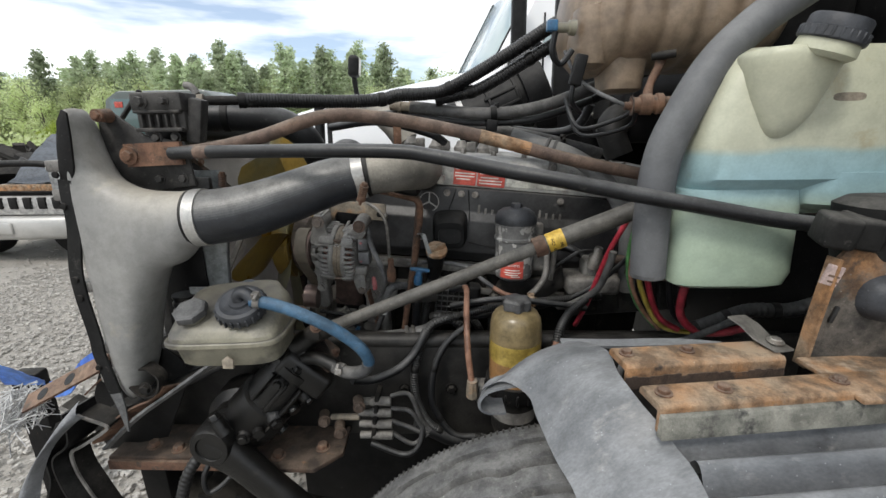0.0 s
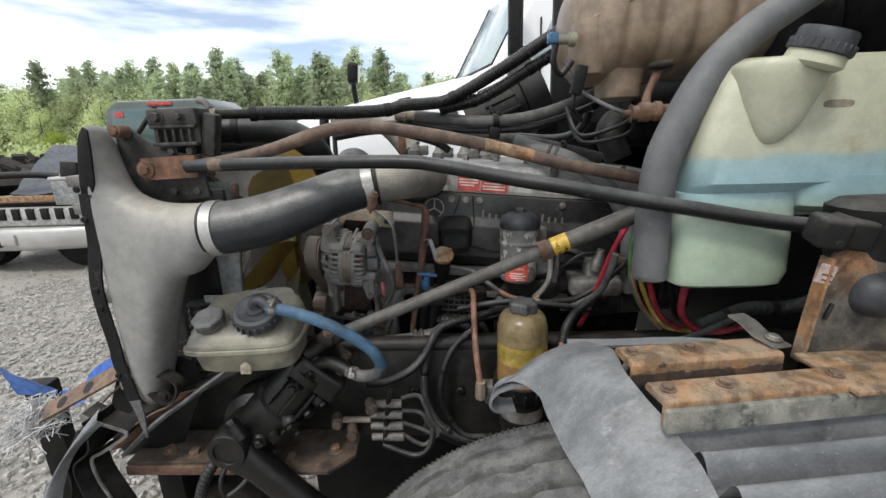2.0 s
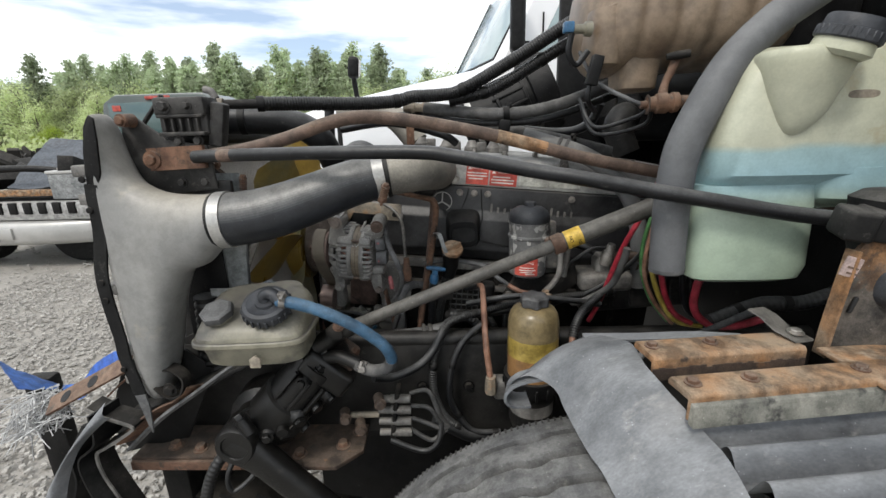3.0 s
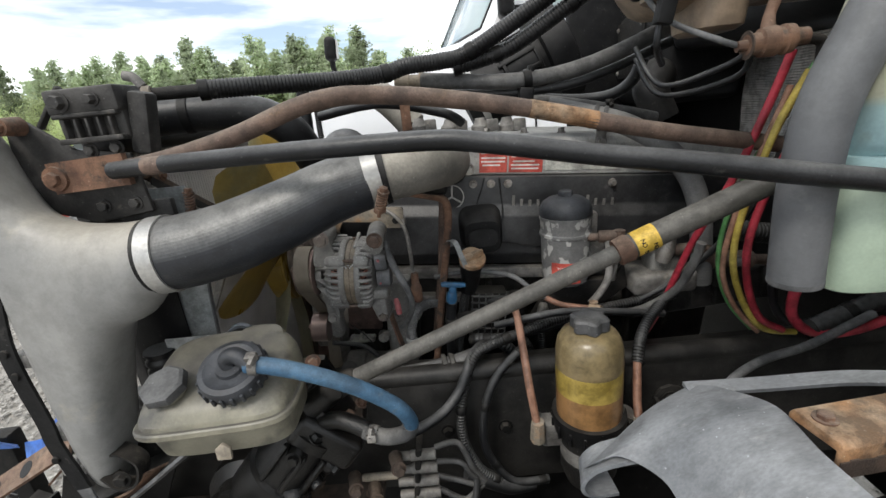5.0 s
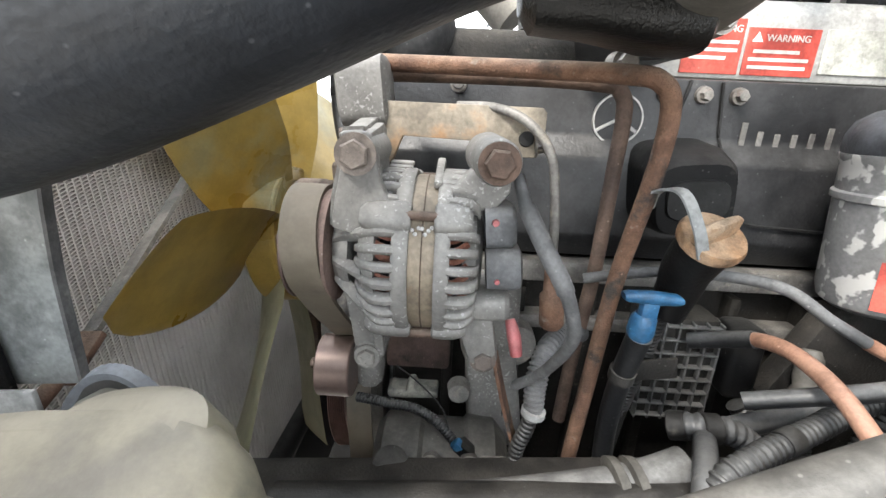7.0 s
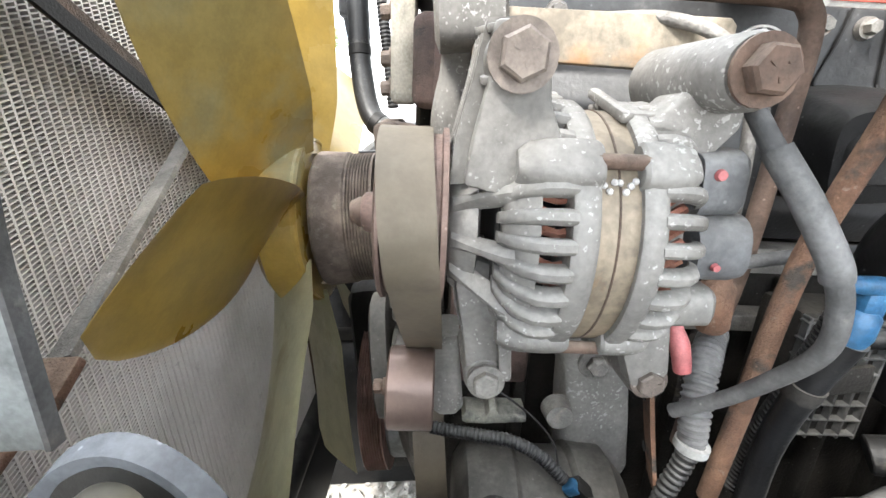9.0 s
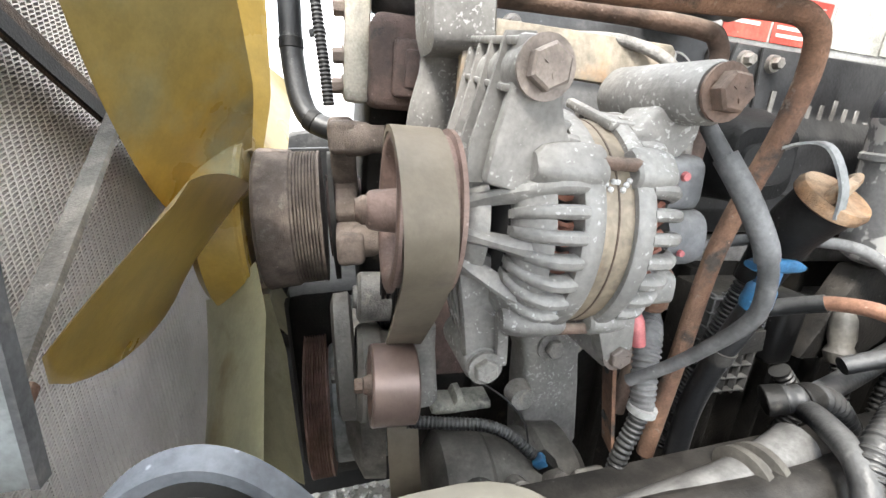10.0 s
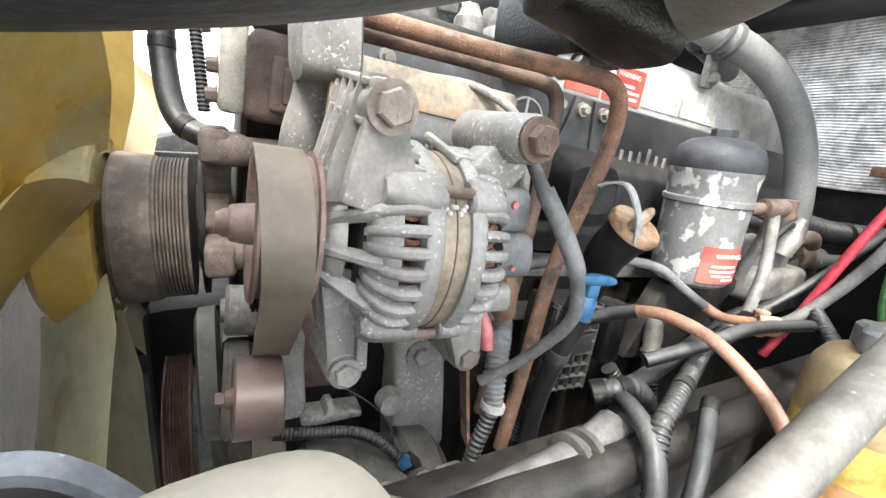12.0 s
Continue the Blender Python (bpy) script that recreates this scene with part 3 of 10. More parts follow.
def prism(bm, m, outline, depth, bev=0.0):
    """An outline in m's xy plane, drawn out along z by depth."""
    b = bmesh.new()
    lo = [b.verts.new((x, y, 0)) for x, y in outline]
    hi = [b.verts.new((x, y, depth)) for x, y in outline]
    k = len(lo)
    b.faces.new(lo[::-1]), b.faces.new(hi)
    for i in range(k):
        b.faces.new((lo[i], lo[(i + 1) % k], hi[(i + 1) % k], hi[i]))
    bmesh.ops.recalc_face_normals(b, faces=b.faces[:])
    if bev:
        bmesh.ops.bevel(b, geom=b.edges[:], offset=bev, segments=2, affect="EDGES", profile=0.5)
    b.transform(m)
    return merged(bm, b)


def superring(c, u, v, a, b, e, k=28):
    """A rounded rectangle of half sizes a, b round c in the plane of u and v; e 2 is an ellipse, 5 nearly square."""
    out = []
    for i in range(k):
        t = 2 * math.pi * i / k
        s, q = math.sin(t), math.cos(t)
        out.append(Vector(c) + Vector(u) * (a * math.copysign(abs(q) ** (2 / e), q)) + Vector(v) * (b * math.copysign(abs(s) ** (2 / e), s)))
    return out


def hexbolt(bm, p, d, r=0.008, h=0.006, washer=True):
    m = ax(p, d)
    if washer:
        lathe(bm, m, [(0, 0), (0, r * 1.38), (0.0018, r * 1.38), (0.0018, 0)], 20)
    turn = m @ Matrix.Rotation(random.uniform(0, 1), 4, "Z")
    lathe(bm, turn, [(0.0018, 0), (0.0018, r), (h * 0.85, r), (h, r * 0.86), (h, 0)], 6)
    return bm


def ribbon(bm, pts, width_dir, width, thick, n=6):
    """A flat strap through pts; its width lies along width_dir."""
    path = glide(pts, n)
    w = Vector(width_dir).normalized()
    rings = []
    for i, p in enumerate(path):
        t = (path[min(i + 1, len(path) - 1)] - path[max(i - 1, 0)]).normalized()
        ww = (w - t * w.dot(t)).normalized()
        nn = t.cross(ww).normalized()
        rings.append([p + ww * (sx * width / 2) + nn * (sy * thick / 2) for sx, sy in ((-1, -1), (1, -1), (1, 1), (-1, 1))])
    return rings_bm(bm, rings)


def finish(bm, mat, name, angle=38):
    bmesh.ops.remove_doubles(bm, verts=bm.verts[:], dist=1e-6)
    bmesh.ops.recalc_face_normals(bm, faces=bm.faces[:])
    for f in bm.faces:
        f.smooth = True
    lim = radians(angle)
    for e in bm.edges:
        if len(e.link_faces) == 2 and e.calc_face_angle(0) > lim:
            e.smooth = False
    me = bpy.data.meshes.new(name)
    bm.to_mesh(me)
    bm.free()
    me.materials.append(mat)
    return me


def thing(name, base, label, category, group="", kind=""):
    """An Empty at the thing's base, for its parts."""
    ob = new(name)
    ob.empty_display_size = 0.05
    ob.matrix_world = Matrix.Translation(base)
    return tagged(ob, label, category, group, kind)


def part(name, bm, mat, parent, label="", angle=38):
    ob = new(name, finish(bm, mat, name, angle))
    m = parent.matrix_basis if parent.parent is None else Matrix.Identity(4)
    ob.parent = parent
    ob.matrix_parent_inverse = m.inverted()
    return tagged(ob, label)


def solo(name, bm, mat, label, category, group="", kind="", angle=38):
    return tagged(new(name, finish(bm, mat, name, angle)), label, category, group, kind)


def B():
    return bmesh.new()


def T_(*a, **k):
    return tube(bmesh.new(), *a, **k)


def L_(*a, **k):
    return lathe(bmesh.new(), *a, **k)


def X_(*a, **k):
    return box(bmesh.new(), *a, **k)


def P_(*a, **k):
    return prism(bmesh.new(), *a, **k)


def lettering(text, m, size, mat, parent, depth=0.0004):
    cu = bpy.data.curves.new("print", "FONT")
    cu.body, cu.size, cu.extrude, cu.align_x, cu.align_y = text, size, depth, "CENTER", "CENTER"
    tmp = bpy.data.objects.new("print", cu)
    me = bpy.data.meshes.new_from_object(tmp)
    bpy.data.objects.remove(tmp)
    b = bmesh.new()
    b.from_mesh(me)
    b.transform(m)
    return part("print", b, mat, parent)


def clamp_band(name, p, d, r, width, mat, parent=None, label="", category="hose clamp", bolt=None):
    """A band round a hose at p, along d; bolt: where its screw block sits."""
    th = thing(name, p, label, category, "hose clamps") if parent is None else parent
    m = ax(p, d)
    part("band", L_(m, [(-width / 2, r), (-width / 2, r + 0.0016), (width / 2, r + 0.0016), (width / 2, r)], 36), mat, th)
    if bolt is not None:
        b = Vector(bolt).normalized()
        q = Vector(p) + b * (r + 0.005)
        part("screw", box(hexbolt(B(), q + Vector(d).normalized() * width * 0.3, Vector(d).cross(b), 0.005, 0.016), ax(q, b), (0.014, width, 0.009), 0.001), mat, th)
    return th


TILT = 5.2
EB = Matrix.Translation((0, 0, 1.28)) @ Matrix.Rotation(radians(TILT), 4, "Y") @ Matrix.Translation((0, 0, -1.28))


def E(x, y, z):
    """A place given along the tilted engine, in the world."""
    return EB @ Vector((x, y, z))


# ---- ground, sky line, far things ----
def ground():
    b = B()
    bmesh.ops.create_grid(b, x_segments=60, y_segments=60, size=1.0)
    for v in b.verts:
        r = max(abs(v.co.x), abs(v.co.y))
        s = 14 * r + 900 * r ** 6
        q = Vector((v.co.x, v.co.y, 0)).normalized() if r > 1e-6 else Vector((0, 0, 0))
        v.co = Vector((v.co.x / max(r, 1e-6) * s, v.co.y / max(r, 1e-6) * s, 0)) if r > 1e-6 else v.co
        v.co.z = -0.015 + 0.02 * noise.noise(v.co * 0.6) if s < 20 else -0.02
    return solo("ground", b, M_GRAVEL, "grey crushed gravel yard, dusty and uneven", "gravel ground", kind="structure")


ground()


def stones(n, x0, x1, y0, y1, size, far):
    """Loose crushed stones, scattered."""
    rng = np.random.default_rng(3)
    base = [(-1, -1, -.6), (1, -1, -.5), (1.1, 1, -.6), (-1, .9, -.5), (-.7, -.8, .6), (.8, -.6, .5), (.6, .8, .7), (-.8, .6, .4)]
    quads = [(0, 3, 2, 1), (4, 5, 6, 7), (0, 1, 5, 4), (1, 2, 6, 5), (2, 3, 7, 6), (3, 0, 4, 7)]
    vs, fs = [], []
    for k in range(n + far):
        c = np.array([rng.uniform(x0, x1), rng.uniform(y0, y1), 0.0])
        if k >= n:
            c = np.array([rng.normal(-1.5, 2.6), rng.normal(2.2, 2.6), 0.0])
        s = size * rng.uniform(0.4, 1.3)
        a = rng.uniform(0, 6.28)
        ca, sa = math.cos(a), math.sin(a)
        for p in base:
            q = np.array(p) * rng.uniform(0.65, 1.1, 3) * s
            vs.append((c[0] + q[0] * ca - q[1] * sa, c[1] + q[0] * sa + q[1] * ca, q[2] * 0.7 + s * 0.12))
        fs += [tuple(i + 8 * k for i in f) for f in quads]
    me = bpy.data.meshes.new("gravel")
    me.from_pydata(vs, [], fs)
    me.materials.append(M_STONE)
    return tagged(new("gravel", me), "loose grey crushed stones lying on the yard", "gravel", kind="stuff")


stones(13000, -4.6, -0.2, 0.7, 4.4, 0.012, 17000)


def leaf_cloud(b, centres, count, size, spread, flat=0.7):
    for c, r in centres:
        for _ in range(count):
            d = Vector((random.gauss(0, 1), random.gauss(0, 1), random.gauss(0, 1) * flat)).normalized() * (r * random.random() ** 0.4)
            p = Vector(c) + d * spread
            face = (Vector((random.gauss(0, 1), random.gauss(0, 1), random.gauss(0, 1))).normalized() + Vector((-0.3, -0.9, 0.8))).normalized()
            u = face.orthogonal().normalized()
            w = face.cross(u)
            a = random.uniform(0, 6.28)
            u, w = u * math.cos(a) + w * math.sin(a), w * math.cos(a) - u * math.sin(a)
            s = size * random.uniform(0.6, 1.4)
            v = [b.verts.new(p + u * s * x + w * s * y) for x, y in ((-1, -0.1), (0, -0.55), (1, 0.1), (0, 0.55))]
            b.faces.new(v)
    return b


def broad_tree(name, h, mat, label):
    th = thing(name, (0, 0, 0), label, "tree", "trees at the yard's edge")
    t = T_([(0, 0, 0), (0.05 * h * 0.3, 0, h * 0.4), (0, 0.02 * h, h * 0.95)], [h * 0.022, h * 0.016, h * 0.004], 8, 5)
    cs = []
    for k in range(22):
        a, z = random.uniform(0, 6.28), h * random.uniform(0.16, 0.98)
        r = h * 0.40 * math.sqrt(max(0.06, 1 - abs(z / h - 0.45) * 1.5)) * random.uniform(0.35, 1)
        p = Vector((r * math.cos(a), r * math.sin(a), z))
        cs.append((p, h * random.uniform(0.06, 0.13)))
        tube(t, [(0, 0, z * 0.75), p * 0.55 + Vector((0, 0, z * 0.4)), p], [h * 0.007, h * 0.005, h * 0.002], 5, 3)
    part("trunk", t, M_BARK, th)
    part("crown", leaf_cloud(B(), cs, 150, h * 0.017, 2.1), mat, th)
    return th


def pine_tree(name, h, label):
    th = thing(name, (0, 0, 0), label, "pine tree", "trees at the yard's edge")
    t = T_([(0, 0, 0), (0, 0.01 * h, h * 0.5), (0, 0, h)], [h * 0.017, h * 0.012, h * 0.002], 8, 4)
    c = B()
    for k in range(58):
        z = h * (0.25 + 0.74 * k / 58)
        a = k * 2.4 + random.uniform(-0.4, 0.4)
        r = h * 0.20 * (1.05 - z / h) ** 0.75 * random.uniform(0.5, 1.15) + 0.02 * h
        tip = Vector((r * math.cos(a), r * math.sin(a), z + 0.05 * h * random.uniform(-0.3, 0.9)))
        tube(t, [(0, 0, z), tip], [h * 0.004, h * 0.0015], 4, 1)
        leaf_cloud(c, [(Vector((0, 0, z)).lerp(tip, f), h * 0.045) for f in (0.3, 0.6, 1.0)], 14, h * 0.018, 1.0, 0.6)
    part("trunk", t, M_BARK, th)
    part("crown", c, M_PINE, th)
    return th


def treeline():
    random.seed(11)
    kinds = [broad_tree("broadleaf_tree", 6.0, M_LEAF, "leafy green broadleaf tree at the yard's edge"), broad_tree("birch_tree", 7.0, M_LEAF, "slender pale green birch tree in leaf"),
             pine_tree("pine_tree", 9.0, "tall ragged pine tree with drooping branches"), pine_tree("young_pine_tree", 7.5, "young green pine tree among leafy trees"),
             broad_tree("shrub", 3.6, M_BUSH, "bright yellow-green leafy shrub in front of trees")]
    plan = []
    for i in range(220):
        x = -66 + 66 * (i / 219) + random.uniform(-0.8, 0.8)
        f = (x + 66) / 66
        y = 43 + random.uniform(-4, 8)
        want = 2 if (0.42 < f < 0.93 and random.random() < 0.62) else random.choice((0, 0, 1, 3, 0))
        s = random.uniform(0.66, 1.02) * (1.0 if f < 0.9 else 0.8)
        plan.append((want, x, y, s))
    for i in range(150):
        plan.append((random.choice((0, 1, 0, 3)), -74 + 76 * (i / 149) + random.uniform(-1, 1), random.uniform(52, 60), random.uniform(0.82, 1.2)))
    for i in range(60):
        plan.append((random.choice((4, 0, 4)), -62 + 56 * random.random(), random.uniform(35, 41), random.uniform(0.5, 0.85)))
    used = set()
    for k, x, y, s in plan:
        m = pose(x, y, -0.05, 0, 0, random.uniform(0, 360)) @ Matrix.Diagonal((s, s, s, 1))
        if k not in used:
            used.add(k)
            kinds[k].matrix_basis = m
        else:
            ob = copy_thing(kinds[k], pose(x, y, -0.05, 0, 0, random.uniform(0, 360)))
            ob.scale = (s, s, s)
    b = B()
    leaf_cloud(b, [((-66 + 64 * k / 260 + random.uniform(-1, 1), 34 + random.uniform(0, 3), random.uniform(0.2, 0.9)), random.uniform(0.7, 1.3)) for k in range(260)], 40, 0.2, 1.1)
    solo("undergrowth", b, M_LEAF, "tangled green undergrowth below the trees", "undergrowth", kind="stuff")
    b = B()
    for k in range(420):
        x, y = -40 + 36 * random.random(), random.uniform(19, 27)
        s = random.uniform(0.15, 0.5)
        box(b, at(x, y, random.uniform(0.05, 0.75), random.uniform(0, 90), random.uniform(0, 90), random.uniform(0, 180)), (s * 1.8, s, s * 0.5), 0)
    solo("scrap_heap", b, M_BLOCK, "long low heap of dark scrap before the trees", "scrap heap", kind="stuff")


treeline()


def wheel(parent, p, r, w, rim=None):
    m = ax(p, (0, -1, 0))
    ty = part("tyre", L_(m, [(-w / 2, r * .6), (-w / 2, r * .85), (-w * .42, r * .97), (-w * .2, r), (w * .2, r), (w * .42, r * .97), (w / 2, r * .85), (w / 2, r * .6)], 40), M_RUBBER, parent)
    part("rim", L_(m, [(-w * .3, r * .59), (w * .38, r * .6), (w * .3, r * .5), (w * .2, r * .3), (w * .3, r * .15), (w * .3, 0)], 32), M_CHROME if rim is None else rim, ty)


def white_truck():
    th = thing("white_truck", (0.6, 4.6, 0), "white tractor truck with long sloping hood, parked behind", "truck")
    # hood: sections along x, rising to the windshield
    secs = []
    for x, top, lo, hw in ((-2.1, 1.22, 0.72, 0.66), (-1.9, 1.5, 0.7, 0.80), (-1.4, 1.64, 0.7, 0.88), (-0.6, 1.80, 0.7, 0.94), (0.22, 1.96, 0.7, 1.0)):
        secs.append(superring((x, 5.25, (top + lo) / 2), (0, 1, 0), (0, 0, 1), hw, (top - lo) / 2, 4.2, 36))
    part("hood", rings_bm(B(), secs), M_WHITE, th, "white sloping hood")
    part("grille", X_(at(-2.11, 5.25, 1.0), (0.05, 1.0, 0.45), 0.02), M_BLACK, th)
    part("bumper", X_(at(-2.15, 5.25, 0.5), (0.3, 2.2, 0.38), 0.06), M_CHROME, th)
    cab = B()
    prism(cab, at(0, 6.3, 0, 90, 0, 0), [(0.2, 0.7), (0.2, 1.93), (0.78, 2.92), (1.0, 3.02), (2.6, 3.25), (2.6, 0.7)], 2.1, 0.05)
    part("cab", cab, M_WHITE, th, "white cab with raised roof")
    ws = B()
    m = Matrix.Translation((0.50, 5.36, 2.43)) @ Matrix.Rotation(radians(30.5), 4, "Y")
    box(ws, m, (0.03, 1.60, 0.98), 0.02)
    part("windshield", ws, M_WINDSHIELD, th, "blue-grey tinted windshield")
    for dy, nm in ((-1, "near"), (1, "far")):
        fr = B()
        box(fr, m @ at(0.006, 0.82 * dy, 0), (0.05, 0.04, 1.03), 0.01)
        part("pillar_seal", fr, M_BLACK, th)
    part("cowl_seal", X_(m @ at(0.01, 0, -0.5), (0.05, 1.66, 0.035), 0.01), M_BLACK, th)
    sw = B()
    prism(sw, at(0, 4.195, 0, 90, 0, 0), [(0.55, 2.0), (0.95, 2.72), (1.5, 2.72), (1.5, 2.0)], 0.02, 0.005)
    part("side_window", sw, M_WINDSHIELD, th)
    part("door_seam", X_(at(0.62, 4.19, 1.6), (0.012, 0.02, 1.5), 0.002), M_BLACK, th)
    for k in range(3):
        q = (0.80, 4.5 + 0.36 * k, 2.97)
        part("marker_light", L_(ax(q, (-0.4, 0, 1)), [(0, 0.06), (0.04, 0.055), (0.07, 0.03), (0.075, 0)], 16), M_AMBER, th, "orange roof marker lamp")
    # hood mirror
    for my in (4.71,):
        mi = B()
        box(mi, at(-1.20, my, 1.94, 0, 6, -10), (0.11, 0.14, 0.20), 0.04, 4)
        hm = part("hood_mirror", mi, M_BLACK, th, "black hood mirror on a stalk")
        part("mirror_glass", X_(at(-1.142, my - 0.01, 1.935, 0, 6, -10), (0.006, 0.11, 0.15), 0.002), M_CHROME, hm)
        part("mirror_stalk", T_([(-1.205, my, 1.86), (-1.20, my + 0.01, 1.78), (-1.18, my + 0.02, 1.62)], 0.026, 10), M_BLACK, hm)
    part("hood_latch", X_(at(-0.72, 4.40, 1.66, 0, -8, 0), (0.13, 0.03, 0.06), 0.012), M_BLACK, th)
    part("side_mirror", box(X_(at(0.26, 3.95, 2.28, 0, 0, -18), (0.13, 0.24, 0.62), 0.045, 4), at(0.40, 4.1, 2.05), (0.2, 0.28, 0.04), 0.01), M_BLACK, th, "tall black door mirror")
    wheel(th, (-0.9, 4.3, 0.5), 0.5, 0.3)
    wheel(th, (-0.9, 6.2, 0.5), 0.5, 0.3)
    part("fuel_step", X_(at(1.6, 4.35, 0.55), (1.9, 0.4, 0.5), 0.06), M_CHROME, th)
    # the truck stands askew, its nose towards the engine
    th.matrix_basis = Matrix.Translation((0.50, 5.6, 0)) @ Matrix.Rotation(radians(14), 4, "Z") @ Matrix.Diagonal((1, 1, 1.06, 1)) @ Matrix.Translation((-0.50, -5.25, 0)) @ th.matrix_basis
    return th


white_truck()


def silver_pickup():
    th = thing("silver_pickup", (-4.9, 5.3, 0), "silver stripped pickup front end loaded with scrap parts", "pickup truck")
    part("bumper", rings_bm(B(), [superring((x, 4.62 + 0.10 * abs((x + 5.2) / 1.0) ** 3, 0.42), (0, 1, 0), (0, 0, 1), 0.10, 0.135, 3.5, 20) for x in np.linspace(-6.25, -4.02, 15)]), M_CHROME, th, "scuffed silver bumper")
    part("bumper_slot", X_(at(-5.35, 4.515, 0.40), (0.42, 0.03, 0.11), 0.01), M_BLACK, th)
    part("bumper_bracket", X_(at(-5.05, 4.51, 0.43), (0.18, 0.03, 0.13), 0.02), M_CHROME, th)
    part("valance", X_(at(-5.1, 4.72, 0.66), (2.1, 0.2, 0.20), 0.03), M_PICKUP, th)
    for k in range(11):
        part("step_rib", X_(at(-6.0 + 0.17 * k, 4.62, 0.70), (0.09, 0.04, 0.13), 0.01), M_BLACKSTEEL, th)
    part("body", X_(at(-5.15, 5.9, 0.62), (2.0, 2.0, 0.36), 0.06), M_BLACKSTEEL, th)
    part("fender", X_(at(-4.1, 5.6, 0.86), (0.14, 1.6, 0.5), 0.06), M_PICKUP, th)
    wheel(th, (-4.55, 4.98, 0.36), 0.36, 0.26)
    wheel(th, (-5.85, 4.98, 0.36), 0.36, 0.26)
    part("red_lamp", X_(at(-4.035, 4.6, 0.84), (0.05, 0.05, 0.18), 0.01), M_LABELRED, th)


silver_pickup()
tb = B()
bmesh.ops.create_grid(tb, x_segments=14, y_segments=8, size=0.5)
for v in tb.verts:
    v.co = Vector((v.co.x * 1.5, v.co.y * 0.9, 0.06 * noise.noise(v.co * 4) + 0.16 * v.co.x))
bmesh.ops.solidify(tb, geom=tb.faces[:], thickness=0.012)
tb.transform(at(-4.62, 5.35, 1.13, 38, 8, 4))
solo("black_sheet", tb, M_TARP, "dark shiny plastic sheet lying on scrap", "plastic sheet")
bat = thing("battery", (-4.42, 4.85, 0.84), "grey dusty battery box standing on the wreck", "battery")
part("case", X_(at(-4.42, 4.88, 0.92, 0, 0, 6), (0.42, 0.22, 0.29), 0.015), M_GREYPANEL, bat)
part("lid", X_(at(-4.42, 4.88, 1.08, 0, 0, 6), (0.44, 0.24, 0.035), 0.01), M_CHROME, bat)
for dx in (-0.13, 0.13):
    part("terminal", L_(ax((-4.42 + dx, 4.85, 1.095), (0, 0, 1)), [(0, 0.02), (0.03, 0.018), (0.03, 0)], 10), M_STEEL, bat)
solo("orange_beam", X_(at(-5.1, 4.86, 0.845), (1.15, 0.09, 0.07), 0.006), M_RUSTORANGE, "faded orange steel beam lying on the wreck", "steel beam")
solo("black_pipe", T_([(-5.9, 4.9, 1.10), (-5.0, 4.93, 1.12), (-4.5, 5.0, 1.05), (-4.2, 5.05, 0.99)], 0.04, 12), M_BLACK, "black plastic pipe lying across scrap", "pipe")
sc = B()
random.seed(5)
for k in range(40):
    box(sc, at(random.uniform(-6.4, -4.2), random.uniform(5.0, 6.6), random.uniform(0.85, 1.12), random.uniform(0, 50), random.uniform(0, 40), random.uniform(0, 180)), (random.uniform(0.1, 0.6), random.uniform(0.08, 0.3), random.uniform(0.05, 0.2)), 0.01)
solo("scrap_parts", sc, M_BLACKSTEEL, "dark loose scrap parts piled on the wreck", "scrap parts", kind="stuff")


def green_pickup():
    th = thing("green_pickup", (-3.3, 6.8, 0), "dark green pickup cab seen from behind with red lamp", "pickup truck")
    part("body", X_(at(-4.28, 7.7, 0.85), (2.1, 2.6, 0.75), 0.08), M_GREENPAINT, th)
    cabm = B()
    prism(cabm, at(0, 6.4, 0, 90, 0, 0), [(-5.30, 1.1), (-5.10, 1.92), (-4.92, 2.03), (-3.62, 2.03), (-3.46, 1.92), (-3.25, 1.1)], -0.9, 0.04)
    part("cab", cabm, M_GREENPAINT, th, "dark green cab roof")
    part("rear_window", X_(at(-4.28, 6.39, 1.66), (1.46, 0.03, 0.52), 0.01), M_DARKGLASS, th)
    part("brake_light", X_(at(-4.26, 6.385, 1.975), (0.36, 0.03, 0.05), 0.008), M_LABELRED, th, "red high brake lamp")
    part("sticker", X_(at(-4.88, 6.37, 1.84), (0.12, 0.006, 0.08), 0.002), M_LABELRED, th)
    wheel(th, (-5.1, 6.6, 0.38), 0.38, 0.26)
    wheel(th, (-3.45, 6.6, 0.38), 0.38, 0.26)


green_pickup()


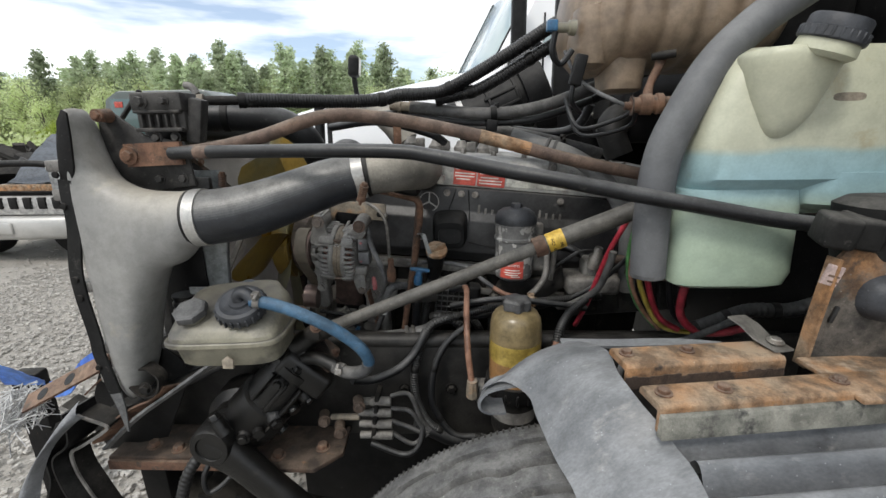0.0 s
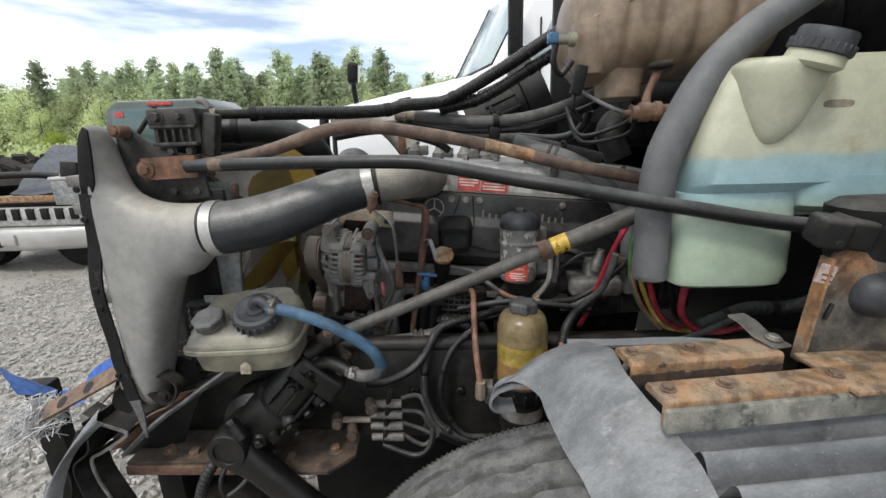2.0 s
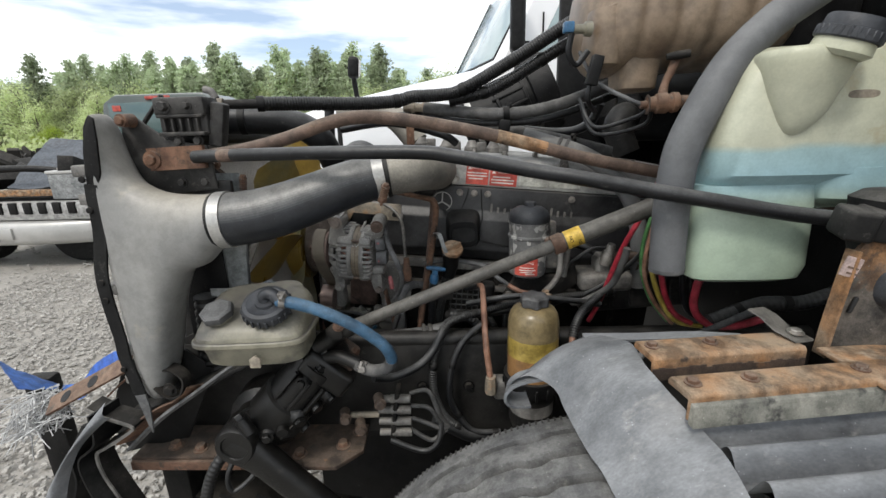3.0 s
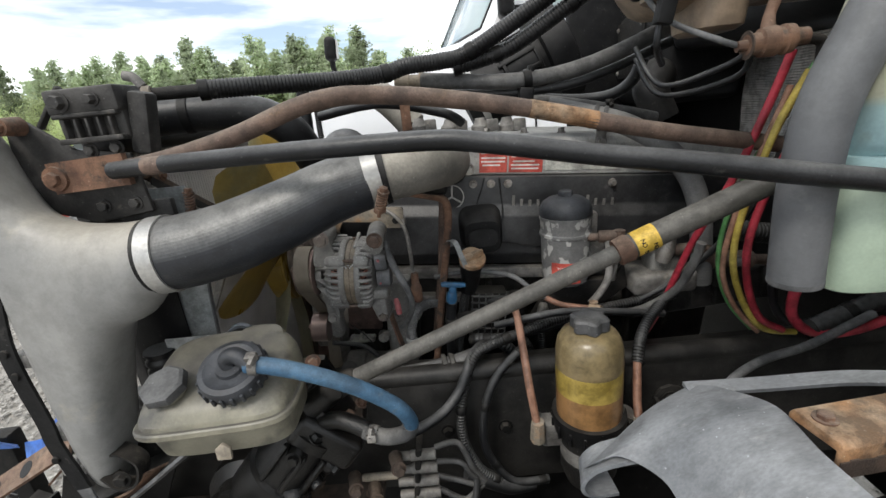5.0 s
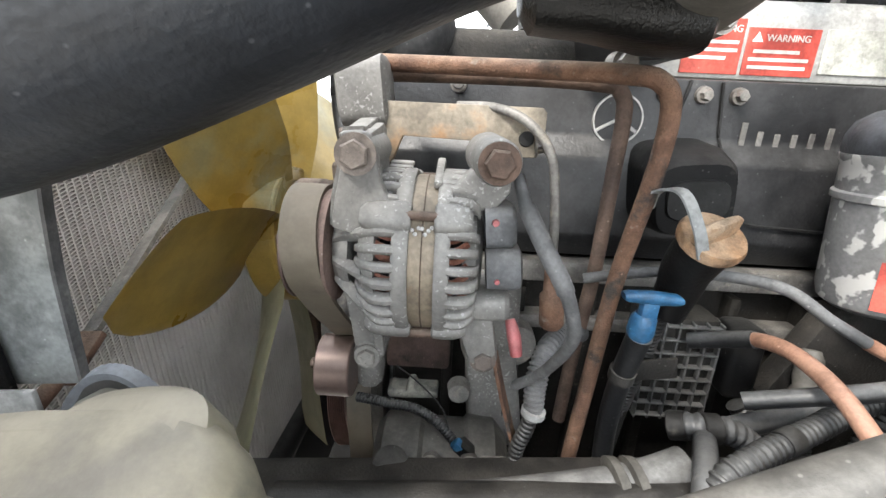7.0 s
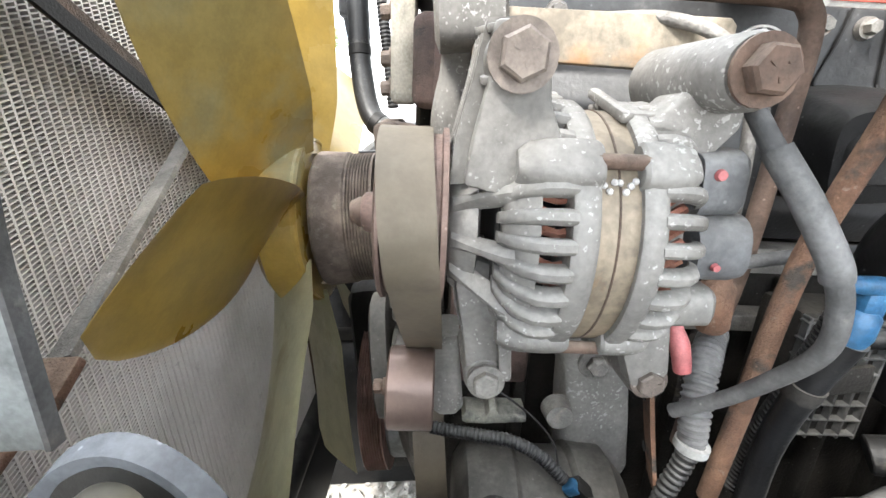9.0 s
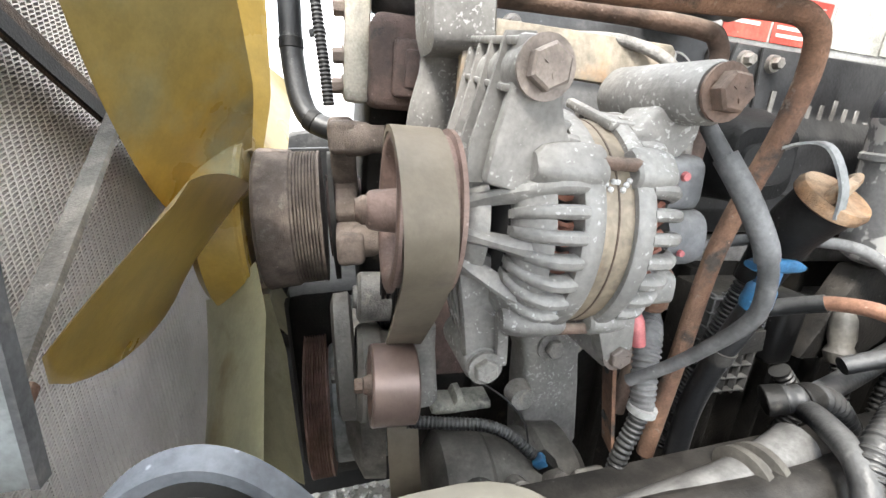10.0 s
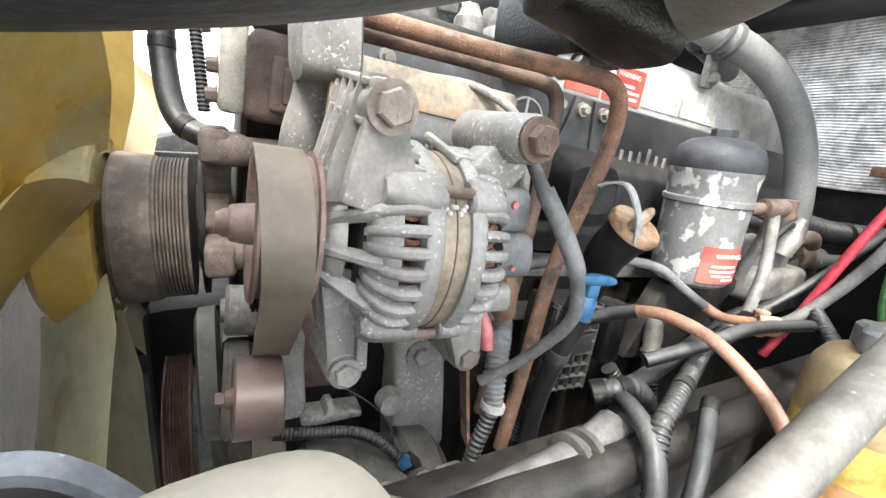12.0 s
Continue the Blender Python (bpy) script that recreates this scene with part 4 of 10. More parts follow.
# ---- truck: frame, cab wall, front end ----
def frame_rail():
    th = thing("frame_rail", (0.2, 1.0, 0.66), "black dirty steel chassis frame rail under the engine", "frame rail")
    c = [(0.98, 0.66), (0.98, 0.925), (1.06, 0.925), (1.06, 0.915), (0.99, 0.915), (0.99, 0.67), (1.06, 0.67), (1.06, 0.66)]
    m = Matrix(((0, 0, 1, -0.78), (1, 0, 0, 0), (0, 1, 0, 0), (0, 0, 0, 1)))
    part("rail", P_(m, c, 2.6, 0.0015), M_RAIL, th)
    part("top_roll", T_([(-0.40, 1.0, 0.925), (0.2, 1.0, 0.925), (1.4, 1.0, 0.925)], 0.022, 14), M_RAIL, th)
    for x in (-0.1, 0.02, 0.42, 0.5, 0.62):
        part("rail_bolt", hexbolt(B(), (x, 0.98, 0.80 + 0.05 * (x > 0.3)), (0, -1, 0), 0.011, 0.012), M_BLACKSTEEL, th)
    tongue = P_(Matrix(((1, 0, 0, 0), (0, 0, 1, 0.968), (0, 1, 0, 0), (0, 0, 0, 1))), [(0.318, 0.74), (0.322, 0.85), (0.334, 0.866), (0.352, 0.871), (0.372, 0.866), (0.392, 0.838), (0.412, 0.79), (0.422, 0.74)], 0.008, 0.002)
    pb = thing("rail_bracket", (0.36, 0.968, 0.74), "dusty black tongue-shaped bracket bolted to the frame rail", "bracket")
    part("plate", tongue, M_RAIL, pb)
    part("bolt", hexbolt(B(), (0.352, 0.968, 0.842), (0, -1, 0), 0.012, 0.010), M_RAIL, pb)
    part("web", X_(at(0.322, 0.952, 0.79), (0.008, 0.03, 0.12), 0.002), M_RAIL, pb)
    far = P_(Matrix(((0, 0, 1, -0.78), (-1, 0, 0, 2.84), (0, 1, 0, 0), (0, 0, 0, 1))), c, 2.6, 0.0015)
    solo("frame_rail", far, M_BLACKSTEEL, "black steel chassis rail on the engine's far side", "frame rail")


frame_rail()


def firewall():
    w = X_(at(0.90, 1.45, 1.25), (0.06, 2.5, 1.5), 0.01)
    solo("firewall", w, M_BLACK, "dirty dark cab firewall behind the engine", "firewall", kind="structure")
    th = thing("insulation_panel", (0.82, 1.3, 1.17), "silver ribbed foil heat insulation on the cab wall", "insulation panel")
    b = B()
    n = 110
    rings = []
    for k in range(n + 1):
        z = 1.17 + 0.36 * k / n
        rings.append([(0.855 - (0.0026 if k % 2 else 0.0) - 0.012 * noise.noise((y * 6, z * 6, 0)), y, z + 0.004 * noise.noise((y * 9, z * 3, 1))) for y in np.linspace(1.10, 1.60, 24)])
    rings_bm(b, rings, False, False, False)
    bmesh.ops.solidify(b, geom=b.faces[:], thickness=0.006)
    part("foil", b, M_FOIL, th, angle=10)
    part("clip_plate", X_(at(0.842, 1.17, 1.215), (0.006, 0.05, 0.022), 0.002), M_RUST, th)
    ent = B()
    box(ent, at(0.99, 1.45, 2.15), (0.26, 2.5, 1.3), 0.08)
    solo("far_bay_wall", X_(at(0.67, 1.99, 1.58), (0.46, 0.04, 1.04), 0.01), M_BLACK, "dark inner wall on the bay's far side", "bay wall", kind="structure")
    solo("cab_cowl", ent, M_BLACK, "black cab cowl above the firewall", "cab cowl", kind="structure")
    hb = thing("heater_box", (0.72, 1.6, 1.4), "black plastic heater box with ducts on the cab wall", "heater box")
    part("case", box(box(B(), at(0.74, 1.78, 1.53), (0.26, 0.36, 0.30), 0.04, 3), at(0.75, 1.32, 1.62), (0.24, 0.60, 0.20), 0.04, 3), M_BLACK, hb)
    part("duct", T_([(0.66, 1.70, 1.47), (0.60, 1.62, 1.46), (0.57, 1.58, 1.42), (0.60, 1.56, 1.34)], [0.05, 0.055, 0.05, 0.045], 22), M_BLACK, hb)
    part("cover_plate", X_(at(0.605, 1.82, 1.56), (0.01, 0.20, 0.18), 0.004), M_GRIME, hb)
    for y, z in ((1.73, 1.63), (1.91, 1.63), (1.73, 1.49), (1.91, 1.49)):
        part("screw", hexbolt(B(), (0.60, y, z), (-1, 0, 0), 0.006, 0.005), M_STEEL, hb)


firewall()


def engine():
    th = thing("engine_block", (0.2, 1.45, 0.66), "large grimy diesel engine block with ribbed side", "engine")
    blk = X_(EB @ at(0.16, 1.46, 0.87), (0.92, 0.44, 0.40), 0.02)
    part("block", blk, M_BLOCK, th)
    for k in range(9):
        part("rib", X_(EB @ at(-0.22 + 0.09 * k, 1.235, 0.86), (0.014, 0.03, 0.34), 0.004), M_BLOCK, th)
    part("side_rail", X_(EB @ at(0.18, 1.225, 1.055), (0.80, 0.03, 0.028), 0.005), M_ALUDULL, th)
    part("side_rail", X_(EB @ at(0.18, 1.228, 0.985), (0.80, 0.03, 0.02), 0.005), M_ALUDULL, th)
    part("front_sump", X_(at(-0.36, 1.62, 0.78), (0.26, 0.40, 0.36), 0.03), M_BLACKSTEEL, th)
    part("oil_pan", X_(EB @ at(0.16, 1.44, 0.58), (0.80, 0.36, 0.18), 0.04), M_BLACKSTEEL, th)
    part("head_cover", X_(EB @ at(-0.165, 1.47, 1.300), (0.27, 0.38, 0.075), 0.02, 3), M_BLOCK, th)
    part("head", X_(EB @ at(0.15, 1.46, 1.14), (0.88, 0.40, 0.14), 0.015), M_GRIME, th)
    # front housing
    part("front_housing", X_(EB @ at(-0.315, 1.51, 1.10), (0.07, 0.34, 0.36), 0.02), M_GRIME, th)
    part("front_flange", X_(EB @ at(-0.362, 1.330, 1.262), (0.026, 0.060, 0.150), 0.006), M_PALEFLANGE, th)
    for z in (1.215, 1.245, 1.29, 1.34):
        part("flange_bolt", hexbolt(B(), E(-0.375, 1.318, z - 0.012), (-1, 0, 0), 0.008, 0.012), M_HUB, th)
    part("upper_housing", box(X_(EB @ at(-0.313, 1.345, 1.228), (0.075, 0.15, 0.090), 0.012, 3), EB @ at(-0.300, 1.268, 1.222), (0.058, 0.012, 0.055), 0.005, 3), M_OXIDE, th)
    part("side_cover", X_(EB @ at(-0.298, 1.262, 1.222), (0.040, 0.008, 0.036), 0.004, 2), M_OXIDE, th)
    part("thermostat_dome", L_(ax(E(-0.302, 1.355, 1.325), (0.20, -1, 0.1)), [(0, 0.062), (0.06, 0.060), (0.085, 0.054), (0.105, 0.038), (0.115, 0.016), (0.116, 0)], 40), M_GREYDOME, th)
    part("crank_cover", L_(ax((-0.36, 1.42, 0.80), (-1, 0, 0)), [(0, 0.15), (0.03, 0.145), (0.05, 0.10), (0.06, 0)], 36), M_ALUDULL, th)


engine()


def rocker_covers():
    eb = Matrix.Translation((-0.004, 0.011, 0.004)) @ EB

    def e_(*p):
        return eb @ Vector(p)

    th = thing("rocker_cover", (0.3, 1.3, 1.26), "silver painted upper engine cover with warning labels", "engine cover")
    prof = [(1.236, 1.283), (1.236, 1.352), (1.246, 1.366), (1.275, 1.372), (1.62, 1.372), (1.62, 1.283)]
    m = eb @ Matrix(((0, 0, 1, -0.02), (1, 0, 0, 0), (0, 1, 0, 0), (0, 0, 0, 1)))
    part("cover", P_(m, prof, 0.64, 0.003), M_SILVERPAINT, th)
    part("cover_end", P_(eb @ Matrix(((0, 0, 1, 0.60), (1, 0, 0, 0), (0, 1, 0, 0), (0, 0, 0, 1))), [(1.24, 1.20), (1.24, 1.345), (1.27, 1.36), (1.6, 1.36), (1.6, 1.20)], 0.07, 0.01), M_SILVERPAINT, th)

    def label(u0, u1, w0, w1, mat, text=None, lines=0, ink=M_PRINT):
        fm = eb @ at((u0 + u1) / 2, 1.2345, (w0 + w1) / 2, 90, 0, 0)
        lb = part("warning_label" if mat is M_LABELRED else "data_label", X_(fm, (u1 - u0, w1 - w0, 0.0012), 0.0004, 1), mat, th, "red warning label" if mat is M_LABELRED else "faded printed data label")
        top = (w1 - w0) / 2
        if text:
            lettering(text, fm @ at(0.005, top - 0.0105, 0.001), 0.0098, ink, lb)
            tri = P_(fm @ at(-(u1 - u0) * 0.36, top - 0.0145, 0.0004), [(-0.006, 0), (0.006, 0), (0, 0.010)], 0.0008)
            part("warning_triangle", tri, ink, lb)
        for k in range(lines):
            y = top - 0.024 - k * 0.0082
            wdt = (u1 - u0) * random.uniform(0.62, 0.88)
            part("print_line", X_(fm @ at(-((u1 - u0) * 0.9 - wdt) / 4, y, 0.0008), (wdt, 0.0036, 0.0006), 0), ink, lb)

    random.seed(2)
    label(0.028, 0.092, 1.288, 1.345, M_LABELRED, "WARNING", 3)
    label(0.096, 0.174, 1.288, 1.337, M_LABELRED, "WARNING", 3)
    label(0.180, 0.262, 1.292, 1.338, M_LABELWHITE)
    label(0.266, 0.358, 1.293, 1.337, M_LABELWHITE)
    part("bracket_bolt", hexbolt(box(B(), eb @ at(0.30, 1.228, 1.368), (0.022, 0.012, 0.05), 0.003), e_(0.30, 1.222, 1.357), (0, -1, 0), 0.009, 0.01), M_ALUDULL, th)
    for u in (0.05, 0.14, 0.23, 0.34, 0.43, 0.52):
        part("cover_bolt", hexbolt(B(), e_(u, 1.30, 1.372), (0, 0, 1), 0.008, 0.012), M_STEEL, th)

    lo = thing("lower_engine_cover", (0.2, 1.24, 1.07), "black plastic engine side cover with silver badge", "engine cover")
    prof = [(1.222, 1.281), (1.222, 1.215), (1.205, 1.19), (1.198, 1.10), (1.215, 1.07), (1.30, 1.07), (1.30, 1.281)]
    part("cover", P_(eb @ Matrix(((0, 0, 1, -0.30), (1, 0, 0, 0), (0, 1, 0, 0), (0, 0, 0, 1))), prof, 0.92, 0.004), M_COVER, lo)
    # seams of the hatch round the oil filler
    for pts in ([(0.073, 1.2195, 1.278), (0.080, 1.2195, 1.225), (0.082, 1.2195, 1.217), (0.082, 1.201, 1.188), (0.084, 1.196, 1.13), (0.31, 1.196, 1.118)], [(0.038, 1.2195, 1.279), (0.032, 1.2195, 1.25), (0.022, 1.2195, 1.217), (0.016, 1.201, 1.188)]):
        part("seam", T_([e_(*p) for p in pts], 0.0016, 6, 4), M_INK, lo)
    for u in (0.013, 0.0545, 0.0935, 0.335, -0.22):
        part("cover_bolt", hexbolt(lathe(B(), ax(e_(u, 1.2215, 1.264), (0, -1, 0)), [(0, 0), (0, 0.010), (0.004, 0.009), (0.004, 0)], 18), e_(u, 1.2185, 1.264), (0, -1, 0), 0.0065, 0.009), M_STEEL, lo)
    # hump over the filler
    part("hump", rings_bm(B(), [superring(e_(0.030, y, z), (1, 0, 0), (0, 0, 1), a, c, 4, 28) for y, z, a, c in ((1.23, 1.165, 0.052, 0.052), (1.18, 1.165, 0.048, 0.046), (1.150, 1.160, 0.043, 0.040), (1.143, 1.158, 0.039, 0.036))]), M_BLACK, lo)
    # raised black shape that paints the shade of a recess
    part("recess_shade", rings_bm(B(), [superring(e_(0.031, y, z), (1, 0, 0), (0, 0, 1), a, c, 3.5, 28) for y, z, a, c in ((1.145, 1.158, 0.033, 0.022), (1.139, 1.158, 0.031, 0.020))]), M_INK, lo)
    # badge: plain ring with a plain disc rim, and bars where the name stands
    part("badge_disc", L_(ax(e_(-0.036, 1.2205, 1.234), (0, -1, 0)), [(-0.004, 0.0262), (0.0006, 0.0262), (0.0006, 0)], 40), M_COVER, lo)
    part("badge_ring", L_(ax(e_(-0.036, 1.221, 1.234), (0, -1, 0)), [(0, 0.029), (0.0025, 0.0285), (0.0025, 0.0265), (0, 0.026)], 40), M_CHROME, lo, "plain silver badge ring")
    for a in (90, 210, 330):
        q = e_(-0.036 + 0.013 * math.cos(radians(a)), 1.2195, 1.234 + 0.013 * math.sin(radians(a)))
        part("badge_spoke", X_(Matrix.Translation(q) @ Matrix.Rotation(radians(-a + TILT), 4, "Y"), (0.027, 0.002, 0.004), 0.0006, 1), M_CHROME, lo)
    for k in range(13):
        u = 0.108 + 0.0193 * k
        h = (0.026, 0.017, 0.015, 0.015, 0.017, 0.024, 0.016, 0.016, 0.003, 0.025, 0.017, 0.016, 0.018)[k]
        part("badge_bar", X_(eb @ at(u, 1.2205, 1.211 + h / 2), (0.0065, 0.0016, h), 0.0005, 1), M_ALUDULL, lo, "plain silver bar")


rocker_covers()


def radiator():
    th = thing("radiator", (-0.67, 1.42, 0.60), "dusty aluminium radiator core with wavy fins", "radiator")
    X0, Y0, Y1, Z0, Z1 = -0.675, 0.99, 1.725, 0.56, 1.42
    # added sheet: the shade between the fins, as a near-black colour
    part("core_shade_sheet", X_(at(X0 - 0.022, (Y0 + Y1) / 2, (Z0 + Z1) / 2), (0.03, Y1 - Y0, Z1 - Z0), 0.002), M_DEEPSHADE, th)
    # flat tubes, level, and folded fins between them
    pitch = 0.0105
    k = int((Y1 - Y0) / pitch)
    vs, fs = [], []
    for i in range(k):
        y = Y0 + pitch * i
        part("tube", X_(at(X0, y, (Z0 + Z1) / 2), (0.016, 0.0022, Z1 - Z0), 0), M_CORE, th)
        z = Z0
        while z < Z1:
            ya, yb = y + 0.0012, y + pitch - 0.0012
            o = len(vs)
            for (yy, zz) in ((ya, z), (yb, z + 0.0024)):
                vs += [(X0 + 0.008, yy, zz), (X0 - 0.008, yy, zz), (X0 + 0.008, yy, zz + 0.0013), (X0 - 0.008, yy, zz + 0.0013)]
            fs += [(o, o + 4, o + 6, o + 2), (o, o + 1, o + 5, o + 4), (o + 2, o + 6, o + 7, o + 3)]
            z += 0.0042
    me = bpy.data.meshes.new("core_fin")
    me.from_pydata(vs, [], fs)
    me.materials.append(M_CORE)
    ob = new("core_fin", me)
    ob.parent = th
    ob.matrix_parent_inverse = th.matrix_basis.inverted()
    tagged(ob, "fine wavy radiator fins", kind="stuff")
    part("top_tank", X_(at(X0 + 0.015, 1.47, 1.455), (0.08, 0.88, 0.07), 0.02, 3), M_BLACK, th)
    part("bottom_tank", X_(at(X0 - 0.01, 1.36, 0.525), (0.09, 0.76, 0.07), 0.025, 3), M_BLACK, th)
    part("far_frame", X_(at(X0 + 0.01, 1.750, 0.99), (0.07, 0.040, 0.88), 0.008), M_RUSTDARK, th)
    part("far_frame_lip", X_(at(X0 + 0.035, 1.800, 0.99), (0.012, 0.060, 0.88), 0.003), M_BLACKSTEEL, th)
    sp = thing("radiator_side_panel", (-0.58, 0.96, 0.75), "flat dusty grey shroud side panel beside the radiator", "shroud panel")
    pm = Matrix(((1, 0, 0, 0), (0, 0, 1, 0.980), (0, 1, 0, 0), (0, 0, 0, 1)))
    part("panel", P_(pm, [(-0.60, 1.07), (-0.60, 1.36), (-0.50, 1.36), (-0.495, 1.30), (-0.497, 1.24), (-0.503, 1.205), (-0.510, 1.16), (-0.513, 1.125), (-0.516, 1.085), (-0.517, 1.07)], 0.003, 0.0008), M_SHROUD, sp)
    part("edge_strip", ribbon(B(), [(-0.496, 0.983, 1.30), (-0.498, 0.983, 1.24), (-0.504, 0.983, 1.205), (-0.511, 0.983, 1.16), (-0.514, 0.983, 1.125), (-0.517, 0.983, 1.085), (-0.518, 0.983, 1.07)], (0, 1, 0), 0.008, 0.003), M_SLEEVE, sp)
    part("backing", X_(at(-0.62, 0.973, 1.10), (0.11, 0.006, 0.46), 0.002), M_BLACK, sp)
    b1 = ribbon(B(), [(-0.598, 1.319, 1.216), (-0.583, 1.19, 1.15), (-0.565, 1.045, 1.079)], (1, 0, 0.2), 0.016, 0.005)
    br = thing("radiator_brace", (-0.565, 1.04, 1.07), "light grey flat brace bar before the radiator", "brace")
    part("bar", b1, M_ALUDULL, br)
    part("rusty_end", box(B(), at(-0.561, 1.022, 1.068, 30, 0, 0), (0.024, 0.05, 0.008), 0.002), M_RUST, br)
    part("foot", T_([(-0.561, 1.0, 1.06), (-0.555, 0.962, 1.05)], 0.007, 10), M_RUST, br)
    rs = thing("radiator_strap", (-0.65, 1.5, 1.1), "dark rusty diagonal strap across the radiator core", "brace")
    line = [(-0.640, 1.10, 1.375), (-0.645, 1.30, 1.265), (-0.650, 1.70, 1.05)]
    part("strap", ribbon(B(), line, (1, 0, 0), 0.022, 0.012), M_RUSTDARK, rs)
    part("lip", ribbon(B(), [V(*p) + V(0.010, -0.006, -0.012) for p in line], (1, 0, 0), 0.003, 0.016), M_BLACKSTEEL, rs)
    for p in ((-0.630, 1.13, 1.3685), (-0.636, 1.67, 1.077)):
        part("bolt", hexbolt(B(), p, (1, 0, 0.1), 0.008, 0.007), M_RUST, rs)


radiator()


def fan():
    C = Vector((-0.50, 1.40, 1.075))
    th = thing("cooling_fan", C, "eight-bladed mustard yellow plastic cooling fan", "fan")
    part("centre", L_(ax(C + V(-0.055, 0, 0), (1, 0, 0)), [(0, 0), (0, 0.10), (0.01, 0.112), (0.050, 0.112), (0.056, 0.106), (0.056, 0.09), (0.03, 0.085), (0.03, 0)], 48), M_FAN, th)
    # each blade is wide and steep at its root, narrow at its tip
    for k in range(8):
        turn = -k * 45.0
        secs = []
        for f in np.linspace(0, 1, 15):
            r = 0.098 + 0.270 * f
            top = np.interp(r, [0.098, 0.1655, 0.35, 0.37], [150, 155, 163, 165]) + turn
            low = np.interp(r, [0.098, 0.20, 0.30, 0.37], [203, 193.5, 185, 178.5]) + turn
            xt = np.interp(r, [0.098, 0.17, 0.37], [-0.492, -0.476, -0.469])
            xl = np.interp(r, [0.098, 0.37], [-0.568, -0.55])
            cut = 0.30 * max(0.0, (f - 0.86) / 0.14) ** 2.5
            up, dn = [], []
            for s in np.linspace(cut * 0.08, 1 - cut, 11):
                a = radians(top + (low - top) * s)
                x = xt + (xl - xt) * s
                bow = 0.016 * (1 - (2 * s - 1) ** 2)
                p = C + V(0, r * math.cos(a), r * math.sin(a))
                p.x = x
                n_ = V(0.75, 0.66 * math.sin(a), -0.66 * math.cos(a)).normalized()
                half = 0.0024 - 0.0014 * abs(2 * s - 1)
                up.append(p - n_ * (bow - half))
                dn.append(p - n_ * (bow + half))
            secs.append(up + dn[::-1])
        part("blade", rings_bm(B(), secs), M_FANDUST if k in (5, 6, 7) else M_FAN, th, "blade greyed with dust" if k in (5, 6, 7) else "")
    hub = thing("fan_clutch", C + V(0.05, 0, -0.1), "rusty grooved fan clutch hub with belt pulley", "fan hub")
    prof = [(0.0, 0), (0.0, 0.090), (0.004, 0.0925), (0.040, 0.0895), (0.042, 0.0865)]
    for g in range(8):
        h = 0.043 + g * 0.0037
        prof += [(h, 0.0872), (h + 0.0012, 0.0872), (h + 0.0022, 0.0832), (h + 0.0030, 0.0832)]
    prof += [(0.073, 0.0872), (0.076, 0.0872), (0.076, 0)]
    part("drum", L_(ax(C + V(0.008, 0, 0), (1, 0, 0)), prof, 72), M_HUB, hub, angle=20)
    part("shaft", L_(ax(C + V(0.09, 0, 0), (1, 0, 0)), [(0, 0.055), (0.02, 0.06), (0.025, 0.05), (0.09, 0.05), (0.09, 0)], 32), M_OXIDE, hub)
    part("back_plate", L_(ax(C + V(0.094, 0, 0), (1, 0, 0)), [(0, 0), (0, 0.086), (0.006, 0.086), (0.006, 0)], 40), M_BLACKSTEEL, hub)
    part("guard_ring", L_(ax(C + V(-0.012, 0, 0), (1, 0, 0)), [(0, 0.090), (0, 0.108), (0.014, 0.110), (0.014, 0.106), (0.006, 0.103), (0.006, 0.090)], 56), M_FAN, hub)


fan()


# three added black sheets: they hide bright ground and stand in for shade
solo("far_shade_sheet", X_(at(-0.35, 1.985, 0.56), (1.70, 0.02, 1.12), 0.006), M_BLACK, "added black sheet standing in for shade on the engine's far side", "wheel liner")
solo("bay_shade_sheet", X_(at(0.22, 1.075, 0.42), (1.3, 0.02, 0.52), 0.006), M_BLACK, "added black sheet standing in for shade below the rail", "wheel liner", kind="structure")
solo("low_shade_sheet", X_(at(-0.69, 1.45, 0.36), (0.02, 1.0, 0.26), 0.006), M_BLACK, "added black sheet standing in for shade below the radiator", "air dam")


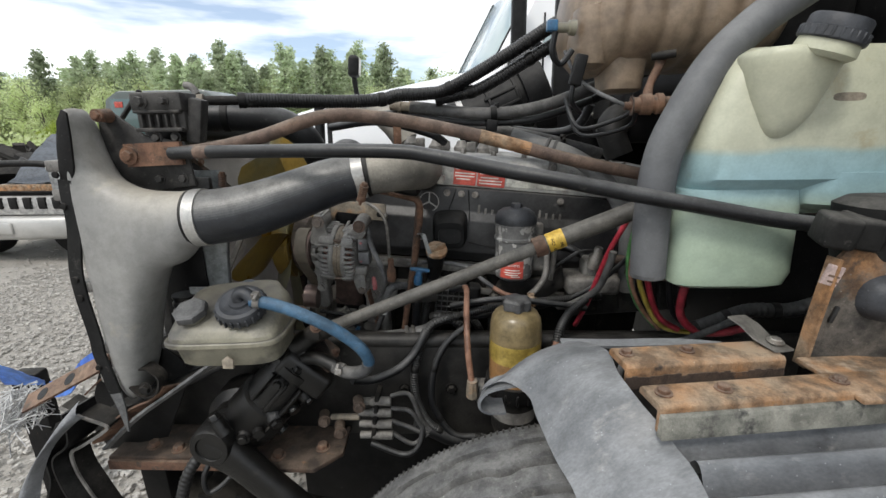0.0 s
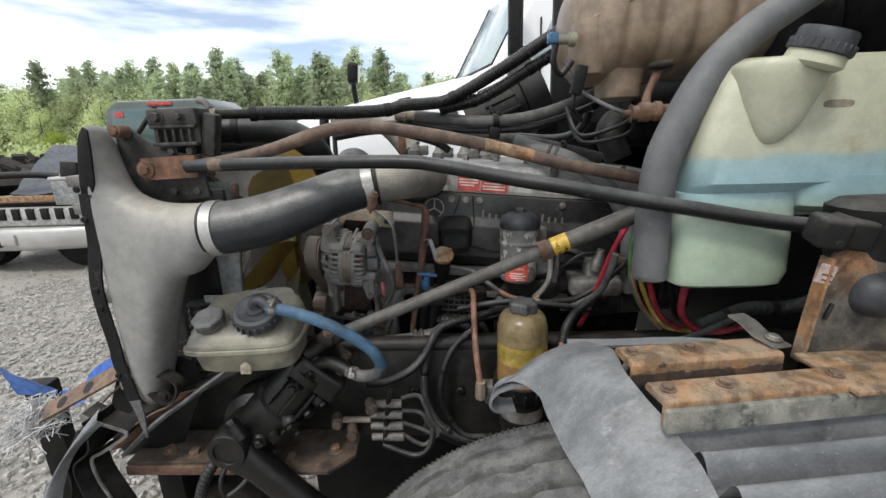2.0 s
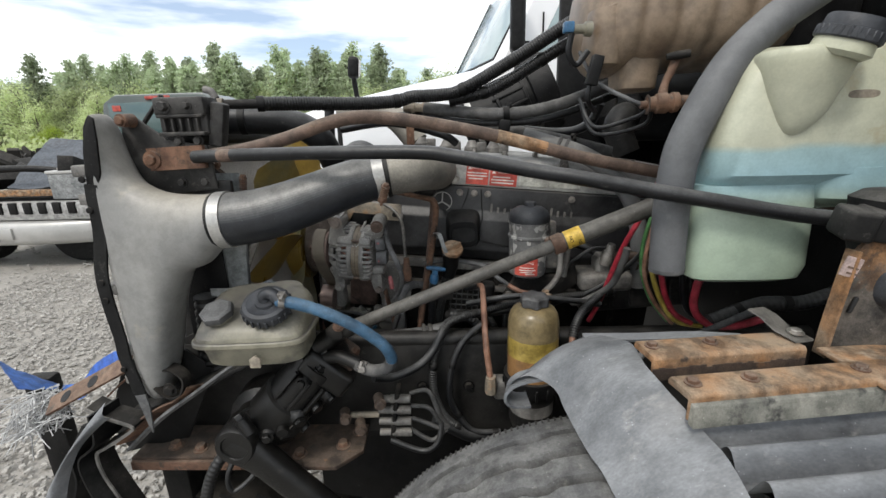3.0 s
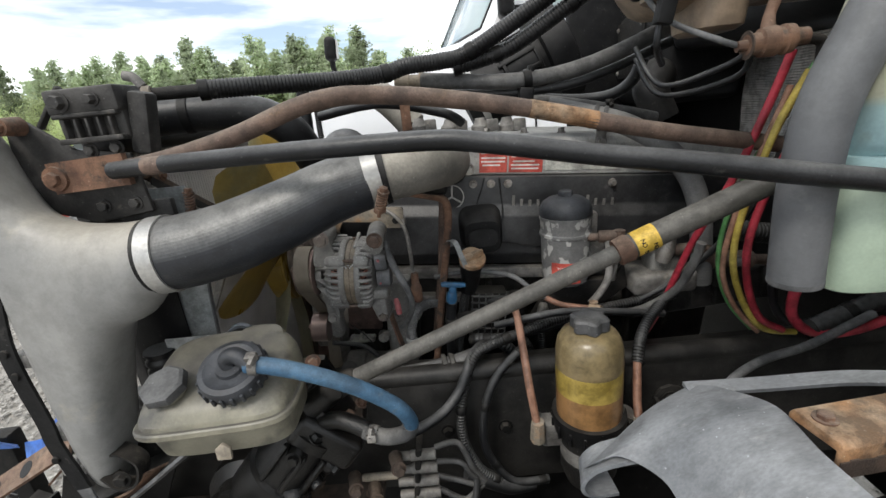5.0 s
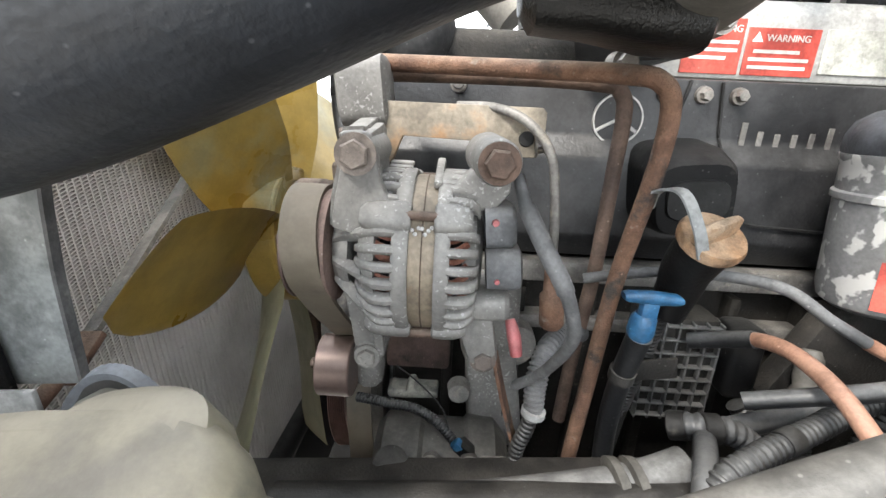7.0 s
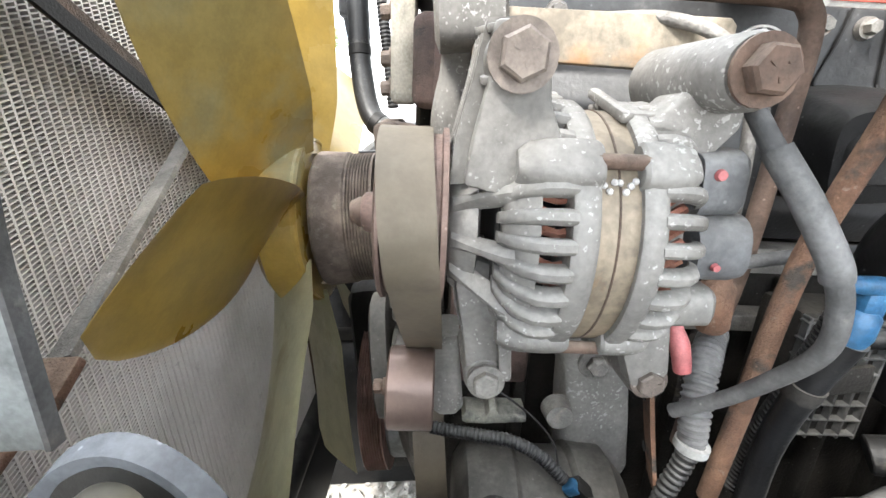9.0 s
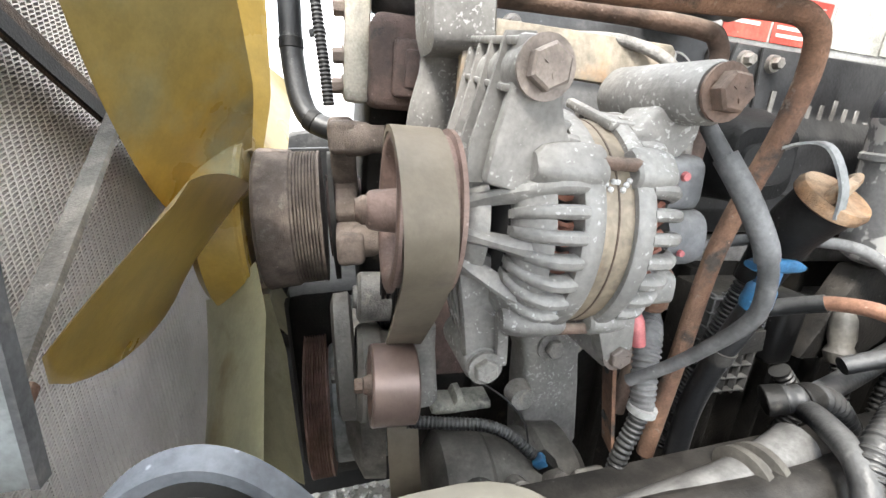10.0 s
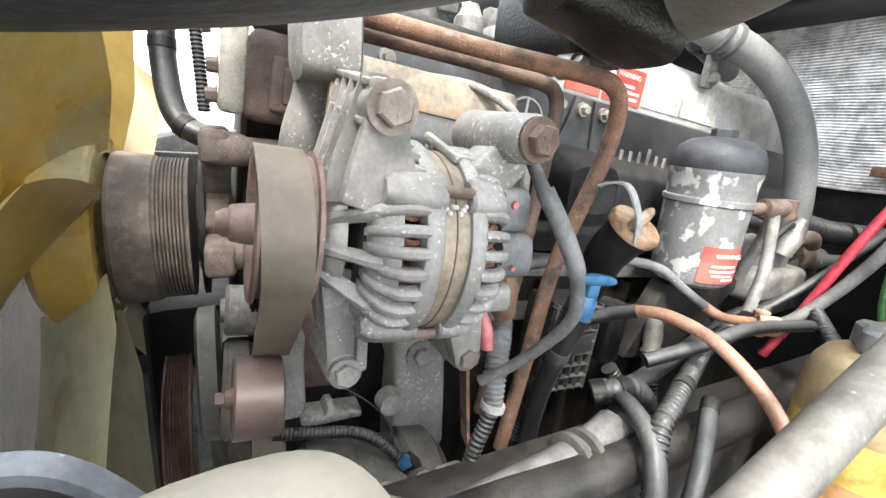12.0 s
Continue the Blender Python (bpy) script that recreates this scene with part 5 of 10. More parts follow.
def belt_drive():
    c = Vector((-0.3485, 1.063, 1.1545))
    d = Matrix.Rotation(radians(TILT), 3, "Y") @ V(1, 0, 0)
    al = thing("alternator_pulley", c, "brown rusty alternator pulley carrying a dusty belt", "pulley")
    pm = ax(c - d * 0.0175, d)
    wheel_ = part("pulley", L_(pm, [(0.016, 0), (0.016, 0.030), (0.009, 0.0355), (0.004, 0.0385), (0.0008, 0.0405), (0, 0.0425), (0, 0.0475), (0.0012, 0.0492), (0.003, 0.0492), (0.0036, 0.0460), (0.0325, 0.0460), (0.0333, 0.0495), (0.0360, 0.0495), (0.0366, 0.046), (0.0366, 0)], 72), M_PULLEY, al)
    part("boss", L_(pm, [(-0.012, 0), (-0.012, 0.0095), (-0.010, 0.0115), (-0.004, 0.0125), (0.006, 0.0135), (0.012, 0.019), (0.0158, 0.026), (0.017, 0.026)], 40), M_PULLEY, wheel_)
    part("nut", lathe(lathe(B(), ax(c - d * 0.0285, -d), [(0, 0.0088), (0.0035, 0.0088), (0.0050, 0.0075), (0.0062, 0.0072)], 20), ax(c - d * 0.0345, -d), [(-0.001, 0.0072), (0.0015, 0.0066), (0.0015, 0.0042), (-0.001, 0.0040)], 20), M_RUSTBROWN, al)
    # belt: smooth back round the pulley and down behind the idler, ribbed side on the other run
    bt = thing("serpentine_belt", (-0.35, 1.1, 0.97), "dusty tan ribbed serpentine belt", "belt")
    r = 0.0478

    def on(deg, off=0.0):
        return c + d * off + V(0, r * math.cos(radians(deg)), r * math.sin(radians(deg)))

    back = [on(a) for a in range(38, 229, 7)] + [c + V(-0.001, 0.000, -0.069), c + V(-0.002, 0.040, -0.106), c + V(-0.003, 0.085, -0.147)]
    part("belt_run", ribbon(B(), back, d, 0.0285, 0.0040, 3), M_BELT, bt)
    part("belt_run", ribbon(B(), [c + V(-0.003, 0.085, -0.147), c + V(-0.004, 0.086, -0.175), c + V(-0.005, 0.068, -0.23), c + V(-0.005, 0.055, -0.35)], d, 0.0285, 0.0040, 4), M_BELT, bt)
    inner = part("ribbed_run", ribbon(B(), [on(38), on(20), c + V(0, 0.085, -0.045), c + V(0, 0.165, -0.16)], d, 0.0285, 0.0036, 4), M_LOOM, bt, "black ribbed inner side of the belt")
    for k in range(6):
        o = -0.0118 + 0.0047 * k
        part("rib", ribbon(B(), [on(20, o) + V(0, -0.003, -0.001), c + d * o + V(0, 0.0825, -0.047), c + d * o + V(0, 0.1625, -0.162)], d, 0.0026, 0.0030, 4), M_LOOM, inner)
    # tensioner: smooth idler on a cast arm
    ten = thing("belt_tensioner", (-0.37, 1.15, 0.95), "grey cast belt tensioner arm with smooth idler pulley", "belt tensioner")
    ic = Vector((-0.3625, 1.110, 1.002))
    im = ax(ic - d * 0.0185, d)
    idler = part("idler", L_(im, [(0.007, 0), (0.007, 0.0235), (0.002, 0.0250), (0.0, 0.0270), (0, 0.0310), (0.0015, 0.0325), (0.0345, 0.0325), (0.036, 0.031), (0.036, 0)], 56), M_SILVER, ten, "smooth shiny idler pulley")
    part("bearing", L_(im, [(0.0055, 0.0225), (0.0055, 0.0125), (0.0035, 0.0115), (0.0035, 0.0)], 36), M_OXIDE, idler)
    part("idler_bolt", hexbolt(lathe(B(), ax(ic - d * 0.0145, -d), [(0, 0.0098), (0.004, 0.0085), (0.009, 0.0065), (0.009, 0)], 20), ic - d * 0.0225, -d, 0.0058, 0.008, False), M_RUSTBROWN, ten)
    part("arm", rings_bm(B(), [superring((x, 1.220, 0.966), (0, 0.18, 1), (0, 1, -0.18), a, b_, 2.6, 32) for x, a, b_ in ((-0.411, 0.058, 0.030), (-0.408, 0.066, 0.037), (-0.393, 0.067, 0.038), (-0.390, 0.060, 0.031))]), M_SHAFT, ten)
    part("arm_hub", L_(ax((-0.391, 1.205, 0.955), (1, 0, -0.09)), [(0, 0.046), (0.005, 0.050), (0.022, 0.050), (0.026, 0.044), (0.040, 0.040), (0.040, 0)], 44), M_SHAFT, ten)
    part("arm_lug", rings_bm(B(), [superring((-0.372 + 0.004 * k, 1.185 - 0.055 * f, 0.965 + 0.030 * f), (1, 0, 0), (0, 0.4, 1), 0.010, 0.022 - 0.007 * f, 3, 20) for k, f in ((0, 0.0), (0, 0.5), (1, 1.0))]), M_ALUDULL, ten)
    part("arm_bolt", hexbolt(B(), (-0.408, 1.238, 0.932), (-1, 0, 0), 0.0085, 0.010), M_ALUDULL, ten)
    up = thing("upper_idler", (-0.37, 1.22, 1.03), "small dusty grey spring case above the tensioner arm", "pulley")
    part("idler", L_(ax((-0.388, 1.215, 1.035), d), [(0, 0), (0, 0.011), (0.004, 0.012), (0.004, 0.0225), (0.007, 0.025), (0.036, 0.025), (0.036, 0)], 40), M_ALUDULL, up)
    cr = thing("crank_pulley", (-0.42, 1.40, 0.86), "brown grooved lower accessory pulley", "pulley")
    prof = [(0, 0), (0, 0.085), (0.004, 0.115)]
    for g in range(8):
        h = 0.005 + g * 0.0036
        prof += [(h, 0.115), (h + 0.0018, 0.1105)]
    prof += [(0.034, 0.115), (0.036, 0.115), (0.036, 0.09), (0.075, 0.09), (0.075, 0)]
    part("pulley", L_(ax((-0.467, 1.42, 0.772), (1, 0, 0)), prof, 56), M_REDPULLEY, cr, angle=20)
    part("damper_hub", L_(ax((-0.467, 1.42, 0.772), (1, 0, 0)), [(0.038, 0), (0.038, 0.094), (0.042, 0.0975), (0.13, 0.100), (0.13, 0)], 48), M_SHROUD, cr, "pale grey hub behind the pulley")
    # cast bracket with an open middle and two round standoffs
    bk = thing("pulley_bracket", (-0.38, 1.3, 1.1), "brown rusty cast bracket plate with round standoffs", "bracket")
    for y, z, sy, sz, rx in ((1.360, 1.130, 0.042, 0.150, 0), (1.330, 1.185, 0.090, 0.034, 0), (1.315, 1.068, 0.110, 0.036, 0), (1.345, 1.160, 0.05, 0.05, 40), (1.345, 1.095, 0.05, 0.05, 40)):
        part("plate_bar", X_(at(-0.386, y, z, rx, 0, 0), (0.030 - 0.001 * (rx > 0), sy, sz), 0.007, 3), M_HUB, bk)
    for z, y in ((1.183, 1.302), (1.072, 1.285)):
        part("standoff", L_(ax((-0.382, y, z), (1, -0.12, -0.03)), [(0, 0.0), (0, 0.0185), (0.004, 0.0195), (0.022, 0.0175), (0.028, 0.0150), (0.12, 0.0160), (0.12, 0)], 32), M_HUB, bk)
        part("bolt", hexbolt(B(), (-0.386, y, z), (-1, 0, 0), 0.0095, 0.012), M_HUB, bk)


belt_drive()


def alternator():
    A = Matrix.Translation((-0.255, 1.0625, 1.1430)) @ Matrix.Rotation(radians(TILT), 4, "Y")
    R = 0.0692
    th = thing("alternator", (-0.25, 1.07, 1.07), "grey dusty cast aluminium alternator with vented ends", "alternator")
    axm = A @ Matrix.Rotation(radians(90), 4, "Y")   # local z along the engine
    xz = lambda y: Matrix(((1, 0, 0, 0), (0, 0, 1, y), (0, 1, 0, 0), (0, 0, 0, 1)))
    yz = lambda x: Matrix(((0, 0, 1, x), (1, 0, 0, 0), (0, 1, 0, 0), (0, 0, 0, 1)))

    def at_axis(r, deg, s):
        return axm @ V(r * math.cos(radians(deg)), r * math.sin(radians(deg)), s)

    stator = part("stator", L_(axm, [(-0.010, 0.03), (-0.010, R - 0.004), (-0.0004, R - 0.004), (0.0, R - 0.0046), (0.0004, R - 0.004), (0.010, R - 0.004), (0.010, 0.03)], 80), M_STATOR, th, "tan rust-stained laminated stator ring")
    part("seam", L_(axm, [(-0.0005, R - 0.0042), (-0.0005, R - 0.0036), (0.0005, R - 0.0036), (0.0005, R - 0.0042)], 80), M_RUSTDARK, stator)
    # plain cylinder whose near-black colour paints the shade inside the vents
    part("rotor", L_(axm, [(-0.050, 0), (-0.050, 0.040), (0.034, 0.040), (0.034, 0)], 36), M_DEEPSHADE, th)
    w = B()
    for k in range(44):
        a = 2 * math.pi * k / 44
        for s0, s1 in ((-0.040, -0.010), (0.010, 0.034)):
            p = [axm @ V(0.056 * math.cos(a + d), 0.056 * math.sin(a + d), s) for d, s in ((0, s0), (0.12, (s0 + s1) / 2), (0, s1))]
            tube(w, p, 0.0027, 6, 3)
    tagged(part("winding", w, M_COPPER, th), "copper wire windings seen through the vents", kind="stuff")

    def fins(parent, prof, count, half, skip=()):
        """Rounded cast bars that cross the vents, one for each row of prof along the axis."""
        for k in range(count):
            deg = 360.0 * (k + 0.5) / count
            if any(abs((deg - c + 180) % 360 - 180) < h for c, h in skip):
                continue
            a = radians(deg)
            rings = []
            for s, r in prof:
                q = []
                for da, dr in ((-half, -0.0025), (-half * 0.8, -0.0002), (-half * 0.4, 0.0012), (half * 0.4, 0.0012), (half * 0.8, -0.0002), (half, -0.0025), (half * 0.9, -0.008), (-half * 0.9, -0.008)):
                    q.append(axm @ V((r + dr) * math.cos(a + da), (r + dr) * math.sin(a + da), s))
                rings.append(q)
            part("fin", rings_bm(B(), rings), M_ALU, parent)

    lugs = (232, 326, 58, 146)
    skip = [(a, 9) for a in lugs]
    fr = B()
    lathe(fr, axm, [(-0.0095, 0.056), (-0.0095, R - 0.001), (-0.012, R + 0.0008), (-0.019, R + 0.0008), (-0.0215, R - 0.001), (-0.0215, 0.056)], 72)
    lathe(fr, axm, [(-0.0345, 0.045), (-0.0345, R - 0.0045), (-0.040, R - 0.007), (-0.046, R - 0.0125), (-0.049, R - 0.018), (-0.049, 0.043)], 72)
    front = part("front_housing", fr, M_ALU, th)
    fins(front, [(-0.0195, R - 0.0002), (-0.026, R + 0.0008), (-0.034, R), (-0.041, R - 0.0042), (-0.047, R - 0.0105), (-0.0515, R - 0.019)], 32, 0.058, skip)
    rr = B()
    lathe(rr, axm, [(0.0095, 0.056), (0.0095, R - 0.001), (0.012, R + 0.0008), (0.018, R + 0.0008), (0.0205, R - 0.001), (0.0205, 0.056)], 72)
    lathe(rr, axm, [(0.030, 0), (0.030, 0.047), (0.040, 0.046), (0.046, 0.03), (0.046, 0)], 48)
    rear = part("rear_housing", rr, M_ALU, th)
    fins(rear, [(0.0185, R - 0.0002), (0.026, R + 0.0006), (0.034, R - 0.0008), (0.0395, R - 0.005), (0.042, R - 0.011)], 32, 0.056, skip)
    # nose behind the pulley, open between its spokes
    nose = part("nose", L_(axm, [(-0.076, 0), (-0.076, 0.026), (-0.073, 0.033), (-0.066, 0.0375), (-0.060, 0.039), (-0.058, 0.030), (-0.058, 0)], 56), M_ALU, th)
    for k in range(11):
        a = 2 * math.pi * (k + 0.36) / 11
        rings = []
        for s, r, h in ((-0.073, 0.033, 0.0056), (-0.066, 0.0400, 0.0042), (-0.058, 0.0475, 0.0036), (-0.050, 0.0550, 0.0046), (-0.0445, 0.0590, 0.0062)):
            c_, t_ = V(math.cos(a), math.sin(a), 0), V(-math.sin(a), math.cos(a), 0)
            rings.append([axm @ (c_ * (r + dr) + t_ * dt + V(0, 0, s)) for dt, dr in ((-h, -0.010), (-h * 0.85, -0.001), (-h * 0.35, 0.0026), (h * 0.35, 0.0026), (h * 0.85, -0.001), (h, -0.010))])
        part("spoke", rings_bm(B(), rings), M_ALU, nose)
    # corner blocks and the bolts that run through them
    for a in lugs:
        for s0, s1, host in ((-0.046, -0.0085, front), (0.0085, 0.036, rear)):
            secs = []
            for f in (0.0, 0.12, 0.35, 0.7, 0.94, 1.0):
                s = s0 + (s1 - s0) * (f if s0 < 0 else 1 - f)
                k = (0.55, 0.85, 1.0, 1.04, 1.0, 0.86)[(0.0, 0.12, 0.35, 0.7, 0.94, 1.0).index(f)]
                m = axm @ Matrix.Rotation(radians(a), 4, "Z")
                secs.append(superring(m @ V(0.0635, 0, s), m.to_3x3() @ V(0, 1, 0), m.to_3x3() @ V(1, 0, 0), 0.0118 * k, 0.0105 * k, 3.4, 24))
            part("corner_block", rings_bm(B(), secs), M_ALU, host)
        part("through_bolt", T_([at_axis(0.0705, a, -0.012), at_axis(0.0705, a, 0.012)], 0.0036, 12, 1), M_RUSTBROWN, th)
    for k in range(7):
        p = at_axis(0.0660, 240 + 2.4 * math.sin(k * 1.9), -0.0075 + 0.0024 * k)
        part("dried_sealant", L_(ax(p, (0.3 * math.sin(k), -1, 0.4)), [(-0.002, 0.001), (0, 0.0017), (0.0012, 0.0010), (0.0015, 0)], 8), M_FRAY, th)
    # ears, with their bolts
    TLp, TRp, BLp, BRp = V(-0.2955, 1.0125, 1.2312), V(-0.1965, 1.0095, 1.2208), V(-0.3105, 1.040, 1.0560), V(-0.2095, 1.046, 1.0468)
    part("upper_ear", L_(ax(TLp, (0, 1, 0)), [(0, 0), (0, 0.0128), (0.0025, 0.0142), (0.060, 0.0150), (0.060, 0)], 32), M_ALU, th)
    part("upper_ear", L_(ax(TRp, (-0.06, 1, 0)), [(0, 0), (0, 0.0150), (0.0025, 0.0165), (0.075, 0.0185), (0.080, 0.016), (0.080, 0)], 36), M_ALU, th)
    for p in (BLp, BRp):
        part("lower_ear", L_(ax(p, (0, 1, 0)), [(0, 0), (0, 0.0115), (0.002, 0.013), (0.05, 0.0145), (0.05, 0)], 28), M_ALU, th)
    # big cast arm up to the front ear: a face, a cross wall and ribs with pockets between
    arm = part("upper_arm", P_(xz(1.014), [(-0.306, 1.247), (-0.287, 1.246), (-0.2815, 1.232), (-0.2810, 1.212), (-0.2755, 1.196), (-0.262, 1.186), (-0.268, 1.176), (-0.300, 1.171), (-0.3215, 1.178), (-0.3160, 1.200), (-0.3085, 1.224)], 0.011, 0.003), M_ALU, th)
    part("cross_wall", P_(yz(-0.296), [(1.020, 1.165), (1.020, 1.244), (1.082, 1.251), (1.090, 1.246), (1.090, 1.165)], 0.010, 0.002), M_ALU, arm)
    for y0, y1 in ((1.034, 1.030), (1.052, 1.050), (1.070, 1.071), (1.086, 1.090)):
        part("arm_rib", rings_bm(B(), [[(x0, y - 0.0017, z), (x0, y + 0.0017, z), (-0.292, y + 0.0024, z), (-0.292, y - 0.0024, z)] for x0, y, z in ((-0.3275, y0, 1.176), (-0.3235, (2 * y0 + y1) / 3, 1.198), (-0.3145, (y0 + 2 * y1) / 3, 1.225), (-0.3075, y1, 1.2495))]), M_ALU, arm)
    part("arm_rim", X_(at(-0.3005, 1.053, 1.2485, 8, 0, 0), (0.015, 0.072, 0.004), 0.001), M_ALU, arm)
    part("arm_rim", X_(at(-0.3035, 1.053, 1.2275, 8, 0, 0), (0.016, 0.070, 0.0035), 0.001), M_ALU, arm)
    low = part("lower_arm", P_(xz(1.041), [(-0.3290, 1.140), (-0.3035, 1.128), (-0.2915, 1.106), (-0.2955, 1.072), (-0.2985, 1.052), (-0.3220, 1.052), (-0.3235, 1.085)], 0.014, 0.004), M_ALU, th)
    for y0 in (1.054, 1.066, 1.078):
        part("arm_rib", rings_bm(B(), [[(x0, y - 0.002, z), (x0, y + 0.002, z), (-0.300, y + 0.003, z), (-0.300, y - 0.003, z)] for x0, y, z in ((-0.3285, y0, 1.135), (-0.3270, y0 + 0.001, 1.10), (-0.3210, y0 + 0.002, 1.070), (-0.3150, y0 + 0.002, 1.055))]), M_ALU, low)
    part("back_wall", P_(yz(-0.303), [(1.036, 1.055), (1.034, 1.14), (1.085, 1.14), (1.085, 1.06)], 0.008, 0.002), M_ALU, low)
    part("rear_arm", P_(xz(1.040), [(-0.236, 1.096), (-0.200, 1.090), (-0.1975, 1.050), (-0.221, 1.042)], 0.016, 0.004), M_ALU, th)
    # slotted shields between the top ears and the body
    for k in range(5):
        y = 1.036 + 0.0110 * k
        part("shield_bar", X_(at(-0.220, y, 1.2035 + 0.0036 * k - 0.0007 * k * k, 16, TILT, 0), (0.046, 0.0066, 0.004), 0.0015), M_ALU, th)
        if k < 4:
            part("shield_bar", X_(at(-0.2725, y + 0.008, 1.2100 + 0.0024 * k, 12, TILT, 0), (0.020, 0.0066, 0.004), 0.0015), M_ALU, th)
    part("shield_edge", X_(at(-0.240, 1.058, 1.2105, 14, TILT, 0), (0.007, 0.056, 0.006), 0.002), M_ALU, th)
    part("rear_arm", P_(xz(1.028), [(-0.214, 1.215), (-0.184, 1.212), (-0.186, 1.196), (-0.200, 1.182), (-0.232, 1.186), (-0.236, 1.197)], 0.030, 0.004), M_ALU, th)
    for p, r, h, mat in ((TLp, 0.0108, 0.0115, M_BOLT), (TRp, 0.0108, 0.0125, M_RUSTBROWN), (BLp, 0.0082, 0.010, M_ALUDULL), (BRp, 0.0084, 0.010, M_BOLT)):
        head = part("mount_bolt", hexbolt(lathe(B(), ax(p, (0, -1, 0)), [(0, r * 1.22), (0.0026, r * 1.20), (0.0032, r * 1.08), (0.0032, 0)], 30), p + V(0, -0.003, 0), (0, -1, 0), r, h - 0.003), mat, th)
        for k in range(3):
            a = 2 * math.pi * k / 3 + 0.5
            part("head_mark", X_(at(p.x + 0.0042 * math.cos(a), p.y - h - 0.0002, p.z + 0.0042 * math.sin(a), 0, 40 * k, 0), (0.0024, 0.0008, 0.0006), 0), mat, head)
    # regulator, plug and terminal block on the rear end
    part("regulator", rings_bm(B(), [superring((x, 1.041, 1.1705), (0, 1, 0), (0, 0, 1), a, c, 5, 28) for x, a, c in ((-0.206, 0.0205, 0.0160), (-0.186, 0.0205, 0.0165), (-0.1825, 0.018, 0.014))]), M_REGULATOR, th, "dark grey regulator box")
    part("connector", rings_bm(B(), [superring((x, 1.032, 1.1375), (0, 1, 0), (0, 0, 1), a, c, 2.8, 28) for x, a, c in ((-0.206, 0.016, 0.0165), (-0.186, 0.0175, 0.018), (-0.1805, 0.0165, 0.017), (-0.1785, 0.013, 0.0135))]), M_REGULATOR, th)
    part("terminal_block", rings_bm(B(), [superring((x, 1.040, 1.104), (0, 1, 0), (0, 0, 1), a, c, 4, 24) for x, a, c in ((-0.222, 0.020, 0.010), (-0.192, 0.020, 0.0115), (-0.188, 0.016, 0.009))]), M_ALU, th)
    for y, z, r in ((1.0205, 1.1760, 0.0030), (1.0145, 1.1315, 0.0022)):
        part("paint_mark", L_(ax((-0.1985, y, z), (0, -1, 0)), [(0, 0), (0, r), (0.0022, r * 0.8), (0.0022, 0)], 12), M_PINK, th)


alternator()


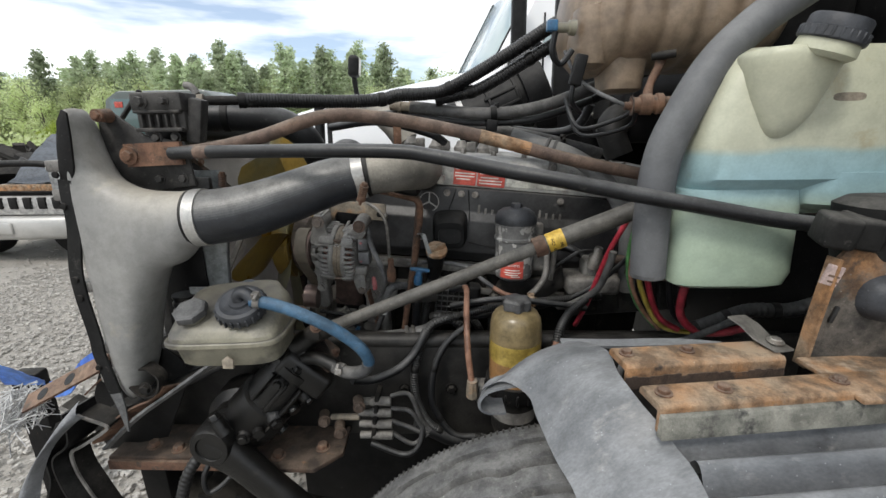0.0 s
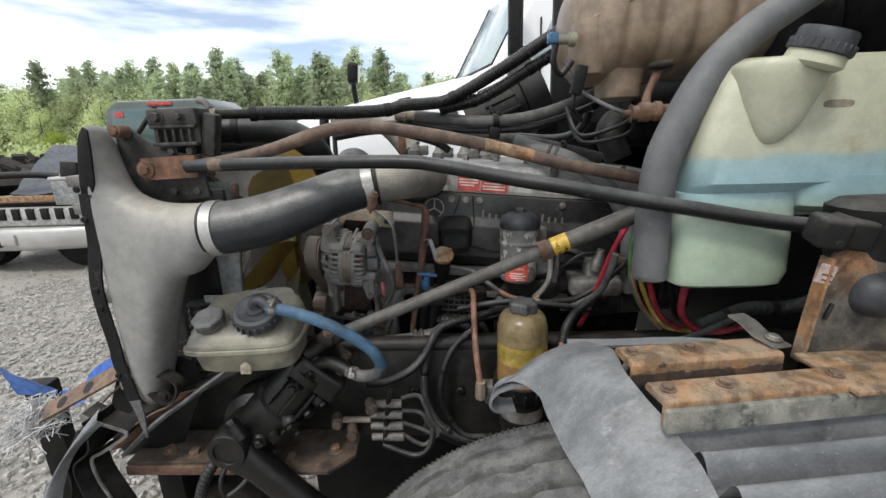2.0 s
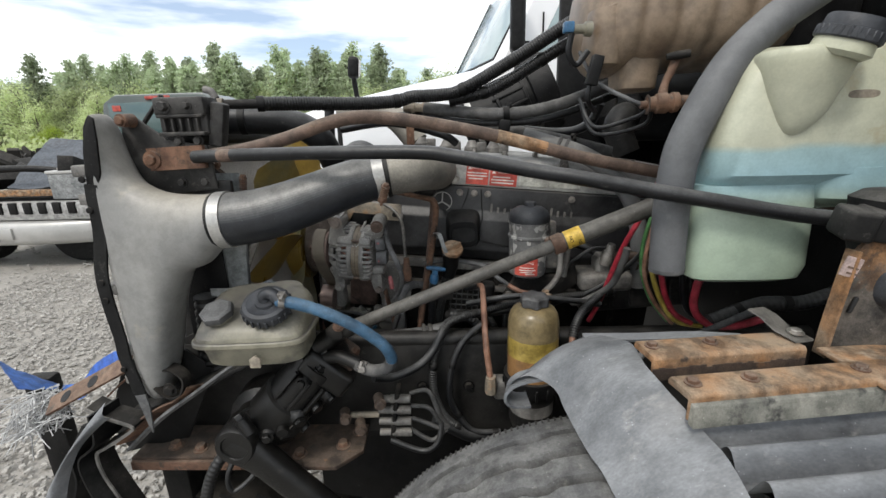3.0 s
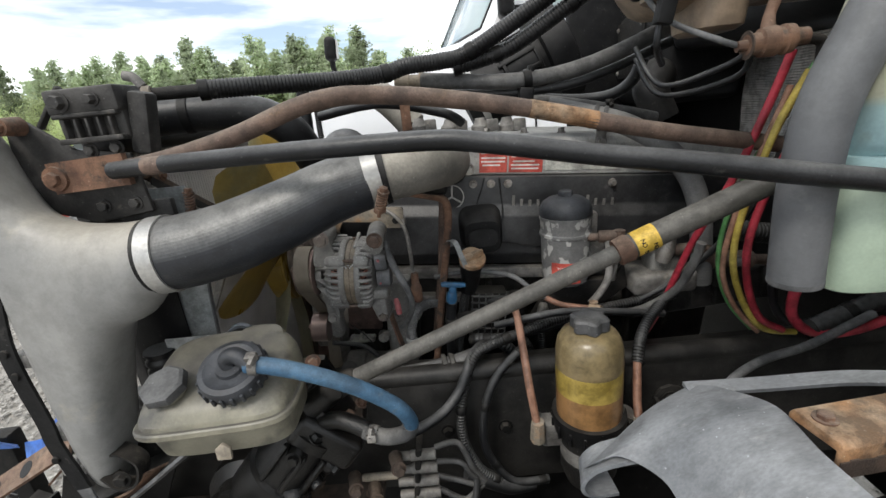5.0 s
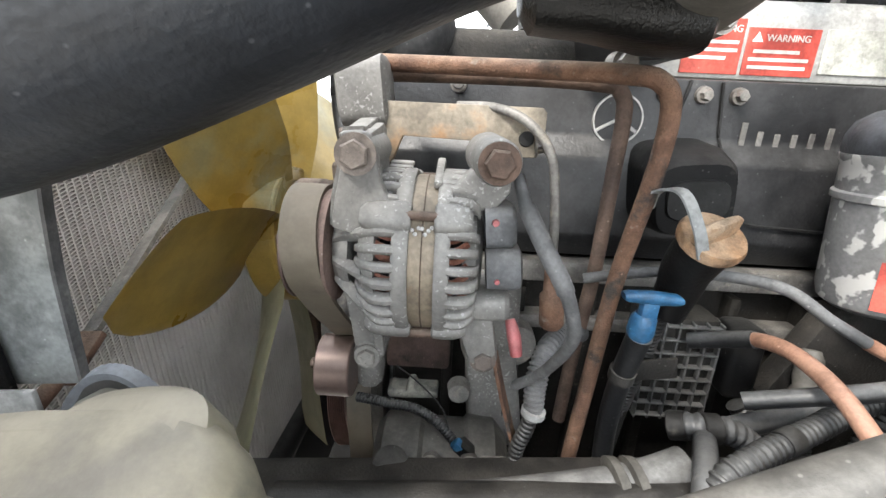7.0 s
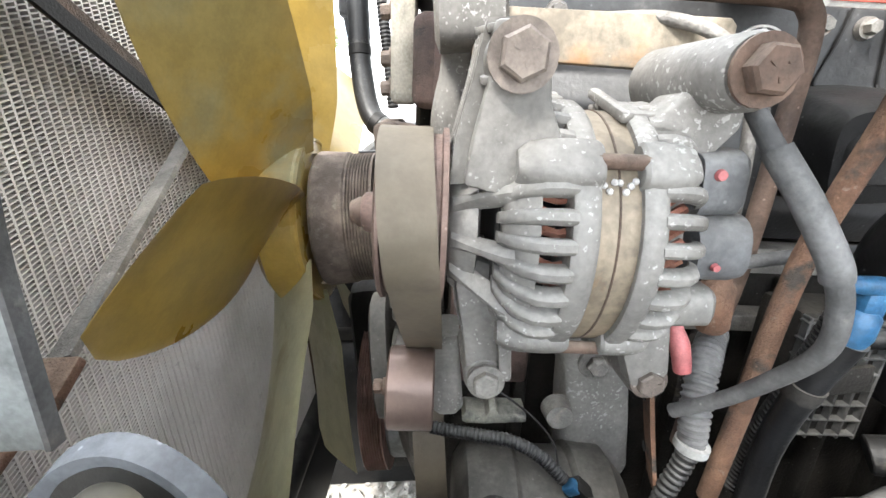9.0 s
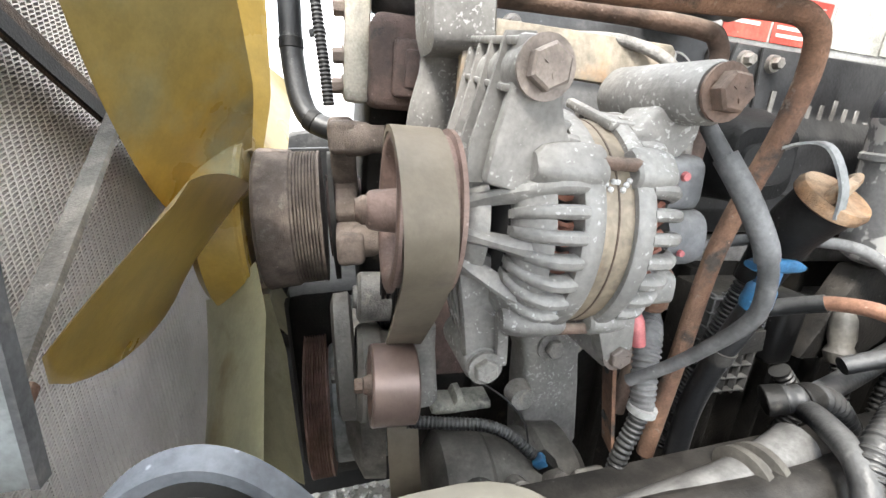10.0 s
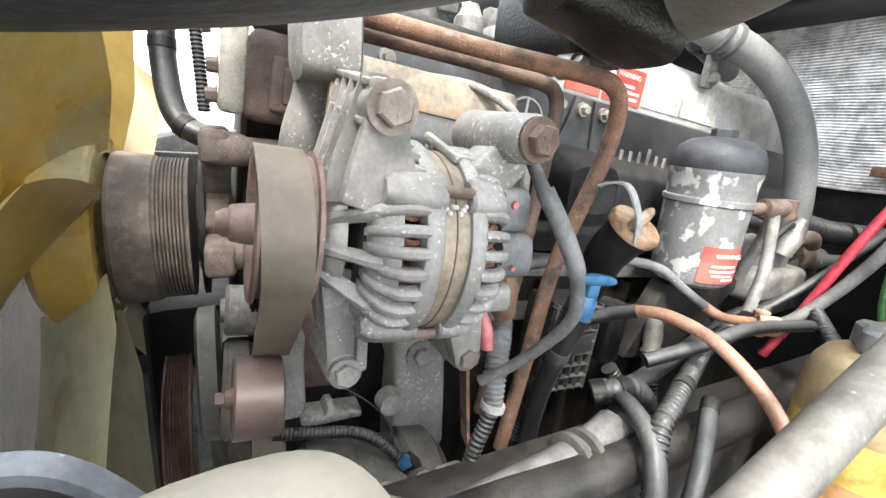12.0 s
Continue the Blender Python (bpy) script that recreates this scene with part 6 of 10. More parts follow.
def alternator_mount():
    th = thing("mounting_plate", (-0.24, 1.11, 1.22), "tan dusty steel plate with a notch behind alternator", "mounting plate")
    pl = B()
    m = EB @ Matrix(((1, 0, 0, 0), (0, 0, 1, 1.104), (0, 1, 0, 0), (0, 0, 0, 1)))
    prism(pl, m, [(-0.304, 1.190), (-0.304, 1.240), (-0.298, 1.243), (-0.148, 1.243), (-0.144, 1.239), (-0.144, 1.206), (-0.152, 1.200), (-0.188, 1.200), (-0.196, 1.212), (-0.270, 1.214), (-0.280, 1.190)], 0.010, 0.001)
    part("plate", pl, M_CAMEL, th)
    # black disc for the hole's shade; the plate is not cut
    part("hole", L_(ax(E(-0.160, 1.1035, 1.216), (0, -1, 0)), [(0, 0.007), (0.001, 0.006), (0.001, 0)], 16), M_INK, th)
    part("end_bolt", hexbolt(B(), E(-0.152, 1.11, 1.212), (1, 0, 0), 0.009, 0.012), M_STEEL, th)
    hs = thing("water_outlet", (-0.31, 1.12, 1.22), "grey cast aluminium water outlet housing", "coolant housing")
    part("housing", rings_bm(B(), [superring((x, 1.125, z), (0, 1, 0), (0, 0, 1), a, c, 4.5, 28) for x, z, a, c in ((-0.331, 1.281, 0.022, 0.024), (-0.328, 1.279, 0.028, 0.031), (-0.289, 1.277, 0.028, 0.031), (-0.286, 1.277, 0.022, 0.025))]), M_ALU, hs)
    part("neck", T_([(-0.306, 1.14, 1.262), (-0.312, 1.15, 1.235), (-0.318, 1.162, 1.19), (-0.30, 1.19, 1.13)], [0.018, 0.017, 0.020, 0.028], 20), M_ALU, hs)
    part("web", rings_bm(B(), [superring((-0.318, y, z), (1, 0, 0), (0, 0.3, 1), 0.006, c, 3, 16) for y, z, c in ((1.14, 1.190, 0.030), (1.15, 1.198, 0.042), (1.18, 1.19, 0.052), (1.21, 1.17, 0.05))]), M_ALU, hs)
    bl = thing("accessory_bracket", (-0.22, 1.13, 1.0), "grey cast accessory bracket below the alternator", "bracket")
    part("casting", rings_bm(B(), [superring((-0.197 - 0.03 * (z - 0.98), 1.172, z), (1, 0, 0), (0, 1, 0), a, 0.026, 4.5, 28) for z, a in ((0.862, 0.030), (0.870, 0.034), (0.915, 0.033), (0.945, 0.032), (0.975, 0.030), (0.99, 0.034), (1.03, 0.036), (1.075, 0.040))]), M_ALU, bl)
    part("slab", rings_bm(B(), [superring((-0.337 - 0.05 * (z - 1.0), 1.140, z), (1, 0, 0), (0, 1, 0), a, 0.020, 5, 24) for z, a in ((0.966, 0.009), (0.970, 0.014), (1.020, 0.015), (1.040, 0.017))]), M_ALU, bl)
    part("recess_wall", X_(at(-0.285, 1.225, 1.01, 0, TILT, 0), (0.085, 0.03, 0.16), 0.006), M_OXIDE, bl, "brown rusty casting behind the bracket")
    part("bolt", hexbolt(lathe(B(), ax((-0.202, 1.150, 0.992), (0, -1, 0)), [(0, 0.017), (0.006, 0.0155), (0.006, 0)], 24), (-0.202, 1.145, 0.992), (0, -1, 0), 0.0095, 0.008, False), M_ALUDULL, bl)
    part("foot", rings_bm(B(), [superring((x, 1.165, 0.932 + 0.6 * dz), (0, 1, 0), (0, 0, 1), 0.014, 0.62 * h, 4, 20) for x, dz, h in ((-0.322, 0.004, 0.006), (-0.318, 0.004, 0.011), (-0.300, 0.0, 0.010), (-0.296, 0.006, 0.017), (-0.290, 0.006, 0.017), (-0.287, 0.0, 0.010), (-0.262, -0.002, 0.008))]), M_STRAP, bl, "flaking cream-painted foot with rust")
    part("side_boss", L_(ax((-0.170, 1.19, 0.985), (0.2, -1, 0)), [(0, 0.03), (0.02, 0.026), (0.02, 0)], 24), M_ALUDULL, bl)
    part("lower_boss", L_(ax((-0.235, 1.15, 0.945), (0, -1, 0)), [(0, 0.014), (0.016, 0.012), (0.016, 0)], 20), M_ALUDULL, bl)
    cp = thing("ac_compressor", (-0.25, 1.1, 0.86), "silver grey cast compressor with black plugs", "compressor")
    part("body", L_(ax((-0.335, 1.120, 0.864), (1, 0, -0.09)), [(0, 0), (0, 0.045), (0.01, 0.058), (0.05, 0.06), (0.055, 0.055), (0.10, 0.055), (0.105, 0.06), (0.135, 0.058), (0.15, 0.04), (0.15, 0)], 44), M_SHAFT, cp)
    part("cap", L_(ax((-0.305, 1.060, 0.912), (0.1, -0.5, 0.8)), [(-0.02, 0.018), (0.014, 0.018), (0.016, 0.014), (0.016, 0)], 24), M_BLACK, cp)
    for p in ((-0.265, 1.067, 0.909), (-0.225, 1.073, 0.902), (-0.245, 1.057, 0.872), (-0.285, 1.060, 0.862)):
        part("bolt", hexbolt(lathe(B(), ax(p, (0, -0.8, 0.5)), [(-0.012, 0.011), (0.006, 0.010), (0.006, 0)], 18), V(*p) + V(0, -0.8, 0.5).normalized() * 0.006, (0, -0.8, 0.5), 0.006, 0.006), M_ALUDULL, cp)
    part("lug", X_(at(-0.20, 1.07, 0.90, 30, 0, 0), (0.03, 0.02, 0.03), 0.005), M_ALUDULL, cp)
    pl = thing("wire_plug", (-0.225, 1.09, 0.89), "black wire plug with bright blue clip", "plug")
    part("plug", X_(at(-0.222, 1.092, 0.897, 20, 50, 0), (0.045, 0.014, 0.016), 0.002), M_BLACK, pl)
    part("clip", X_(at(-0.237, 1.089, 0.914, 20, 50, 0), (0.011, 0.010, 0.012), 0.002), M_BLUE, pl)
    part("lead", T_([(-0.21, 1.095, 0.885), (-0.20, 1.09, 0.87), (-0.195, 1.09, 0.84)], 0.004, 8), M_HOSE, pl)
    solo("compressor_loom", T_([(-0.350, 1.122, 0.952), (-0.307, 1.110, 0.951), (-0.282, 1.105, 0.948), (-0.260, 1.100, 0.936), (-0.242, 1.092, 0.918)], 0.0058, 12, 8, (0.0035, 0.14)), M_LOOM, "black corrugated wire loom over the compressor", "wire loom")
    solo("bare_wire", T_([(-0.300, 1.110, 1.000), (-0.272, 1.098, 0.982), (-0.252, 1.095, 0.955), (-0.246, 1.095, 0.925)], 0.0009, 6), M_INK, "thin black loose wire below the alternator", "wire")


alternator_mount()


# ---- charge air side ----
def charge_air():
    th = thing("charge_air_tank", (-0.69, 0.86, 0.86), "grey moulded charge air cooler end tank", "intercooler tank")
    rows = [(-0.735, 0.90, 1.16, 0.012, 3), (-0.728, 0.865, 1.40, 0.034, 3.4), (-0.712, 0.858, 1.478, 0.050, 3.6), (-0.698, 0.858, 1.488, 0.058, 3.6), (-0.688, 0.868, 1.435, 0.059, 3.4), (-0.676, 0.900, 1.392, 0.060, 3.2), (-0.660, 0.950, 1.363, 0.060, 3.0), (-0.640, 1.035, 1.347, 0.060, 2.8), (-0.618, 1.108, 1.337, 0.059, 2.6), (-0.590, 1.165, 1.332, 0.058, 2.4), (-0.55, 1.186, 1.330, 0.057, 2.15), (-0.52, 1.214, 1.332, 0.0555, 2.0), (-0.495, 1.221, 1.333, 0.0555, 2.0)]
    secs = [superring((x + 0.024 * min(1.0, max(0.0, (x + 0.70) / 0.15)), 0.868 - 0.016 * min(1.0, max(0.0, (x + 0.72) / 0.15)), (a + b) / 2), (0, 1, 0), (0, 0, 1), w, (b - a) / 2, e, 48) for x, a, b, w, e in rows]
    fine = []
    cols = [[r[i] for r in secs] for i in range(48)]
    cols = [glide(c, 4) for c in cols]
    for k in range(len(cols[0])):
        fine.append([c[k] for c in cols])
    part("tank", rings_bm(B(), fine), M_TANK, th)
    for (x, z, r) in ((-0.655, 1.275, 0.012), (-0.61, 1.235, 0.007), (-0.585, 1.245, 0.011), (-0.59, 1.285, 0.006)):
        part("mould_mark", L_(ax((x, 0.809 + (0.002 if x > -0.6 else 0), z), (0, -1, 0)), [(-0.004, r), (0.0012, r), (0.0012, r * 0.8), (0.0004, r * 0.75), (0.0004, 0)], 24), M_TANK, th)
    for z in (1.385, 1.33, 1.14, 1.0, 0.93):
        part("tab", X_(at(-0.722, 0.83, z), (0.04, 0.03, 0.022), 0.003), M_ALUDULL, th)
    st = thing("seal_strip", (-0.73, 0.82, 0.8), "bent dark rubber seal strip along the cooler tank", "seal strip")
    part("strip", ribbon(B(), [(-0.705, 0.812, 1.36), (-0.708, 0.812, 1.33), (-0.712, 0.812, 1.266), (-0.730, 0.812, 1.18), (-0.732, 0.812, 1.119), (-0.726, 0.812, 1.03), (-0.727, 0.812, 0.99), (-0.718, 0.812, 0.931), (-0.713, 0.812, 0.895)], (1, 0, 0.15), 0.026, 0.005, 8), M_RUBBER, st)
    part("head", P_(Matrix(((1, 0, 0, 0), (0, 0, 1, 0.811), (0, 1, 0, 0), (0, 0, 0, 1))), [(-0.680, 1.487), (-0.671, 1.481), (-0.674, 1.44), (-0.682, 1.383), (-0.697, 1.34), (-0.715, 1.35), (-0.712, 1.383), (-0.706, 1.42), (-0.694, 1.466)], 0.005, 0.0015), M_BLACKSTEEL, st)
    part("tip", P_(Matrix(((1, 0, 0, 0), (0, 0, 1, 0.810), (0, 1, 0, 0), (0, 0, 0, 1))), [(-0.727, 0.90), (-0.701, 0.90), (-0.698, 0.86), (-0.704, 0.795), (-0.708, 0.795), (-0.718, 0.86)], 0.004, 0.001), M_SLEEVE, st)
    for z in (1.37, 1.31, 1.16, 1.12, 0.96):
        part("rivet", L_(ax((-0.718 if z > 1.2 else -0.733, 0.809, z), (0, -1, 0)), [(0, 0.007), (0.003, 0.006), (0.004, 0)], 14), M_BLACKSTEEL, st)
    ho = thing("charge_air_hose", (-0.33, 0.87, 1.25), "large black ribbed charge air hose, dusty on top", "hose")
    cen = [(-0.486, 0.853, 1.276), (-0.435, 0.857, 1.280), (-0.378, 0.865, 1.290), (-0.301, 0.879, 1.313), (-0.219, 0.896, 1.340), (-0.152, 0.912, 1.353)]
    b = B()
    path = glide(cen, 10)
    rr = np.interp(np.linspace(0, 1, len(path)), [0, 0.2, 0.45, 0.75, 1], [0.0550, 0.0550, 0.0530, 0.0480, 0.0445])
    m = len(path)
    u = None
    rings = []
    for i in range(m):
        t = (path[min(i + 1, m - 1)] - path[max(i - 1, 0)]).normalized()
        u = t.orthogonal().normalized() if u is None else (u - t * u.dot(t)).normalized()
        v = t.cross(u)
        ring = []
        for k in range(216):
            a = 2 * math.pi * k / 216
            r = rr[i] + (0.00005 if k % 3 else -0.00007)
            ring.append(path[i] + (u * math.cos(a) + v * math.sin(a)) * r)
        rings.append(ring)
    part("hose", rings_bm(b, rings), M_CHARGE, ho, angle=60)
    part("cuff", L_(ax((-0.481, 0.8532, 1.2765), (1, 0.05, 0.07)), [(-0.012, 0.0565), (-0.012, 0.0572), (-0.002, 0.0572), (0.002, 0.055)], 56), M_RUBBER, ho)
    part("cuff", L_(ax((-0.150, 0.9125, 1.3535), (1, 0.16, 0.12)), [(-0.004, 0.045), (0.0, 0.0465), (0.006, 0.0465), (0.006, 0.043)], 56), M_RUBBER, ho)
    el = thing("intake_elbow", (-0.05, 1.0, 1.3), "dusty grey cast intake elbow bolted to the engine", "intake elbow")
    part("elbow", T_([(-0.178, 0.907, 1.350), (-0.13, 0.919, 1.357), (-0.088, 0.948, 1.359), (-0.062, 1.003, 1.353), (-0.050, 1.07, 1.345), (-0.047, 1.13, 1.340)], [0.0425, 0.0445, 0.0455, 0.0455, 0.0455, 0.0455], 40, 8), M_ELBOW, el)
    part("flange", rings_bm(B(), [superring((-0.052, y, 1.338), (1, 0, 0), (0, 0, 1), a, a * 1.12, 3.5, 28) for y, a in ((1.110, 0.036), (1.113, 0.042), (1.24, 0.042))]), M_OILY, el)
    part("lower_body", rings_bm(B(), [superring((x, 1.055, z), (0, 1, 0), (0, 0, 1), a_, h, 4, 28) for x, z, a_, h in ((-0.178, 1.338, 0.018, 0.018), (-0.170, 1.334, 0.028, 0.026), (-0.13, 1.330, 0.034, 0.028), (-0.085, 1.323, 0.038, 0.033), (-0.058, 1.320, 0.036, 0.034), (-0.052, 1.320, 0.028, 0.026))]), M_OILY, el, "oily black underside casting")
    for dx, dz in ((0.044, -0.012), (0.046, 0.036), (-0.032, -0.040), (-0.036, 0.040)):
        part("flange_bolt", hexbolt(lathe(B(), ax((-0.050 + dx, 1.110, 1.330 + dz), (0, -1, 0)), [(-0.02, 0.012), (0, 0.011), (0, 0)], 16), (-0.050 + dx, 1.110, 1.330 + dz), (0, -1, 0), 0.008, 0.01), M_STEEL, el)
    for nm, p, d, r, bolt in (("hose_clamp", (-0.476, 0.8535, 1.277), (1, 0.05, 0.06), 0.0560, (-0.1, 0.55, 0.8)), ("hose_clamp", (-0.164, 0.9100, 1.3515), (1, 0.16, 0.14), 0.0458, (0.1, -0.75, -0.6))):
        c = thing(nm, p, "light steel band clamp with a rusty spring bolt", "hose clamp", "hose clamps")
        part("band", L_(ax(p, d), [(-0.011, r), (-0.011, r + 0.0018), (0.011, r + 0.0018), (0.011, r)], 56), M_CHROME, c)
        q = V(*p) + V(*bolt).normalized() * (r + 0.012)
        dirn = V(0.12, 0.02, 1.0) if r > 0.05 else V(0.36, -0.30, 1.0)
        q = V(-0.475, 0.940, 1.326) if r > 0.05 else V(-0.1525, 0.863, 1.312)
        dirn = dirn.normalized()
        sp = B()
        lathe(sp, ax(q - dirn * 0.016, dirn), [(0, 0.003), (0.05, 0.003), (0.05, 0)], 12)
        part("bolt", hexbolt(sp, q + dirn * 0.026, dirn, 0.0065, 0.008), M_RUST, c)
        coil = [q + dirn * (0.026 * k / 56) + (ax(q, dirn).to_3x3() @ V(0.0068 * math.cos(k * 0.63), 0.0068 * math.sin(k * 0.63), 0)) for k in range(57)]
        part("spring", T_(coil, 0.0019, 6, 1), M_RUST, c)
        part("trunnion", box(B(), ax(q - dirn * 0.004, dirn), (0.016, 0.012, 0.009), 0.002), M_RUST, c)


charge_air()


def top_brackets():
    th = thing("radiator_bracket", (-0.6, 0.93, 1.33), "black steel radiator support bracket plate with bolts", "bracket")
    pm = Matrix(((1, 0, 0, 0), (0, 0, 1, 0.905), (0, 1, 0, 0), (0, 0, 0, 1)))
    part("plate", P_(pm, [(-0.69, 1.488), (-0.668, 1.490), (-0.60, 1.437), (-0.52, 1.425), (-0.512, 1.335), (-0.60, 1.325), (-0.665, 1.345), (-0.70, 1.40)], 0.008, 0.002), M_BRACKET, th)
    for x, z in ((-0.575, 1.434), (-0.535, 1.434), (-0.585, 1.35), (-0.535, 1.35), (-0.52, 1.40)):
        part("bolt", hexbolt(B(), (x, 0.905, z), (0, -1, 0), 0.008, 0.008), M_BRACKET, th)
    part("pivot_bolt", hexbolt(lathe(B(), ax((-0.668, 0.905, 1.478), (0, -1, 0)), [(0, 0), (0, 0.014), (0.03, 0.012), (0.03, 0)], 20), (-0.668, 0.875, 1.478), (0, -1, 0), 0.009, 0.008), M_RUST, th)
    part("lower_plate", X_(at(-0.56, 0.925, 1.325), (0.14, 0.014, 0.05), 0.004), M_BRACKET, th)
    lb = thing("vent_block", (-0.57, 0.9, 1.45), "black ribbed plastic latch block on the bracket", "latch block")
    part("body", X_(at(-0.560, 0.93, 1.470), (0.10, 0.05, 0.05), 0.005), M_BRACKET, lb)
    part("top_plate", X_(at(-0.560, 0.925, 1.503), (0.105, 0.06, 0.036), 0.005), M_BRACKET, lb)
    for k in range(5):
        part("rib", X_(at(-0.594 + 0.017 * k, 0.900, 1.466), (0.004, 0.012, 0.026), 0.001), M_BRACKET, lb)
    part("sill", X_(at(-0.560, 0.899, 1.449), (0.095, 0.014, 0.008), 0.002), M_BRACKET, lb)
    part("head_rail", X_(at(-0.560, 0.899, 1.484), (0.095, 0.014, 0.006), 0.002), M_BRACKET, lb)
    part("bolt", hexbolt(B(), (-0.588, 0.894, 1.503), (0, -1, 0), 0.010, 0.012), M_BRACKET, lb)
    part("bolt", hexbolt(B(), (-0.540, 0.894, 1.503), (0, -1, 0), 0.007, 0.012), M_BRACKET, lb)
    part("strut", X_(at(-0.636, 0.93, 1.50, 0, 42, 0), (0.006, 0.012, 0.075), 0.002), M_BRACKET, lb)
    part("side_lug", X_(at(-0.497, 0.925, 1.465, 0, 12, 0), (0.03, 0.03, 0.09), 0.006), M_BRACKET, lb)


top_brackets()


def support_rods():
    a = thing("support_rod", (-0.62, 0.92, 1.39), "brown rusted bent radiator support rod", "support rod", "radiator support rods")
    flat = B()
    ribbon(flat, [(-0.640, 0.897, 1.399), (-0.56, 0.893, 1.402), (-0.52, 0.892, 1.403)], (0, 0, 1), 0.046, 0.010)
    part("flat_end", flat, M_RUST, a)
    part("rod", T_([(-0.53, 0.894, 1.403), (-0.494, 0.893, 1.406), (-0.428, 0.893, 1.416), (-0.344, 0.893, 1.435), (-0.261, 0.893, 1.461), (-0.206, 0.90, 1.471), (-0.154, 0.92, 1.470), (-0.055, 0.93, 1.456), (0.096, 0.94, 1.424), (0.262, 0.95, 1.379), (0.423, 0.965, 1.344), (0.737, 1.0, 1.28), (0.87, 1.01, 1.25)], 0.0135, 18, 6), M_RUSTBROWN, a)
    part("rust_patch", T_([(0.085, 0.9393, 1.4268), (0.096, 0.94, 1.424), (0.15, 0.9432, 1.4098), (0.19, 0.9457, 1.3986)], 0.0139, 18, 4), M_RUSTORANGE, a, "orange rusted stretch of the rod")
    part("eye_bolt", hexbolt(lathe(B(), ax((-0.630, 0.898, 1.399), (0, -1, 0)), [(-0.01, 0.020), (0.012, 0.018), (0.012, 0)], 22), (-0.630, 0.888, 1.399), (0, -1, 0), 0.011, 0.010), M_RUST, a)
    b = thing("support_rod", (-0.52, 0.87, 1.4), "black painted bent radiator support rod", "support rod", "radiator support rods")
    part("rod", T_([(-0.535, 0.880, 1.403), (-0.479, 0.868, 1.405), (-0.34, 0.832, 1.407), (-0.214, 0.80, 1.408), (-0.067, 0.775, 1.406), (0.001, 0.765, 1.397), (0.124, 0.745, 1.373), (0.212, 0.72, 1.359), (0.323, 0.70, 1.338), (0.416, 0.692, 1.321), (0.518, 0.686, 1.302), (0.591, 0.675, 1.293), (0.65, 0.66, 1.285)], 0.0125, 18, 6), M_HOSE, b)
    part("rust_patch", T_([(-0.475, 0.867, 1.405), (-0.445, 0.8595, 1.4056)], 0.0128, 18, 2), M_RUSTBROWN, b)


support_rods()


